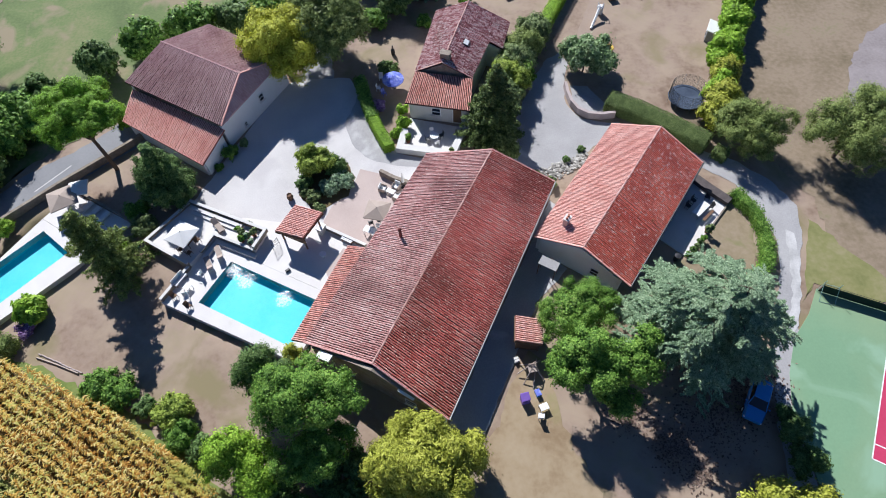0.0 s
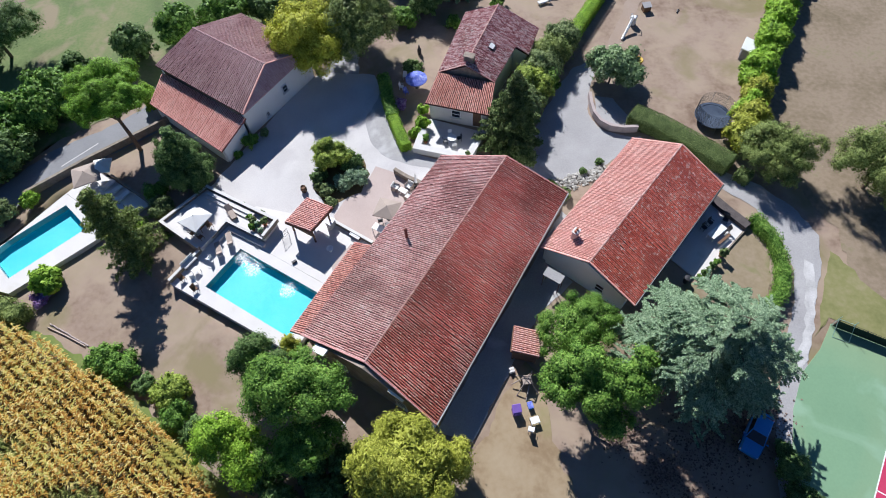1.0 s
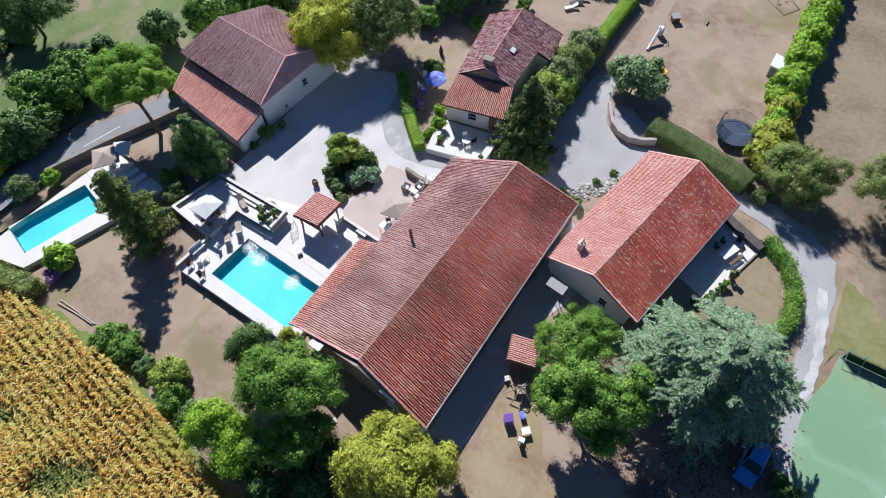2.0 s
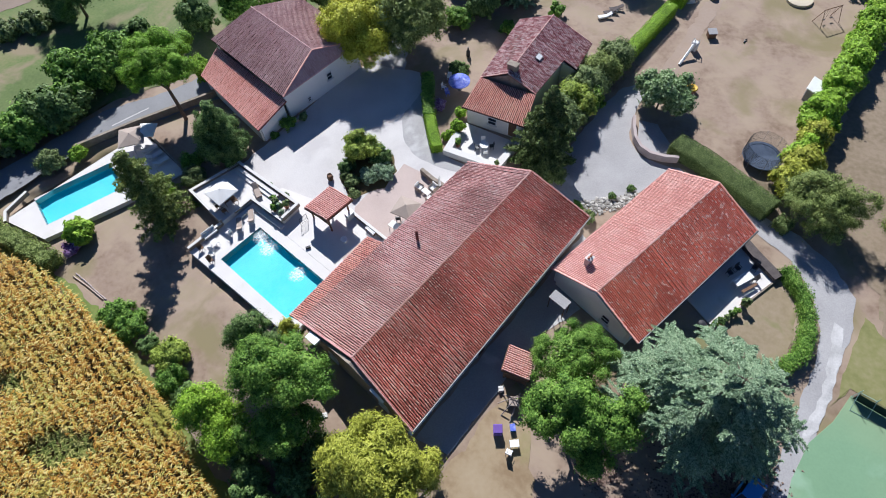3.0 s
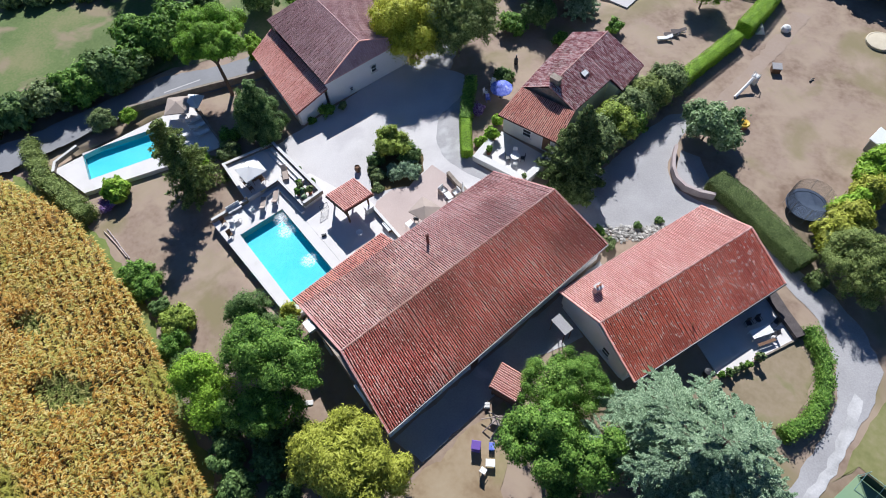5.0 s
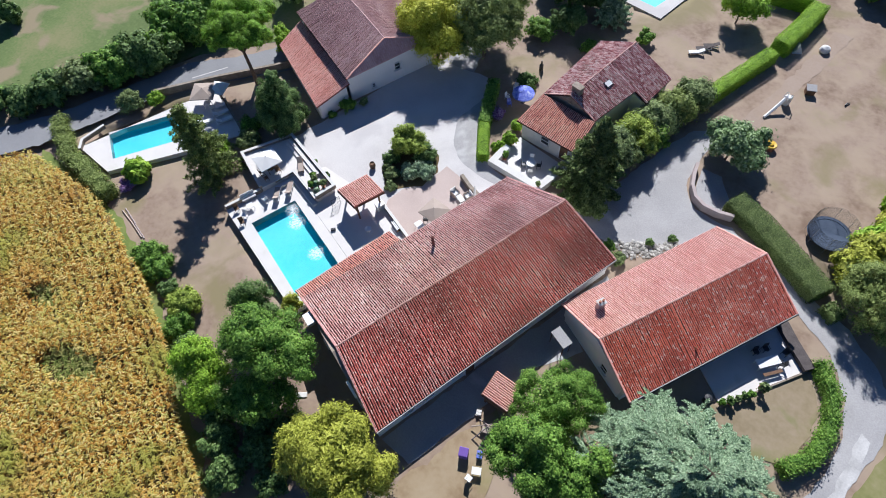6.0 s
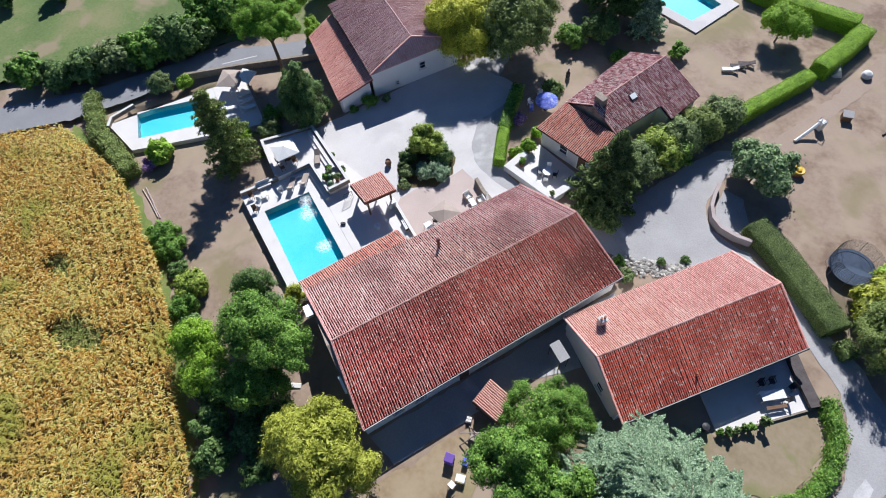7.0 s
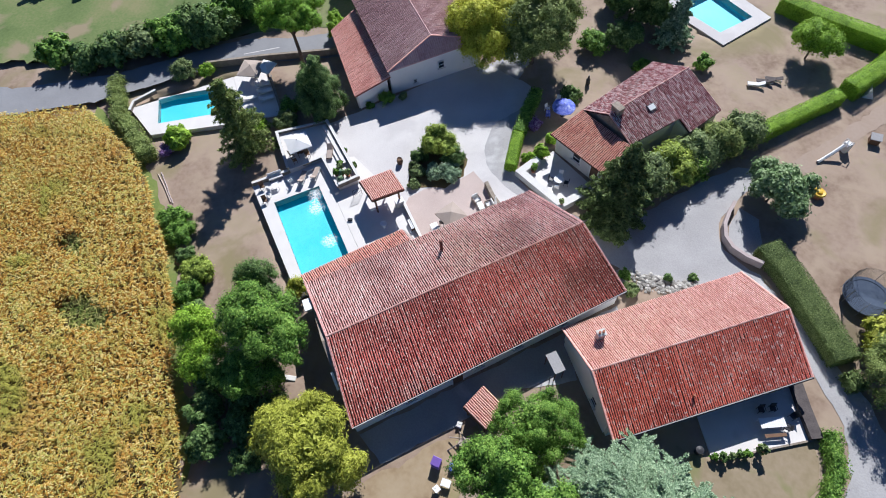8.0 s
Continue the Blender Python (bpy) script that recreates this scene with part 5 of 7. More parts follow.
conifer("garden_fir", -34.4, 28.6, -0.4, 11.0, 3.5, L_FIR, "open olive-green fir casting a long shadow on the lawn", 27, 7, 13, 0.05, 0.06, 0.10, 2.2, 56, 1.0, 0.6, bush=0.34)
cedar("blue_cedar", 20.9, 18.9, 14.4, 6.2, L_SILVER, "large silvery blue cedar with drooping boughs", 14)
conifer("cypress", 4.2, 46.0, 0, 10.8, 3.8, L_HEDGE, "tall olive-green cypress in front of the cottage", 26, 10, 15, 0.12, 0.03, 0.14, 1.5, 80, 1.0, 0.72, bush=0.36)
for k, (x, y, h, r, m) in enumerate(((5.2, 50.3, 4.4, 2.3, L_OLIVE), (6.4, 53.6, 3.8, 2.3, L_ASH), (7.5, 56.8, 3.6, 2.2, L_OLIVE), (8.8, 60.0, 3.6, 2.2, L_FIR), (10.2, 63.0, 3.4, 2.0, L_OLIVE), (5.6, 43.6, 2.4, 1.5, L_HEDGE), (6.6, 50.8, 3.0, 1.6, L_HEDGE), (8.3, 55.2, 2.4, 1.4, L_MID))):
    shrub("evergreen_shrub", x, y, 0, r, h, m, "tall loose evergreen shrub along the driveway", 60 + k, size=0.17, aspect=1.8, group="shrubs along the driveway", spread=0.36, dense=0.7)
broad_tree("laurel_tree", 16.1, 56.8, 0, 1.2, [(0, 0, 3.0, 2.4, 2.3, 1.6), (2.0, -1.4, 2.1, 1.6, 1.5, 1.5), (-1.6, 0.8, 2.6, 1.5, 1.5, 1.2), (1.4, 1.6, 2.4, 1.7, 1.6, 1.3)], L_LAUREL, "glossy laurel beside the curved wall", 210, 26, 0.30, 0.36, 1.1, seed=17, trunk_r=0.12, low=-0.7)
broad_tree("field_maple", 32.6, 43.6, 0, 1.5, [(0, 0, 3.4, 3.0, 2.8, 2.3), (1.8, 0.9, 3.1, 2.3, 2.3, 1.9), (-1.5, 1.2, 3.0, 2.1, 2.0, 1.8), (0.4, -1.6, 2.6, 2.0, 1.8, 1.6)], L_FIR, "yellowing green tree at the drive corner", 340, 34, 0.28, 0.2, seed=18, trunk_r=0.16, low=-0.7)
broad_tree("walnut_tree", 42.3, 42.2, 0, 2.4, [(0, 0, 5.2, 3.6, 3.6, 2.7), (2.4, 1.8, 4.6, 3.0, 3.0, 2.5), (-2.2, 0.8, 4.3, 2.6, 2.6, 2.2), (0.3, -2.4, 4.0, 2.6, 2.6, 2.2)], L_FIR, "spreading green tree shading the drive", 480, 36, 0.32, 0.2, seed=19, trunk_r=0.22, low=-0.7)

broad_tree("garden_tree", 10.9, 80.2, 0, 1.2, [(0, 0, 2.7, 2.3, 2.1, 1.6), (1.6, 0.4, 2.4, 1.6, 1.6, 1.3)], L_LIME, "pale green garden tree near the loungers", 190, 32, 0.3, 0.25, seed=21, trunk_r=0.13, low=-0.6)
conifer("blue_spruce", -3.4, 73.2, 0, 7.5, 2.4, L_SILVER, "slim blue-green conifer beside the back pool", 18, 8, 22, 0.1, 0.06, 0.18, 1.4, 50, bush=0.3)
for k, (x, y, r, h, m) in enumerate(((1.7, 71.5, 1.1, 1.6, L_MID), (-4.2, 66.6, 1.1, 1.3, L_MID), (-8.0, 69.0, 2.4, 3.2, L_DARK), (-7.2, 75, 2.6, 3.8, L_DARK), (-12, 75, 3, 5, L_DARK), (-11, 66.5, 1.8, 2.2, L_MID))):
    shrub("garden_shrub", x, y, 0, r, h, m, "dense green garden shrub", 80 + k, dense=0.45, group="shrubs behind the cottage")
for k, (x, y, r, h, m) in enumerate(((-11.6, 8.6, 1.6, 2.0, L_DARK), (-8.6, 9.2, 1.5, 1.8, L_DARK), (-9.6, 6.4, 1.7, 2.0, L_DARK), (-13.2, 5.6, 1.8, 2.2, L_DARK), (-11.0, 3.6, 1.7, 2.0, L_DARK), (-7.2, 5.0, 1.5, 1.6, L_DARK), (-15.6, 7.4, 1.5, 1.8, L_DARK))):
    shrub("shade_shrub", x, y, -0.3, r, h, m, "dark shrub in the shade behind the farmhouse", 300 + k, group="shrubs behind the farmhouse", dense=0.5)
for k, (x, y, r, h) in enumerate(((28.1, 11.6, 1.3, 2.7), (28.3, 9.4, 1.3, 2.5), (27.8, 13.4, 0.8, 1.4))):
    shrub("court_shrub", x, y, 0, r, h, L_DARK, "dark shrub at the edge of the court", 310 + k, group="shrubs beside the court")
for k, (x, y, r, h, m) in enumerate(((-45.2, 58.2, 2.6, 4.6, L_DARK), (-40.5, 62.0, 3.0, 5.0, L_MID), (-34.5, 64.5, 3.2, 5.4, L_MID), (-29.5, 66.5, 2.8, 4.6, L_DARK), (-25.5, 68, 2.8, 4.4, L_MID), (-51.5, 53.5, 2.2, 3.4, L_DARK),
                                     (-52.3, 48.6, 2.6, 3.6, L_MID), (-54.4, 44.4, 2.8, 3.8, L_MID), (-55.0, 38.6, 2.7, 3.4, L_DARK), (-57.0, 35.0, 2.3, 3.0, L_MID), (-58.6, 31.8, 2.1, 2.8, L_OLIVE), (-61.5, 28.6, 2.0, 2.3, L_DARK),
                                     (-64.0, 25.0, 1.7, 1.9, L_DARK), (-67.5, 23.2, 1.5, 2.9, L_MID))):
    shrub("roadside_bush", x, y, 0, r * (1.4 if k > 5 else 0.95), h * (1.25 if k > 5 else 0.95), m, "leafy bush on the far side of the lane", 100 + k, size=0.24, spread=0.3, dense=0.27, group="bushes along the lane")
for k, (x, y, r, h, m) in enumerate(((-51.2, 32.0, 1.4, 2.0, L_OLIVE), (-48.9, 33.9, 1.0, 1.3, L_LIME), (-36.0, 31.2, 1.2, 1.5, L_LIME), (-33.6, 33.8, 1.4, 1.6, L_OLIVE), (-34.8, 36.0, 1.3, 1.6, L_MID))):
    shrub("pool_shrub", x, y, 0, r, h, m, "low green shrub near the second pool", 130 + k, group="shrubs round the second pool")
for k, (x, y, r, h, m) in enumerate(((-33.4, 16.6, 1.6, 1.7, L_MID), (-31.0, 15.9, 1.6, 1.7, L_MID), (-25.6, 14.2, 1.7, 1.9, L_ASH), (-24.6, 12.2, 1.5, 1.5, L_MID), (-28.6, 14.6, 1.0, 1.1, L_DARK), (-22.6, 10.8, 1.2, 1.4, L_DARK))):
    shrub("lawn_bush", x, y, -0.5, r, h, m, "rounded bush at the foot of the lawn", 140 + k, group="bushes along the lawn")
shrub("spiky_bush", -42.4, 24.3, -0.35, 1.5, 1.8, L_LIME, "bright green spiky round bush", 150, size=0.34, aspect=1.5)
shrub("flower_bed", -42.7, 22.3, -0.45, 0.9, 0.75, L_BLOSSOM, "lilac flowering plants under the round bush", 151, category="flowers")
for k, (x, y, r, h, m) in enumerate(((-15.9, 41.5, 2.1, 3.0, L_ASH), (-13.5, 41.4, 1.2, 1.7, L_DARK), (-12.8, 39.4, 1.3, 1.3, L_SILVER), (-14.4, 38.6, 1.1, 1.0, L_SILVER), (-15.7, 37.6, 0.9, 0.8, L_OLIVE), (-17.0, 39.6, 0.9, 1.2, L_DARK), (-15.0, 36.2, 0.7, 0.7, L_OLIVE), (-16.7, 38.2, 0.6, 0.6, L_OLIVE))):
    shrub("island_shrub", x, y, 0, r, h, m, "green and silvery shrub in the courtyard bed", 160 + k, group="courtyard bed")


# ---- maize ----
def maize(name, outline, n, mat, seed, label, height=1.9, gaps=()):
    """Maize plants in rows: long arching leaves and a tassel each, all in one mesh."""
    rng = np.random.default_rng(seed)
    poly = np.array(outline)
    lo, hi = poly.min(0), poly.max(0)
    way = np.array((0.86, -0.51))
    side = np.array((0.51, 0.86))
    pts = lo + rng.random((n * 4, 2)) * (hi - lo)
    rows = np.round(pts @ side / 0.8) * 0.8 + rng.normal(size=len(pts)) * 0.07
    pts = np.outer(pts @ way, way) + np.outer(rows, side)
    inside = np.zeros(len(pts), bool)
    j = len(poly) - 1
    for i in range(len(poly)):
        (xi, yi), (xj, yj) = poly[i], poly[j]
        cross = ((yi > pts[:, 1]) != (yj > pts[:, 1])) & (pts[:, 0] < (xj - xi) * (pts[:, 1] - yi) / (yj - yi + 1e-9) + xi)
        inside ^= cross
        j = i
    for cx, cy, rx, ry in gaps:
        inside &= ((pts[:, 0] - cx) / rx) ** 2 + ((pts[:, 1] - cy) / ry) ** 2 + rng.normal(size=len(pts)) * 0.3 > 1
    pts = pts[inside][:n]
    k = 5
    m = len(pts)
    base = np.repeat(pts, k, axis=0)
    a = rng.random(m * k) * 6.283
    f = np.tile(np.linspace(0.45, 1.0, k), m)
    hh = np.repeat(height * rng.uniform(0.8, 1.12, m), k) * f
    l = rng.uniform(0.26, 0.5, m * k)
    ox, oy = np.cos(a), np.sin(a)
    w = rng.uniform(0.04, 0.07, m * k)
    v = np.empty((m * k, 6, 3))
    for r, (d, dz, ww) in enumerate(((0.0, 0.0, 0.6), (0.55, 0.22, 1.0), (1.0, -0.05, 0.25))):
        for s, sg in enumerate((-1, 1)):
            v[:, r * 2 + s, 0] = base[:, 0] + ox * l * d - oy * w * ww * sg
            v[:, r * 2 + s, 1] = base[:, 1] + oy * l * d + ox * w * ww * sg
            v[:, r * 2 + s, 2] = hh + l * dz
    idx = np.arange(m * k) * 6
    f1 = np.stack((idx, idx + 1, idx + 3, idx + 2), 1)
    f2 = np.stack((idx + 2, idx + 3, idx + 5, idx + 4), 1)
    fc = np.concatenate((f1, f2)).astype(np.int32)
    me = bpy.data.meshes.new(name)
    me.vertices.add(m * k * 6)
    me.vertices.foreach_set("co", v.reshape(-1))
    me.loops.add(fc.size)
    me.loops.foreach_set("vertex_index", fc.reshape(-1))
    me.polygons.add(len(fc))
    me.polygons.foreach_set("loop_start", np.arange(0, fc.size, 4, dtype=np.int32))
    me.update(calc_edges=True)
    me.materials.append(mat)
    ob = new(name, me)
    ob.location.z = -0.45
    tagged(ob, label, "maize", kind="stuff")


FIELD = [(-65, 11.5), (-55.5, 20.3), (-45.5, 19.3), (-41.3, 18.6), (-29.5, 13.3), (-19.5, 6.8), (-10.2, 0.3), (-2.2, -8.4), (-8, -20), (-36, -20), (-60, -6), (-76, 4)]
GAPS = [(-39.0, 7.8, 2.0, 1.2), (-31.4, 3.8, 2.6, 1.7), (-29.0, 4.6, 1.6, 1.2)]
maize("maize_field", FIELD, 25000, L_CORN, 1, "ripe golden maize standing in rows", gaps=GAPS)
for gx, gy, grx, gry in GAPS:
    maize("weed_patch", [(gx + grx * math.cos(a), gy + gry * math.sin(a)) for a in (0, 0.8, 1.6, 2.4, 3.2, 4.0, 4.8, 5.6)], int(42 * grx * gry), L_CORNG, 3, "low green weeds in a gap of the maize", height=0.9)

# ---- far edges ----
sheet("ploughed_field", [(-160, 44), (-84, 48), (-76, 56), (-70, 63), (-66, 74), (-66, 140), (-160, 140)], material("ploughed_earth", [(0.20, 0.15, 0.115), (0.28, 0.215, 0.17)], 0.2, 3.0, bump=0.4), 0.07, 0.4,
      "bare brown ploughed field", seed=9)
sheet("gravel_pad", [(46.8, 49.6), (51.4, 48.6), (60, 58), (63, 68), (54.0, 63.2), (49.2, 56.6)], material("stony_ground", [(0.20, 0.17, 0.165), (0.27, 0.235, 0.23), (0.33, 0.29, 0.285)], 0.3, 3.0, bump=0.4), 0.04, 0.3,
      "pale stony ground at the garden edge", seed=10)
broad_tree("meadow_oak", -63.4, 57.2, 0, 2.6, [(0, 0, 5.2, 3.6, 3.6, 2.6), (2.6, 0.8, 4.6, 2.8, 2.8, 2.2), (-2.6, -0.4, 4.6, 2.8, 2.6, 2.2), (0.2, -2.4, 4.2, 2.6, 2.4, 2.0)], L_DARK, "dark spreading oak in the meadow", 460, 32, 0.36, 0.26, seed=31, trunk_r=0.25)
broad_tree("shade_tree", -9.0, 75.0, 0, 3.2, [(0, 0, 6.4, 3.2, 3.2, 2.6), (2.2, -0.6, 5.6, 2.4, 2.4, 2.0), (-2.2, 0.8, 5.6, 2.6, 2.6, 2.1)], L_DARK, "tall dark tree shading the back garden", 320, 32, 0.38, 0.28, seed=33, trunk_r=0.25)
for k, (x, y, r, h) in enumerate(((-78, 47.5, 2.0, 1.8), (-75, 49.8, 2.2, 2.0), (-72, 51.6, 2.1, 1.8), (-69, 53.8, 2.2, 2.0), (-66.4, 56.6, 2.0, 1.9), (-81.5, 45.5, 2.0, 1.8))):
    shrub("scrub_bush", x, y, 0, r, h, L_OLIVE, "grey-green scrub along the field edge", 330 + k, group="scrub along the field", size=0.24, dense=0.25)
for k, (x, y, r, h) in enumerate(((30.5, 91.5, 3.0, 4.6), (35.0, 90.5, 3.0, 5.0), (39.5, 89.5, 3.0, 4.8), (25.5, 93.5, 3.0, 4.4), (-80, 36, 1.8, 3.2), (-86, 31, 1.8, 3.0))):
    shrub("boundary_bush", x, y, 0, r, h, L_DARK, "dark bushy tree at the boundary", 340 + k, group="trees along the boundary", size=0.26, dense=0.2)

sheet("rough_grass", [(31.5, 46.6), (38, 62), (47, 88), (56, 104), (130, 104), (130, 20), (60, 18), (46.5, 22.5), (40.5, 26.5), (38.4, 31.0), (38.6, 36.0), (36.5, 39.6)], material("rough_dry_grass", [(0.13, 0.105, 0.06), (0.20, 0.155, 0.10), (0.265, 0.205, 0.145), (0.20, 0.18, 0.095)], 0.15, 1.8, bump=0.2), 0.03, 0.5,
      "rough olive-brown grass beyond the tall hedge", seed=12)


# ---- garden furniture ----
def parasol(x, y, z, r, h, mat, label, sides=4, rz=0.0, tilt=0.0, base=True):
    t = thing("parasol", x, y, z, rz, label, "parasol")
    part("pole", tubed([(0, 0, 0), (0, 0, h + 0.12)], 0.03, 0.03, 6), M_DARK, t)
    bm = bmesh.new()
    T = Matrix.Translation((0, 0, h)) @ Matrix.Rotation(radians(tilt), 4, "X")
    rim = []
    for k in range(sides * 2):
        a = math.pi * k / sides
        rr = r * ((1.0 if k % 2 else 1.0) if sides > 4 else (1.0 / max(abs(math.cos(a)), abs(math.sin(a)))) * 0.86)
        rim.append(bm.verts.new(T @ Vector((rr * math.cos(a), rr * math.sin(a), -0.42 - 0.04 * (k % 2)))))
    top = bm.verts.new(T @ Vector((0, 0, 0.06)))
    hem = [bm.verts.new(v.co - Vector((0, 0, 0.12))) for v in rim]
    for k in range(len(rim)):
        j = (k + 1) % len(rim)
        bm.faces.new((top, rim[k], rim[j]))
        bm.faces.new((rim[k], hem[k], hem[j], rim[j]))
    part("canopy", bm, mat, t)
    for k in range(sides):
        a = 2 * math.pi * (k + 0.5) / sides
        part("rib", tubed([T @ Vector((0, 0, -0.05)), T @ Vector((r * 0.95 * math.cos(a), r * 0.95 * math.sin(a), -0.46))], 0.012, 0.012, 4), M_DARK, t)
    if base:
        part("base", lathe([(0.28, 0), (0.28, 0.05), (0.08, 0.1), (0.05, 0.25)], 12), M_DARK, t)
    return t


def lounger(x, y, z, rz, label, mat=None, frame_mat=None, group="sun loungers", back=35):
    t = thing("sun_lounger", x, y, z, rz, label, "sun lounger", group)
    fm = frame_mat or M_WHITE
    bm = bmesh.new()
    for sx in (-0.3, 0.3):
        box(bm, (sx, 0, 0.28), (0.05, 1.9, 0.06))
    for sy in (-0.9, 0.3, 0.92):
        box(bm, (0, sy, 0.28), (0.56, 0.05, 0.045))
    part("bed_frame", bm, fm, t)
    for sx in (-0.28, 0.28):
        for sy in (-0.75, 0.75):
            part("leg", boxed((sx, sy, 0.125), (0.05, 0.05, 0.25), None, 0.005), fm, t)
    m = mat or M_WCANVAS
    part("mattress", boxed((0, -0.32, 0.35), (0.6, 1.25, 0.08), None, 0.03), m, t)
    R = Matrix.Rotation(radians(back), 4, "X")
    part("backrest", boxed((0, 0.31 + 0.36 * math.cos(radians(back)), 0.35 + 0.36 * math.sin(radians(back))), (0.6, 0.75, 0.08), R, 0.03), m, t)
    return t


def chair(x, y, z, rz, label, mat, group, name="garden_chair", arms=True):
    t = thing(name, x, y, z, rz, label, "chair", group)
    part("seat", boxed((0, 0, 0.43), (0.5, 0.48, 0.05), None, 0.02), mat, t)
    part("backrest", boxed((0, 0.24, 0.72), (0.5, 0.05, 0.52), Matrix.Rotation(radians(-10), 4, "X"), 0.02), mat, t)
    for sx in (-0.22, 0.22):
        for sy in (-0.2, 0.2):
            part("leg", boxed((sx, sy, 0.205), (0.045, 0.045, 0.41), None, 0.005), mat, t)
        if arms:
            part("armrest", boxed((sx * 1.12, 0.0, 0.64), (0.05, 0.46, 0.04), None, 0.01), mat, t)
    return t


def table(x, y, z, rz, w, d, label, mat, h=0.74, round_top=False, name="garden_table", legs=None):
    t = thing(name, x, y, z, rz, label, "table")
    if round_top:
        part("tabletop", lathe([(w / 2, h - 0.05), (w / 2 + 0.02, h - 0.02), (w / 2, h), (0.02, h + 0.002)], 20), mat, t)
    else:
        n = max(3, int(w / 0.16))
        for k in range(n):
            part("slat", boxed((-w / 2 + (k + 0.5) * w / n, 0, h - 0.02), (w / n - 0.012, d, 0.04), None, 0.004), mat, t)
        part("top_frame", boxed((0, 0, h - 0.06), (w * 0.94, d * 0.9, 0.03), None, 0.004), mat, t)
    f = 0.32 if round_top else 0.44
    for sx in (-1, 1):
        for sy in (-1, 1):
            part("leg", boxed((sx * w * f, sy * d * f, (h - 0.045) / 2), (0.06, 0.06, h - 0.045), None, 0.005), legs or mat, t)
    return t


def potted(x, y, z, r, h, mat, label, seed, pot=None, group="potted plants"):
    rng = np.random.default_rng(seed)
    t = thing("potted_plant", x, y, z, 0, label, "potted plant", group)
    part("pot", lathe([(r * 0.6, 0), (r * 0.85, r * 1.1), (r * 0.92, r * 1.15), (r * 0.8, r * 1.15), (r * 0.78, r * 1.0)], 12), pot or M_TERRACOTTA, t)
    lob = [(0, 0, r * 1.2 + h * 0.45, r * 1.25, r * 1.25, h * 0.5)]
    P, N, S = lobes_points(lob, 16, 18, r * 0.28, rng, -0.6)
    part("foliage", leaf_mesh("foliage", P, N, 0.13 * S, 1.1, mat, rng), mat, t)
    return t


# raised terrace by the pool
parasol(-28.1, 31.5, UP, 1.5, 2.1, M_WCANVAS, "large square white parasol over a table", 4, -25)
table(-28.1, 31.4, UP, -25, 1.6, 0.9, "dark garden table under the white parasol", M_TIMBER)
for k, (dx, dy, rz) in enumerate(((-0.5, -0.8, 155), (0.5, -1.2, 155), (1.0, 0.3, 65), (-0.2, 1.0, -25))):
    chair(-28.0 + dx, 31.2 + dy, UP, rz, "dark brown garden chair at the terrace table", M_TIMBER, "chairs on the raised terrace")
lounger(-25.2, 33.3, UP, 41, "sun lounger with a brown headrest on the raised terrace", M_CANVAS, M_TIMBER)
for k, (x, y, r, h, m) in enumerate(((-22.5, 32.3, 0.28, 0.9, L_OLIVE), (-22.3, 31.5, 0.25, 0.7, L_MID), (-21.4, 31.2, 0.22, 0.6, L_SILVER), (-22.9, 32.7, 0.22, 0.7, L_MID), (-21.2, 32.2, 0.3, 0.9, L_OLIVE), (-21.8, 31.9, 0.25, 0.5, L_SILVER))):
    potted(x, y, UP, r, h, m, "plant in a clay pot on the raised terrace", 200 + k)
for k, (x, y) in enumerate(((-24.6, 35.0), (-22.2, 34.0))):
    potted(x, y, 0.04, 0.22, 0.4, L_DARK, "small dark potted shrub beside the terrace wall", 210 + k)

# pool deck
lounger(-25.55, 29.1, DECK, 210, "sun lounger with a beige mattress facing the pool", M_CANVAS)
lounger(-24.75, 30.35, DECK, 208, "sun lounger with a beige mattress facing the pool", M_CANVAS)
sofa = thing("garden_bench", -28.1, 27.3, DECK, 62, "white cushioned bench against the parapet", "bench")
part("seat", boxed((0, 0, 0.36), (1.6, 0.6, 0.16), None, 0.03), M_WCANVAS, sofa)
part("backrest", boxed((0, 0.3, 0.62), (1.6, 0.1, 0.5), None, 0.02), M_WCANVAS, sofa)
for sx in (-0.72, 0.72):
    part("leg", boxed((sx, 0, 0.14), (0.07, 0.55, 0.28), None, 0.01), M_TIMBER, sofa)
table(-27.1, 26.4, DECK, 62, 0.7, 0.7, "small square white side table", M_WHITE, 0.5)
chair(-26.2, 27.9, DECK, -100, "white garden chair beside the pool", M_WHITE, "chairs beside the pool")
chair(-26.9, 25.2, DECK, 20, "white garden chair beside the pool", M_WHITE, "chairs beside the pool")
chair(-26.5, 24.3, DECK, 60, "dark folding chair beside the pool", M_TIMBER, "chairs beside the pool", arms=False)
chair(-28.2, 25.4, DECK, 62, "dark folding chair beside the parapet", M_TIMBER, "chairs beside the pool", arms=False)
deck_case = thing("deck_box", -17.3, 28.3, DECK, 0, "small dark pool-side box on the deck", "box")
part("body", boxed((0, 0, 0.12), (0.5, 0.25, 0.24), Matrix.Rotation(radians(40), 4, "Z"), 0.02), M_DARK, deck_case)
grill = thing("fire_bowl", -13.8, 29.9, DECK, 0, "pale metal bowl under the pool shelter", "bowl")
part("bowl", lathe([(0.15, 0.0), (0.12, 0.35), (0.32, 0.5), (0.36, 0.62), (0.3, 0.6), (0.1, 0.5)], 14), M_WHITE, grill)
bench = thing("slatted_bench", -11.5, 31.75, DECK, -28, "white slatted bench along the wall", "bench")
for k in range(3):
    part("slat", boxed((0, -0.18 + 0.18 * k, 0.44), (1.3, 0.14, 0.04), None, 0.01), M_WHITE, bench)
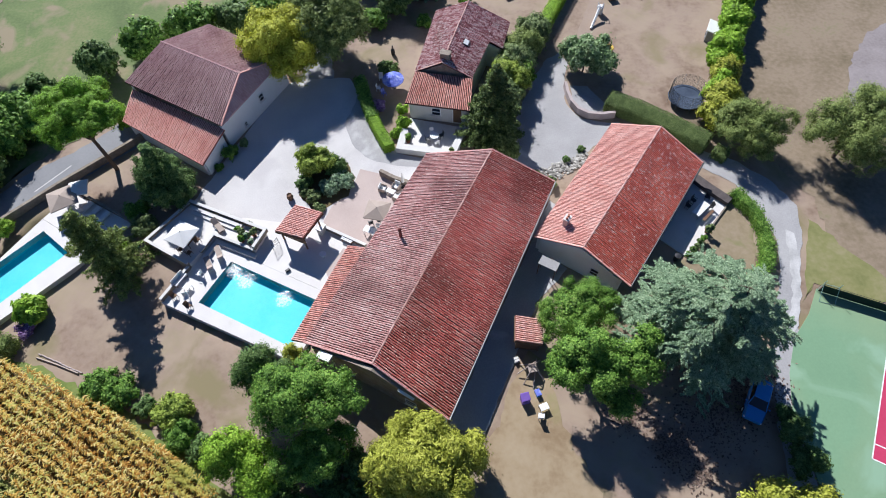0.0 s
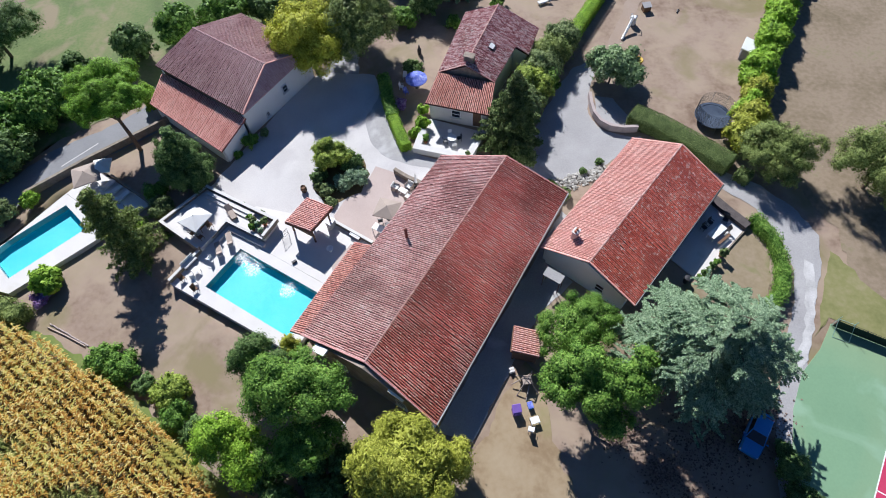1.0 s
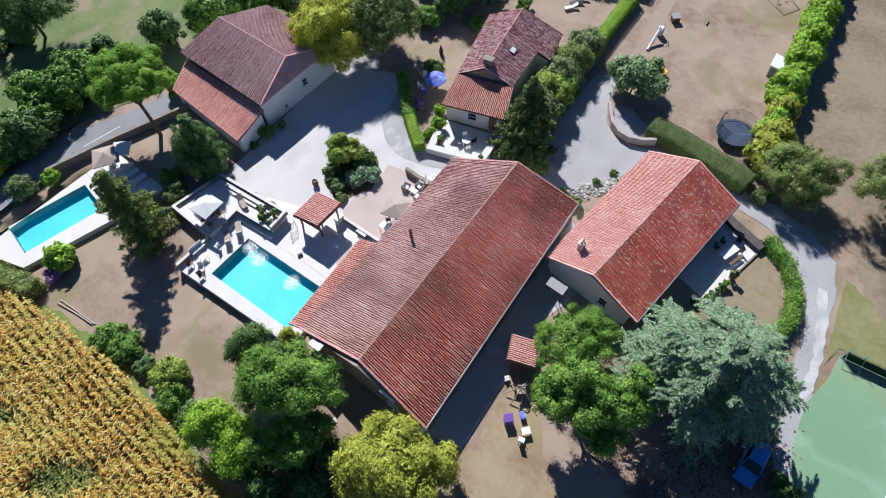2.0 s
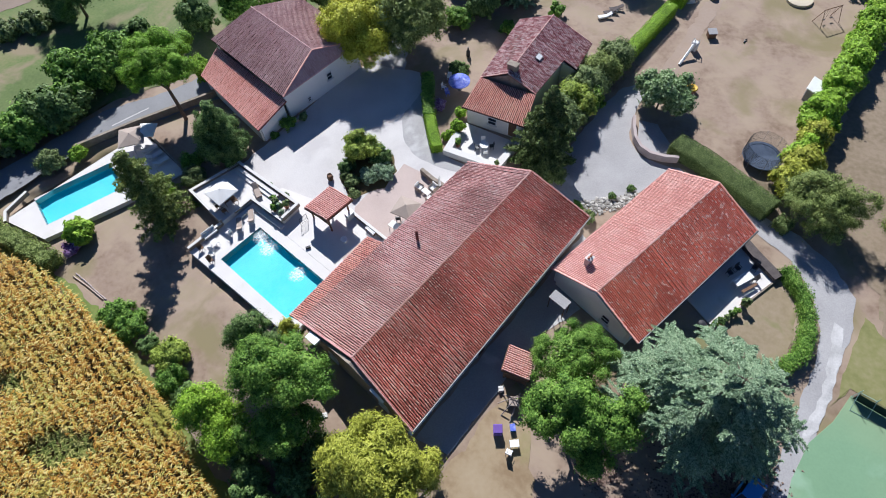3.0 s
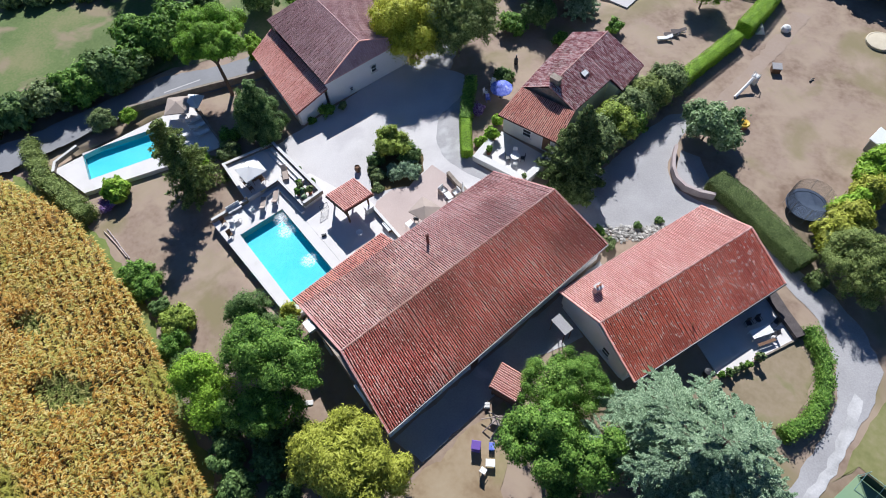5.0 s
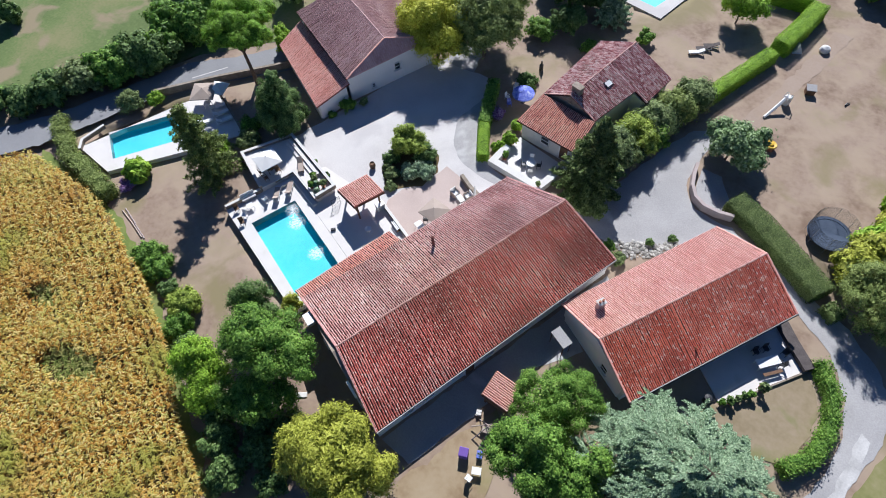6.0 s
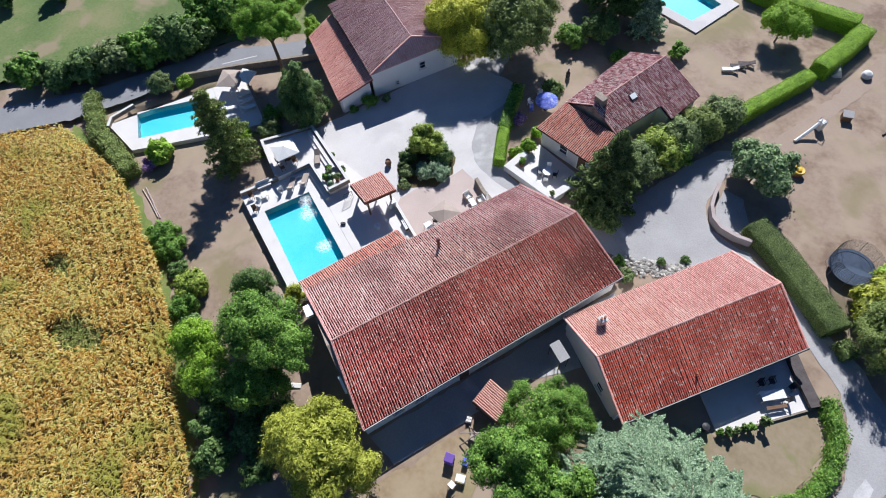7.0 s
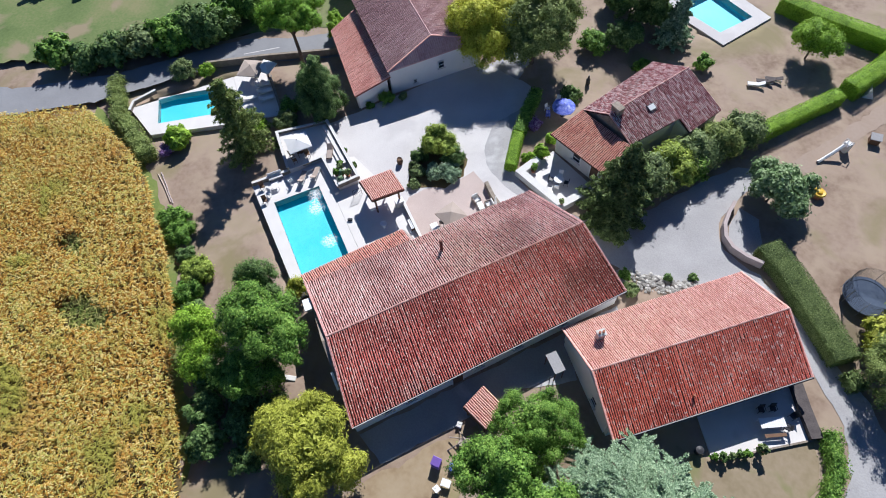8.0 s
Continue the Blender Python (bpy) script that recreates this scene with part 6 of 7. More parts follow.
for sx in (-0.55, 0.55):
    part("leg", boxed((sx, 0, 0.21), (0.07, 0.45, 0.42), None, 0.01), M_TIMBER, bench)
cup = thing("service_counter", -14.3, 33.0, DECK, -25, "pale sink counter under the shelter", "counter")
part("body", boxed((0, 0, 0.45), (0.6, 0.9, 0.9), None, 0.02), M_WALL, cup)
part("worktop", boxed((0, 0, 0.925), (0.7, 1.0, 0.05), None, 0.01), M_WHITE, cup)
gt = thing("garden_gate", -18.9, 31.2, DECK, 65, "black metal pool gate", "gate")
part("gate_frame", tubed([(-0.5, 0, 0), (-0.5, 0, 1.1), (0.5, 0, 1.1), (0.5, 0, 0)], 0.025, 0.025, 5), M_DARK, gt)
for k in range(7):
    part("bar", tubed([(-0.42 + 0.14 * k, 0, 0.05), (-0.42 + 0.14 * k, 0, 1.08)], 0.012, 0.012, 4), M_DARK, gt)

# patio beside the farmhouse
parasol(-8.4, 34.6, 0.05, 1.4, 2.3, M_CANVAS, "square beige parasol over the patio", 4, -12)
table(-9.2, 32.9, 0.05, -26, 1.3, 0.8, "white garden table in the parasol's shade", M_WHITE)
chair(-9.2, 34.0, 0.05, 200, "dark garden chair at the patio table", M_DARK, "patio chairs")
chair(-8.3, 33.6, 0.05, 160, "white garden chair at the patio table", M_WHITE, "patio chairs")
table(-7.3, 38.2, 0.05, -30, 1.0, 0.6, "low white lounge table", M_WHITE, 0.4)
for k, (x, y, rz) in enumerate(((-8.2, 38.6, 70), (-6.7, 38.9, -30), (-6.6, 37.4, -120))):
    so = thing("lounge_chair", x, y, 0.05, rz, "white cushioned lounge chair on the patio", "armchair", "patio lounge set")
    part("seat", boxed((0, 0, 0.33), (0.75, 0.7, 0.18), None, 0.03), M_WCANVAS, so)
    part("backrest", boxed((0, 0.34, 0.6), (0.75, 0.12, 0.5), None, 0.03), M_WCANVAS, so)
    for sx in (-0.38, 0.38):
        part("armrest", boxed((sx, 0, 0.32), (0.07, 0.75, 0.6), None, 0.01), M_CANVAS, so)
cl = thing("closed_parasol", -5.9, 38.9, 0.05, 0, "closed cream parasol on the patio", "parasol")
part("pole", tubed([(0, 0, 0), (0, 0, 2.5)], 0.03, 0.03, 6), M_DARK, cl)
part("canopy", lathe([(0.05, 1.0), (0.17, 1.05), (0.12, 1.7), (0.04, 2.45)], 10), M_WCANVAS, cl)
part("base", lathe([(0.28, 0), (0.28, 0.06), (0.06, 0.12)], 12), M_DARK, cl)
low_wall("patio_wall", [(-8.6, 40.9), (-7.0, 39.9), (-5.4, 39.2)], 0.8, 0.0, M_STONE, "short stone wall at the patio edge", 0.4, cap=False)
barrel = thing("barrel_planter", -18.4, 37.6, 0.04, 0, "dark wooden barrel standing on the gravel", "barrel")
part("staves", lathe([(0.28, 0), (0.36, 0.4), (0.28, 0.8), (0.24, 0.8), (0.24, 0.7)], 14), M_TIMBER, barrel)
part("hoop", lathe([(0.362, 0.36), (0.37, 0.38), (0.37, 0.42), (0.362, 0.44)], 14), M_DARK, barrel)
lg = thing("log_edging", -15.9, 37.9, 0.04, 35, "pale timber log edging the bed", "log")
part("log", tubed([(-0.9, 0, 0.12), (0.9, 0, 0.12)], 0.12, 0.1, 8), M_CANVAS, lg)

# porch of the cottage
table(-2.5, 45.9, 0.06, 0, 1.05, 1.05, "round white table on the porch terrace", M_WHITE, round_top=True)
for k, a in enumerate((20, 110, 200, 290)):
    chair(-2.5 + 0.85 * math.cos(radians(a)), 45.9 + 0.85 * math.sin(radians(a)), 0.06, a - 90, "black and white chair at the round table", M_WHITE if k % 2 else M_DARK, "porch chairs", arms=False)
bb = thing("covered_barbecue", 0.35, 46.7, 0.06, -15, "barbecue under a grey cover", "barbecue")
part("cover", lathe([(0.42, 0.02), (0.42, 0.75), (0.3, 1.0), (0.08, 1.08)], 8), M_DRIVE, bb)
potted(-5.6, 45.6, 0.06, 0.35, 0.8, L_MID, "leafy plant on the porch terrace", 220)
potted(-0.45, 43.25, 0.85, 0.2, 0.35, L_OLIVE, "small pot on the terrace wall", 221)
for k, (x, y, r, h) in enumerate(((-6.2, 48.0, 0.8, 1.6), (-6.9, 46.6, 0.7, 1.0), (-6.4, 50.5, 0.7, 1.1))):
    shrub("porch_climber", x, y, 0, r, h, L_LIME, "light green climbing plant beside the porch", 225 + k, group="climbers")

# behind the cottage
parasol(-7.7, 54.7, 0, 1.35, 1.9, M_BCLOTH, "round blue parasol in the shady garden", 8)
bx = thing("garden_stove", -8.1, 60.9, 0, 0, "dark upright garden stove", "stove")
part("body", lathe([(0.22, 0), (0.26, 0.1), (0.26, 0.75), (0.12, 0.95), (0.08, 1.4)], 12), M_DARK, bx)
for k, (x, y, rz) in enumerate(((8.1, 72.2, -62), (8.7, 73.3, -60), (9.4, 74.2, -65))):
    lounger(x, y, 0, rz, "white sun lounger with a dark cushion on the grass", M_WCANVAS if k == 0 else M_SLATE, group="loungers on the grass", back=25)
for k, (x, y, m) in enumerate(((-9.4, 56.2, M_WHITE), (-8.9, 53.4, M_BCLOTH), (-9.6, 54.3, M_WHITE))):
    chair(x, y, 0, 40 * k, "garden chair beside the blue parasol", m, "shady garden chairs")
shrub("shade_planting", -9.2, 51.2, 0, 1.0, 0.8, L_BLOSSOM, "pale flowering plants in the shady bed", 230, category="flowers")
shrub("shade_planting", -8.6, 57.8, 0, 1.3, 0.9, L_DARK, "low dark plants in the shady bed", 231)

# second pool
parasol(-42.9, 36.9, 0.1, 1.7, 2.2, M_CANVAS, "square beige parasol beside the second pool", 4, 30)
parasol(-41.7, 38.3, 0.1, 1.2, 2.1, M_WCANVAS, "white parasol beside the second pool", 4, 15)
for k, (x, y, rz) in enumerate(((-41.0, 36.6, 150), (-39.9, 35.9, 150), (-38.7, 35.2, 150), (-40.6, 33.9, 140))):
    lounger(x, y, 0.1, rz, "white sun lounger beside the second pool", group="loungers at the second pool")
table(-42.2, 36.2, 0.1, 30, 0.8, 0.8, "small white table under the parasol", M_WHITE)
low_wall("lane_wall", [(-49.8, 34.6), (-44.6, 40.0), (-38.6, 45.6), (-36.8, 47.6)], 1.0, 0.0, M_STONE, "stone wall along the lane", 0.35, cap=False)
low_wall("side_wall", [(-43.8, 39.6), (-36.2, 35.2), (-33.5, 33.4)], 0.5, 0.0, M_STONE, "low stone wall between pool and courtyard", 0.25, cap=False)
low_wall("pool_wall", [(-51.7, 27.6), (-52.3, 24.6), (-51.4, 23.4)], 0.55, 0.0, M_STONE, "curved stone wall at the pool end", 0.3)

# lawn edging
ed = thing("lawn_edging", -41, 19.8, -0.48, 0, "pale timber edging along the lawn", "edging")
part("board", tubed([(0.4, -0.3, 0.08), (2.6, -1.0, 0.08), (5.0, -1.9, 0.08)], 0.09, 0.09, 4), M_CANVAS, ed)


# ---- curved wall and rock garden ----
low_wall("curved_wall", [(13.6, 54.2), (13.7, 52.6), (14.0, 51.0), (14.7, 49.7), (15.8, 48.95), (17.3, 48.75), (18.9, 48.95)], 0.95, 0.0, M_PINK, "curved pinkish stone retaining wall", 0.35, cap=False)
sheet("paved_bed", [(14.3, 54.4), (14.4, 51.6), (15.0, 50.3), (16.4, 49.5), (18.6, 49.5), (18.2, 51.2), (16.4, 54.2)], M_DRIVE, 0.05, 0.05, "grey gravel bed behind the curved wall", seed=14)
rng_r = np.random.default_rng(5)


def rock_mesh(seed):
    r = np.random.default_rng(seed)
    bm = bmesh.new()
    bmesh.ops.create_icosphere(bm, subdivisions=1, radius=1.0)
    for v in bm.verts:
        v.co *= r.uniform(0.7, 1.15)
        v.co.z *= 0.65
    me = bpy.data.meshes.new("rock")
    bm.to_mesh(me)
    bm.free()
    me.materials.append(M_ROCK)
    return me


M_ROCK = material("pale_rock", [(0.20, 0.185, 0.165), (0.34, 0.32, 0.29), (0.50, 0.47, 0.43)], 1.5, 9.0, per_object=0.5, bump=0.4)
garden = thing("rock_garden", 11.5, 41.2, 0, 0, "bed of pale rocks between the two houses", "rock garden")
rocks = [rock_mesh(k) for k in range(6)]
for k in range(298):
    u, v = rng_r.random(2)
    x, y = 8.3 + 6.6 * u, 40.6 + 2.9 * u - 2.7 * v * (1 - 0.45 * u) + rng_r.normal() * 0.1
    s = rng_r.uniform(0.10, 0.30)
    ob = new("rock", rocks[k % 6])
    ob.parent = garden
    ob.matrix_local = pose(x - 11.5, y - 41.2, s * 0.35, rng_r.uniform(-20, 20), rng_r.uniform(-20, 20), rng_r.uniform(0, 360)) @ Matrix.Scale(s, 4)
for k, (x, y, r, h, m) in enumerate(((10.2, 38.9, 0.8, 0.9, L_OLIVE), (9.0, 40.0, 0.6, 0.8, L_MID), (12.4, 42.4, 0.45, 0.8, L_DARK), (14.3, 43.8, 0.4, 0.6, L_DARK))):
    shrub("rock_plant", x, y, 0, r, h, m, "small plant among the rocks", 240 + k, group="plants in the rock garden")

# ---- veranda terrace of the guest house ----
tagged(part("veranda_terrace", prismed([(19.0, 33.6), (23.35, 29.3), (29.0, 35.9), (24.2, 41.0)], -0.2, 0.14), M_DECK), "pale tiled veranda terrace", "terrace", kind="structure")
table(25.7, 34.9, 0.14, 43, 2.1, 0.85, "long white table on the veranda terrace", M_WHITE)
be = thing("picnic_bench", 26.4, 34.2, 0.14, 43, "brown timber bench at the veranda table", "bench")
part("seat", boxed((0, 0, 0.43), (1.8, 0.3, 0.05), None, 0.01), M_TIMBER, be)
for sx in (-0.7, 0.7):
    part("leg", boxed((sx, 0, 0.2), (0.06, 0.26, 0.4), None, 0.005), M_WHITE, be)
for k, (x, y, rz) in enumerate(((26.9, 35.4, -80), (24.6, 35.5, 40), (25.3, 36.2, 40), (26.9, 36.6, -20))):
    chair(x, y, 0.14, rz, "dark chair at the veranda table", M_DARK, "veranda chairs")
low_wall("veranda_wall", [(29.1, 36.0), (27.3, 37.9), (25.2, 40.4)], 0.65, 0.0, M_SLATE, "low dark stone wall beside the steps", 1.0, cap=False)
low_wall("terrace_kerb", [(23.3, 29.2), (26.1, 32.5), (29.1, 36.0)], 0.24, 0.0, M_STONE, "narrow stone kerb at the terrace edge", 0.16, cap=False)
for k, (x, y, r, h, m) in enumerate(((23.9, 29.9, 0.3, 0.4, L_DARK), (24.4, 30.5, 0.2, 0.3, L_OLIVE), (24.8, 31.0, 0.2, 0.35, L_DARK), (25.2, 31.4, 0.22, 0.5, L_MID), (25.9, 32.4, 0.3, 1.0, L_OLIVE), (23.3, 29.6, 0.22, 0.3, L_MID))):
    potted(x, y, 0.14, r, h, m, "potted plant along the terrace kerb", 250 + k)
bn = thing("dustbin", 22.1, 29.2, 0.0, 0, "black bin beside the terrace", "bin")
part("body", lathe([(0.26, 0), (0.32, 0.75), (0.3, 0.78)], 12), M_DARK, bn)
part("lid", lathe([(0.34, 0.78), (0.33, 0.84), (0.05, 0.9)], 12), M_DARK, bn)

# ---- yard east of the farmhouse ----
cn = thing("door_canopy", 8.9, 27.7, 0, -30, "white sheet canopy on posts between the houses", "canopy")
part("roof_sheet", boxed((0, 0, 2.25), (1.9, 1.0, 0.05), Matrix.Rotation(radians(8), 4, "X"), 0.01), M_DRIVE, cn)
for sx in (-0.85, 0.85):
    for sy in (-0.4, 0.4):
        part("post", boxed((sx, sy, 1.1 + 0.05 * sy), (0.07, 0.07, 2.2 + 0.1 * sy), None, 0.005), M_TIMBER, cn)
ch = thing("play_chair", 5.8, 14.9, 0, 15, "purple plastic playhouse seat on the lawn", "seat")
part("seat", boxed((0, 0, 0.35), (0.75, 0.7, 0.7), None, 0.06), M_PURPLE, ch)
part("canopy", boxed((0, 0.05, 0.98), (0.8, 0.75, 0.1), Matrix.Rotation(radians(12), 4, "X"), 0.03), M_PURPLE, ch)
part("backrest", boxed((0, 0.33, 0.8), (0.72, 0.08, 0.5), None, 0.02), M_PURPLE, ch)
table(7.4, 14.2, 0, 20, 0.8, 0.6, "white slatted table on the lawn", M_WHITE, 0.6)
chair(7.1, 13.4, 0, 170, "white slatted chair on the lawn", M_WHITE, "lawn chairs")
bo = thing("toy_bin", 7.0, 15.5, 0, 20, "blue plastic bin on the lawn", "bin")
part("body", boxed((0, 0, 0.22), (0.45, 0.6, 0.44), None, 0.04), M_BLUE, bo)
part("lid", boxed((0, 0, 0.47), (0.48, 0.63, 0.06), None, 0.02), M_BCLOTH, bo)
cf = thing("climbing_frame", 6.6, 17.4, 0, 10, "weathered timber climbing frame with leaning poles", "climbing frame")
for k, (a, b) in enumerate((((-1.0, -0.9, 0), (0.1, 0.2, 1.6)), ((1.0, -0.9, 0), (0.1, 0.2, 1.6)), ((-0.9, 1.0, 0), (0.2, 0.3, 1.6)), ((1.1, 1.1, 0), (0.2, 0.3, 1.6)), ((-1.3, 0.1, 0.35), (0.4, 0.6, 1.3)), ((-0.2, -1.4, 0.1), (0.6, 0.9, 1.2)))):
    part("pole", tubed([a, b], 0.055, 0.045, 6), M_CANVAS, cf)
part("platform", boxed((0.1, 0.2, 0.9), (0.9, 0.8, 0.05), None, 0.01), M_CANVAS, cf)
part("panel", boxed((0.5, 0.3, 0.5), (0.05, 0.8, 0.7), None, 0.01), M_TIMBER, cf)
br = thing("brick_stack", 5.3, 18.5, 0, 20, "small stack of pale blocks in the yard", "blocks")
for k in range(4):
    part("block", boxed((0.0 + 0.04 * (k % 2), 0.24 * (k // 2), 0.11 + 0.22 * (k % 2)), (0.45, 0.22, 0.21), None, 0.01), M_WALL, br)
sb = thing("stone_trough", -9.8, 12.2, -0.3, 30, "pale stone trough lying in the shade", "trough")
part("body", boxed((0, 0, 0.2), (1.5, 0.5, 0.4), None, 0.05), M_WALL, sb)


# ---- car ----
def build_car(x, y, rz):
    t = thing("car", x, y, 0.0, rz, "small blue hatchback parked in the cedar's shade", "car")
    L, Wd = 4.1, 1.72
    prof = [(-2.05, 0.45, 0.80, 0.80), (-1.95, 0.30, 0.86, 0.92), (-1.55, 0.25, 0.94, 0.96), (-0.85, 0.22, 1.0, 1.0), (0.6, 0.22, 1.0, 1.0), (1.6, 0.25, 0.98, 0.97), (1.98, 0.32, 0.92, 0.9), (2.05, 0.45, 0.75, 0.84)]
    bm = bmesh.new()
    rings = []
    for yy, z0, z1, wf in prof:
        w = Wd / 2 * wf
        rings.append([bm.verts.new(p) for p in ((-w * 0.9, yy, z0), (-w, yy, z0 + 0.2), (-w, yy, z1 * 0.8), (-w * 0.86, yy, z1), (w * 0.86, yy, z1), (w, yy, z1 * 0.8), (w, yy, z0 + 0.2), (w * 0.9, yy, z0))])
    for a, b in zip(rings, rings[1:]):
        for k in range(8):
            bm.faces.new((a[k], a[(k + 1) % 8], b[(k + 1) % 8], b[k]))
    bm.faces.new(rings[0][::-1])
    bm.faces.new(rings[-1])
    body = part("body", bm, M_BLUE, t)
    bm = bmesh.new()
    lo = [bm.verts.new(p) for p in ((-0.76, -0.95, 0.97), (0.76, -0.95, 0.97), (0.78, 1.75, 0.97), (-0.78, 1.75, 0.97))]
    hi = [bm.verts.new(p) for p in ((-0.6, -0.15, 1.40), (0.6, -0.15, 1.40), (0.62, 1.35, 1.42), (-0.62, 1.35, 1.42))]
    for i in range(4):
        j = (i + 1) % 4
        bm.faces.new((lo[i], lo[j], hi[j], hi[i]))
    bm.faces.new(hi)
    part("windows", bm, M_GLASS, t, "dark tinted windows")
    part("roof", boxed((0, 0.6, 1.44), (1.24, 1.56, 0.06), None, 0.025), M_BLUE, t)
    for sx in (-1, 1):
        for yy in (-0.9, 1.65):
            part("pillar", tubed([(sx * 0.77, yy, 0.97), (sx * 0.61, yy + (0.75 if yy < 0 else -0.3), 1.42)], 0.045, 0.04, 5), M_BLUE, t)
        part("headlight", boxed((sx * 0.6, -1.93, 0.72), (0.32, 0.2, 0.14), None, 0.03), M_WHITE, t)
        part("tail_light", boxed((sx * 0.66, 2.0, 0.78), (0.2, 0.1, 0.24), None, 0.02), M_CRED, t)
        part("mirror", boxed((sx * 0.95, -0.62, 1.0), (0.2, 0.12, 0.14), None, 0.03), M_BLUE, t)
        for yy in (-1.28, 1.28):
            bm = bmesh.new()
            bmesh.ops.create_cone(bm, cap_ends=True, segments=18, radius1=0.31, radius2=0.31, depth=0.2, matrix=Matrix.Translation((sx * 0.78, yy, 0.31)) @ Matrix.Rotation(radians(90), 4, "Y"))
            wh = part("wheel", bm, M_RUBBER, t)
            bm = bmesh.new()
            bmesh.ops.create_cone(bm, cap_ends=True, segments=14, radius1=0.2, radius2=0.17, depth=0.03, matrix=Matrix.Translation((sx * 0.885, yy, 0.31)) @ Matrix.Rotation(radians(90 * sx), 4, "Y"))
            part("rim", bm, M_WHITE, wh)
    return t


build_car(26.0, 14.6, -30)

# ---- play garden ----
tr = thing("trampoline", 27.7, 51.3, 0, 0, "round trampoline with a dark mat and safety net", "trampoline")
part("mat", lathe([(0.02, 0.74), (1.75, 0.74), (1.75, 0.76), (0.02, 0.765)], 32), M_MAT, tr)
part("pad", lathe([(1.72, 0.76), (1.74, 0.80), (2.08, 0.80), (2.1, 0.74), (1.72, 0.75)], 32), M_MAT, tr, "blue grey edge pad")
for k in range(8):
    a = 2 * math.pi * k / 8
    x, y = 2.08 * math.cos(a), 2.08 * math.sin(a)
    part("pole", tubed([(x, y, 0), (x, y, 2.5)], 0.02, 0.018, 6), M_DRIVE, tr)
bm = bmesh.new()
for k in range(150):
    a = 2 * math.pi * k / 150
    x, y = 2.04 * math.cos(a), 2.04 * math.sin(a)
    tube(bm, [(x, y, 0.78), (x, y, 2.45)], 0.006, 0.006, 3)
for z in np.arange(0.8, 2.5, 0.07):
    tube(bm, [(2.04 * math.cos(2 * math.pi * k / 32), 2.04 * math.sin(2 * math.pi * k / 32), z) for k in range(33)], 0.006, 0.006, 3)
part("net", bm, M_NET, tr, "fine black safety net")
sl = thing("garden_slide", 19.1, 66.7, 0, 0, "white plastic garden slide", "slide")
part("chute", tubed([(-0.85, -1.75, 0.12), (-0.5, -1.0, 0.3), (0.0, 0.0, 0.75), (0.45, 0.95, 1.25)], 0.17, 0.2, 6), M_WHITE, sl)
part("ladder", boxed((0.75, 1.55, 0.62), (0.75, 0.7, 1.24), Matrix.Rotation(radians(-25), 4, "Z"), 0.08), M_WCANVAS, sl)
for sx in (-0.3, 0.3):
    part("side_rail", tubed([(0.45 + sx, 0.95 - sx * 0.45, 1.25), (0.65 + sx, 1.4 - sx * 0.45, 1.7), (0.9 + sx, 1.9 - sx * 0.45, 1.25)], 0.05, 0.05, 6), M_WHITE, sl)
ty = thing("play_table", 19.9, 60.6, 0, 20, "yellow and red plastic play table", "toy")
part("top", lathe([(0.55, 0.5), (0.7, 0.56), (0.6, 0.68), (0.3, 0.62), (0.28, 0.8), (0.1, 0.85)], 10), M_YELLOW, ty)
part("base", lathe([(0.6, 0), (0.45, 0.5)], 8), M_TERRACOTTA, ty)
hu = thing("toy_house", 21.9, 71.3, 0, 15, "small dark wooden play box", "play house")
part("body", boxed((0, 0, 0.4), (1.0, 0.9, 0.8), None, 0.03), M_TIMBER, hu)
part("roof", boxed((0, 0, 0.84), (1.15, 1.05, 0.08), Matrix.Rotation(radians(8), 4, "X"), 0.02), M_DRIVE, hu)
bal = thing("fallen_toy", 26.2, 71.3, 0, 60, "small dark toy lying on the grass", "toy")
part("body", tubed([(-0.4, 0, 0.1), (0, 0.1, 0.16), (0.4, 0, 0.1)], 0.1, 0.06, 6), M_DARK, bal)
pl = thing("play_house", 33.7, 62.7, 0, -24, "play house with a white roof against the hedge", "play house")
part("body", boxed((0, 0, 0.75), (1.6, 2.1, 1.5), None, 0.02), M_DRIVE, pl)
part("roof", boxed((0, 0, 1.58), (2.0, 2.5, 0.12), Matrix.Rotation(radians(10), 4, "Y"), 0.02), M_WHITE, pl, "white sheet roof")
door_part(pl, (-0.82, 0.2, 0.55), 0.6, 1.1, M_DARK, 90)
sp = thing("sandpit", 33.1, 81.4, 0, 0, "round sandpit with a beige cover", "sandpit")
part("rim", lathe([(1.75, 0), (1.75, 0.3), (1.6, 0.34), (1.5, 0.3)], 28), M_SAND, sp)
part("cover", lathe([(1.62, 0.3), (1.2, 0.34), (0.02, 0.38)], 28), M_SAND, sp)
sw = thing("swing_frame", 36.2, 77.4, 0, 35, "dark metal A-frame swing", "swing")
for sx in (-1.3, 1.3):
    for sy in (-0.8, 0.8):
        part("leg", tubed([(sx * 1.1, sy, 0), (sx, 0, 2.1)], 0.04, 0.04, 6), M_TIMBER, sw)
part("beam", tubed([(-1.45, 0, 2.12), (1.45, 0, 2.12)], 0.05, 0.05, 6), M_TIMBER, sw)
for sx in (-0.6, 0.6):
    part("rope", tubed([(sx - 0.2, 0, 0.5), (sx - 0.2, 0, 2.1)], 0.012, 0.012, 4), M_NET, sw)
    part("swing_seat", boxed((sx, 0, 0.48), (0.45, 0.2, 0.04), None, 0.01), M_DARK, sw)
    part("rope", tubed([(sx + 0.2, 0, 0.5), (sx + 0.2, 0, 2.1)], 0.012, 0.012, 4), M_NET, sw)
wt2 = thing("white_play_tent", 19.0, 78.2, 0, 20, "small white toy tent at the hedge end", "play tent")
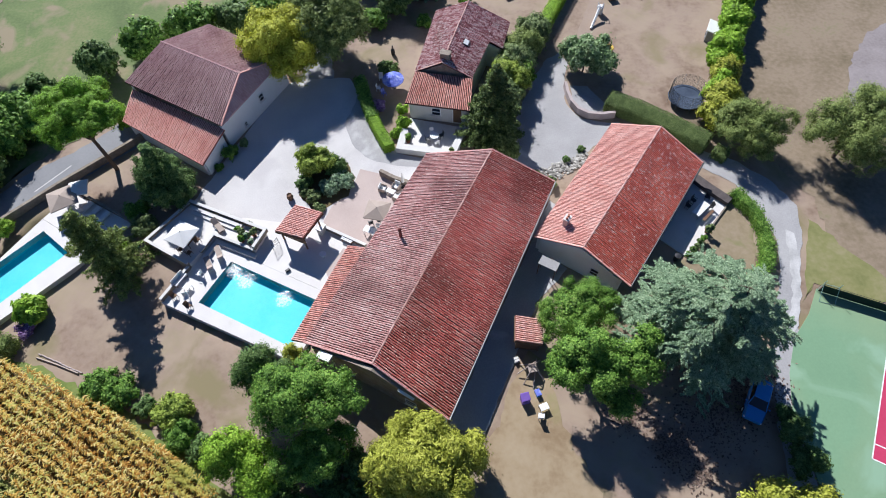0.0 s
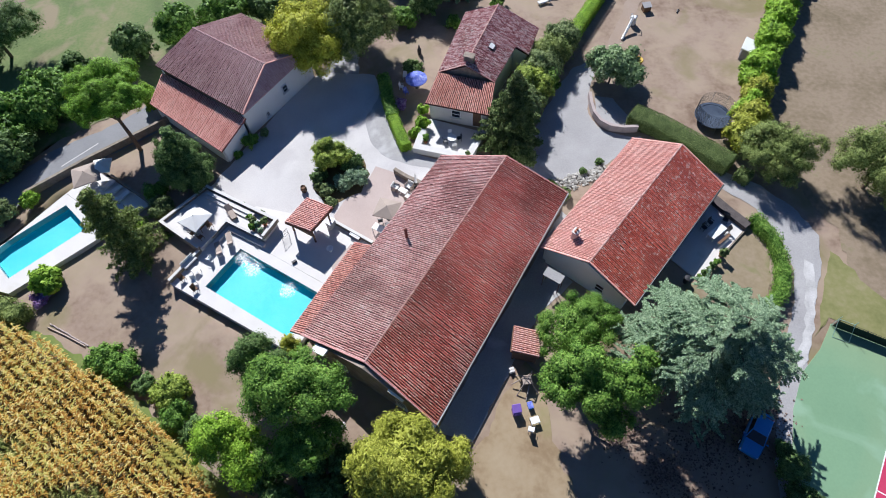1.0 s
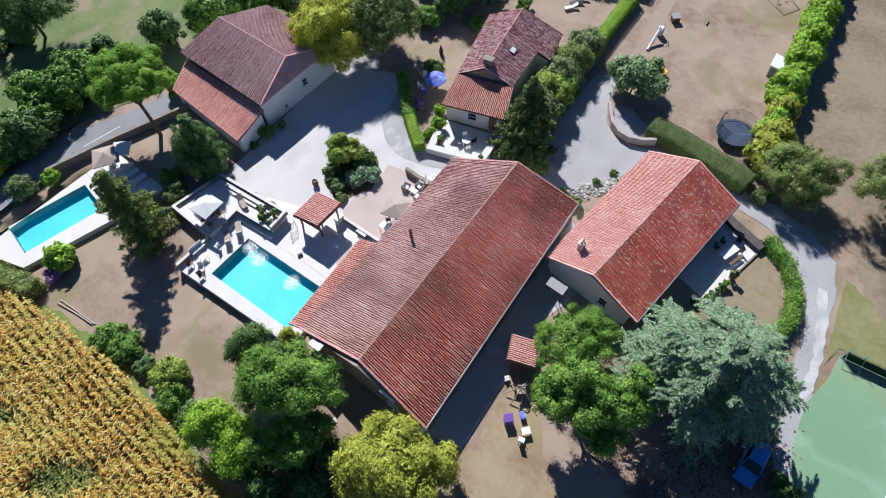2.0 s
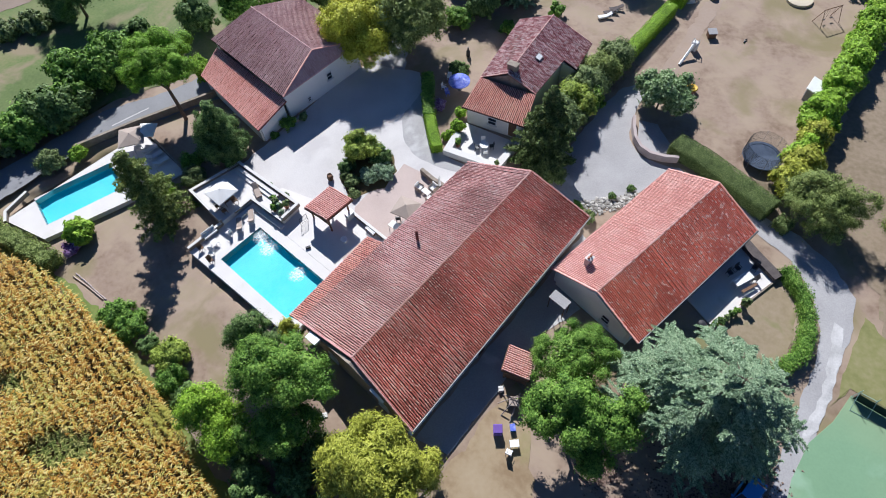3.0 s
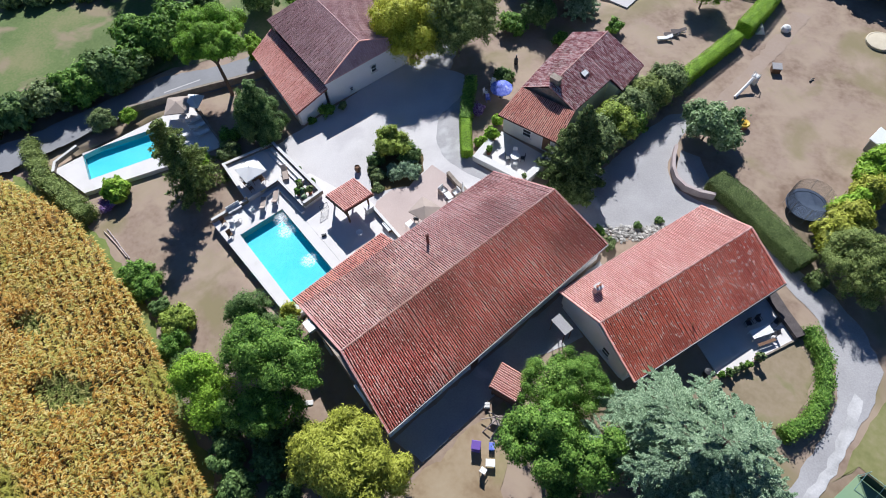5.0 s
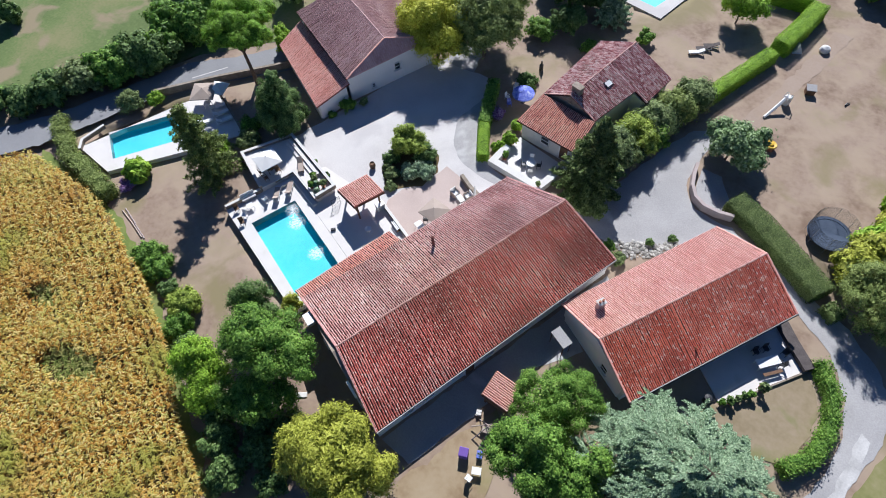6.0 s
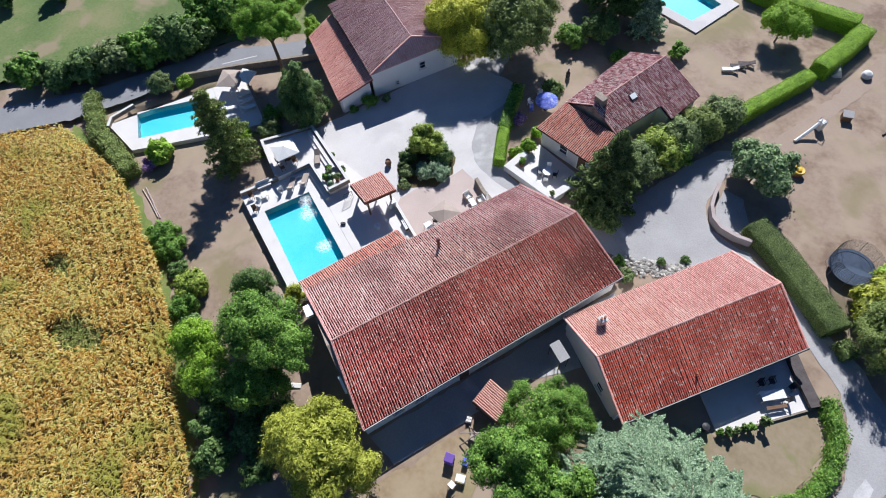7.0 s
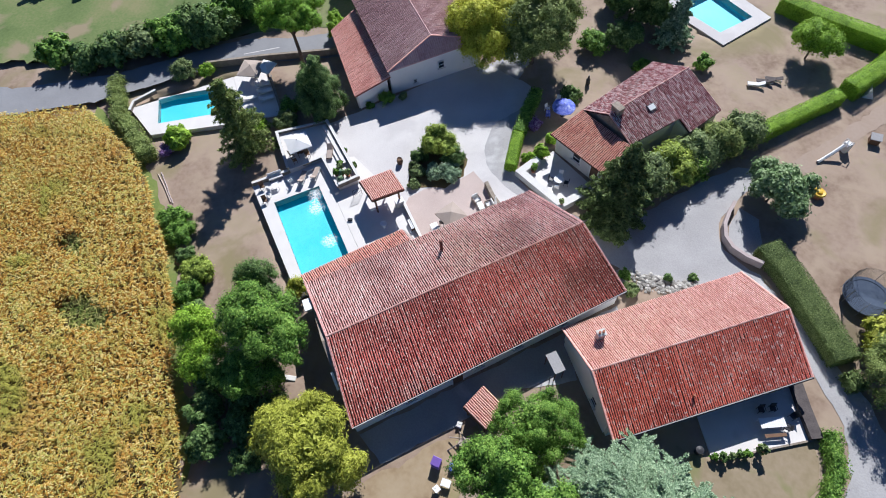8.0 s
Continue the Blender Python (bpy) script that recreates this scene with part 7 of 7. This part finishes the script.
bm = bmesh.new()
vs = [bm.verts.new(p) for p in ((-0.6, -0.6, 0), (0.6, -0.6, 0), (0.6, 0.6, 0), (-0.6, 0.6, 0), (0, -0.6, 1.1), (0, 0.6, 1.1))]
for f in ((0, 1, 4), (1, 2, 5, 4), (2, 3, 5), (3, 0, 4, 5)):
    bm.faces.new([vs[i] for i in f])
part("canvas", bm, M_WCANVAS, wt2)
rr = thing("rocking_toy", 22.0, 79.5, 0, 0, "round grey and white toy on the grass", "toy")
part("shell", lathe([(0.5, 0.0), (0.65, 0.3), (0.5, 0.65), (0.15, 0.85)], 12), M_WCANVAS, rr)

# ---- tennis fittings ----
lamp = thing("court_fence", 34.9, 25.5, 0.07, -22.5, "dark green windbreak screen at the court end", "fence")
part("screen", boxed((6.2, 0, 0.6), (12.0, 0.03, 1.1), None, 0), material("dark_green_mesh", [(0.012, 0.03, 0.02), (0.02, 0.045, 0.03)], 3.0, 30.0), lamp)
for k in range(6):
    part("post", tubed([(0.2 + 2.4 * k, 0.05, 0), (0.2 + 2.4 * k, 0.05, 1.3)], 0.035, 0.035, 6), M_DARK, lamp)
part("top_rail", tubed([(0.2, 0.05, 1.25), (12.2, 0.05, 1.25)], 0.025, 0.025, 5), M_DARK, lamp)
hoop = thing("metal_stand", 35.5, 25.0, 0.07, -20, "pale teal metal stand at the court corner", "stand")
for sx in (-0.7, 0.7):
    part("upright", tubed([(sx, 0.3, 0), (sx, 0.3, 1.9)], 0.03, 0.03, 6), M_TEAL, hoop)
    part("brace", tubed([(sx, 0.3, 1.4), (sx + 0.25, -0.9, 0)], 0.025, 0.025, 5), M_TEAL, hoop)
part("crossbar", tubed([(-0.7, 0.3, 1.4), (0.7, 0.3, 1.4)], 0.025, 0.025, 5), M_TEAL, hoop)
part("foot_rail", tubed([(-0.45, -0.9, 0.03), (0.95, -0.9, 0.03)], 0.025, 0.025, 5), M_TEAL, hoop)


# ---- fallen leaves under the cedar ----
def litter(spots, seed):
    rng = np.random.default_rng(seed)
    P = np.vstack([np.column_stack((rng.normal(x, r * 0.5, n), rng.normal(y, r * 0.5, n), np.full(n, 0.06) + rng.uniform(-0.01, 0.03, n))) for x, y, r, n in spots])
    N = np.tile(np.array((0.0, 0.0, 1.6)), (len(P), 1))
    ob = new("fallen_leaves", leaf_mesh("fallen_leaves", P, N, 0.14, 0.8, M_LITTER, rng))
    tagged(ob, "dry reddish-brown leaves scattered under the cedar", "fallen leaves", kind="stuff")


M_LITTER = material("dry_leaf_litter", [(0.09, 0.06, 0.045), (0.18, 0.12, 0.09), (0.28, 0.20, 0.16)], 1.0, 6.0, bump=0, island=0.6)
litter([(14.8, 13.8, 1.6, 700), (18.1, 10.9, 1.8, 800), (20.0, 8.6, 1.4, 300), (22.0, 14.0, 4.0, 1200), (16.6, 19.0, 2.2, 900), (26.0, 16.0, 3.0, 1200)], 77)

for k, (x, y, r, h, m) in enumerate(((-26.2, 44.0, 0.9, 1.3, L_MID), (-25.0, 45.6, 0.6, 0.9, L_OLIVE), (-27.2, 42.0, 0.5, 0.8, L_MID))):
    shrub("wall_shrub", x, y, 0, r, h, m, "leafy shrub at the foot of the barn wall", 360 + k, group="shrubs by the barn")
for k, (x, y, r, h) in enumerate(((-40.9, 50.0, 0.9, 3.0), (-39.9, 48.9, 0.8, 2.9))):
    shrub("wall_climber", x, y, 0, r, h, L_LIME, "bright green climber at the end of the lean-to", 370 + k, group="climbers by the lean-to")
bm = bmesh.new()
prism(bm, [(-47.89, 39.13), (-44.94, 42.88), (-45.04, 42.98), (-47.99, 39.23)], 0.05, 0.068)
tagged(part("lane_marking", bm, M_GRAVEL), "faded white line along the lane", "line marking", kind="structure")
shrub("roof_creeper", -15.3, 18.9, -0.5, 0.7, 3.3, L_YEL, "yellow-green creeper climbing the farmhouse corner", 380, category="creeper")
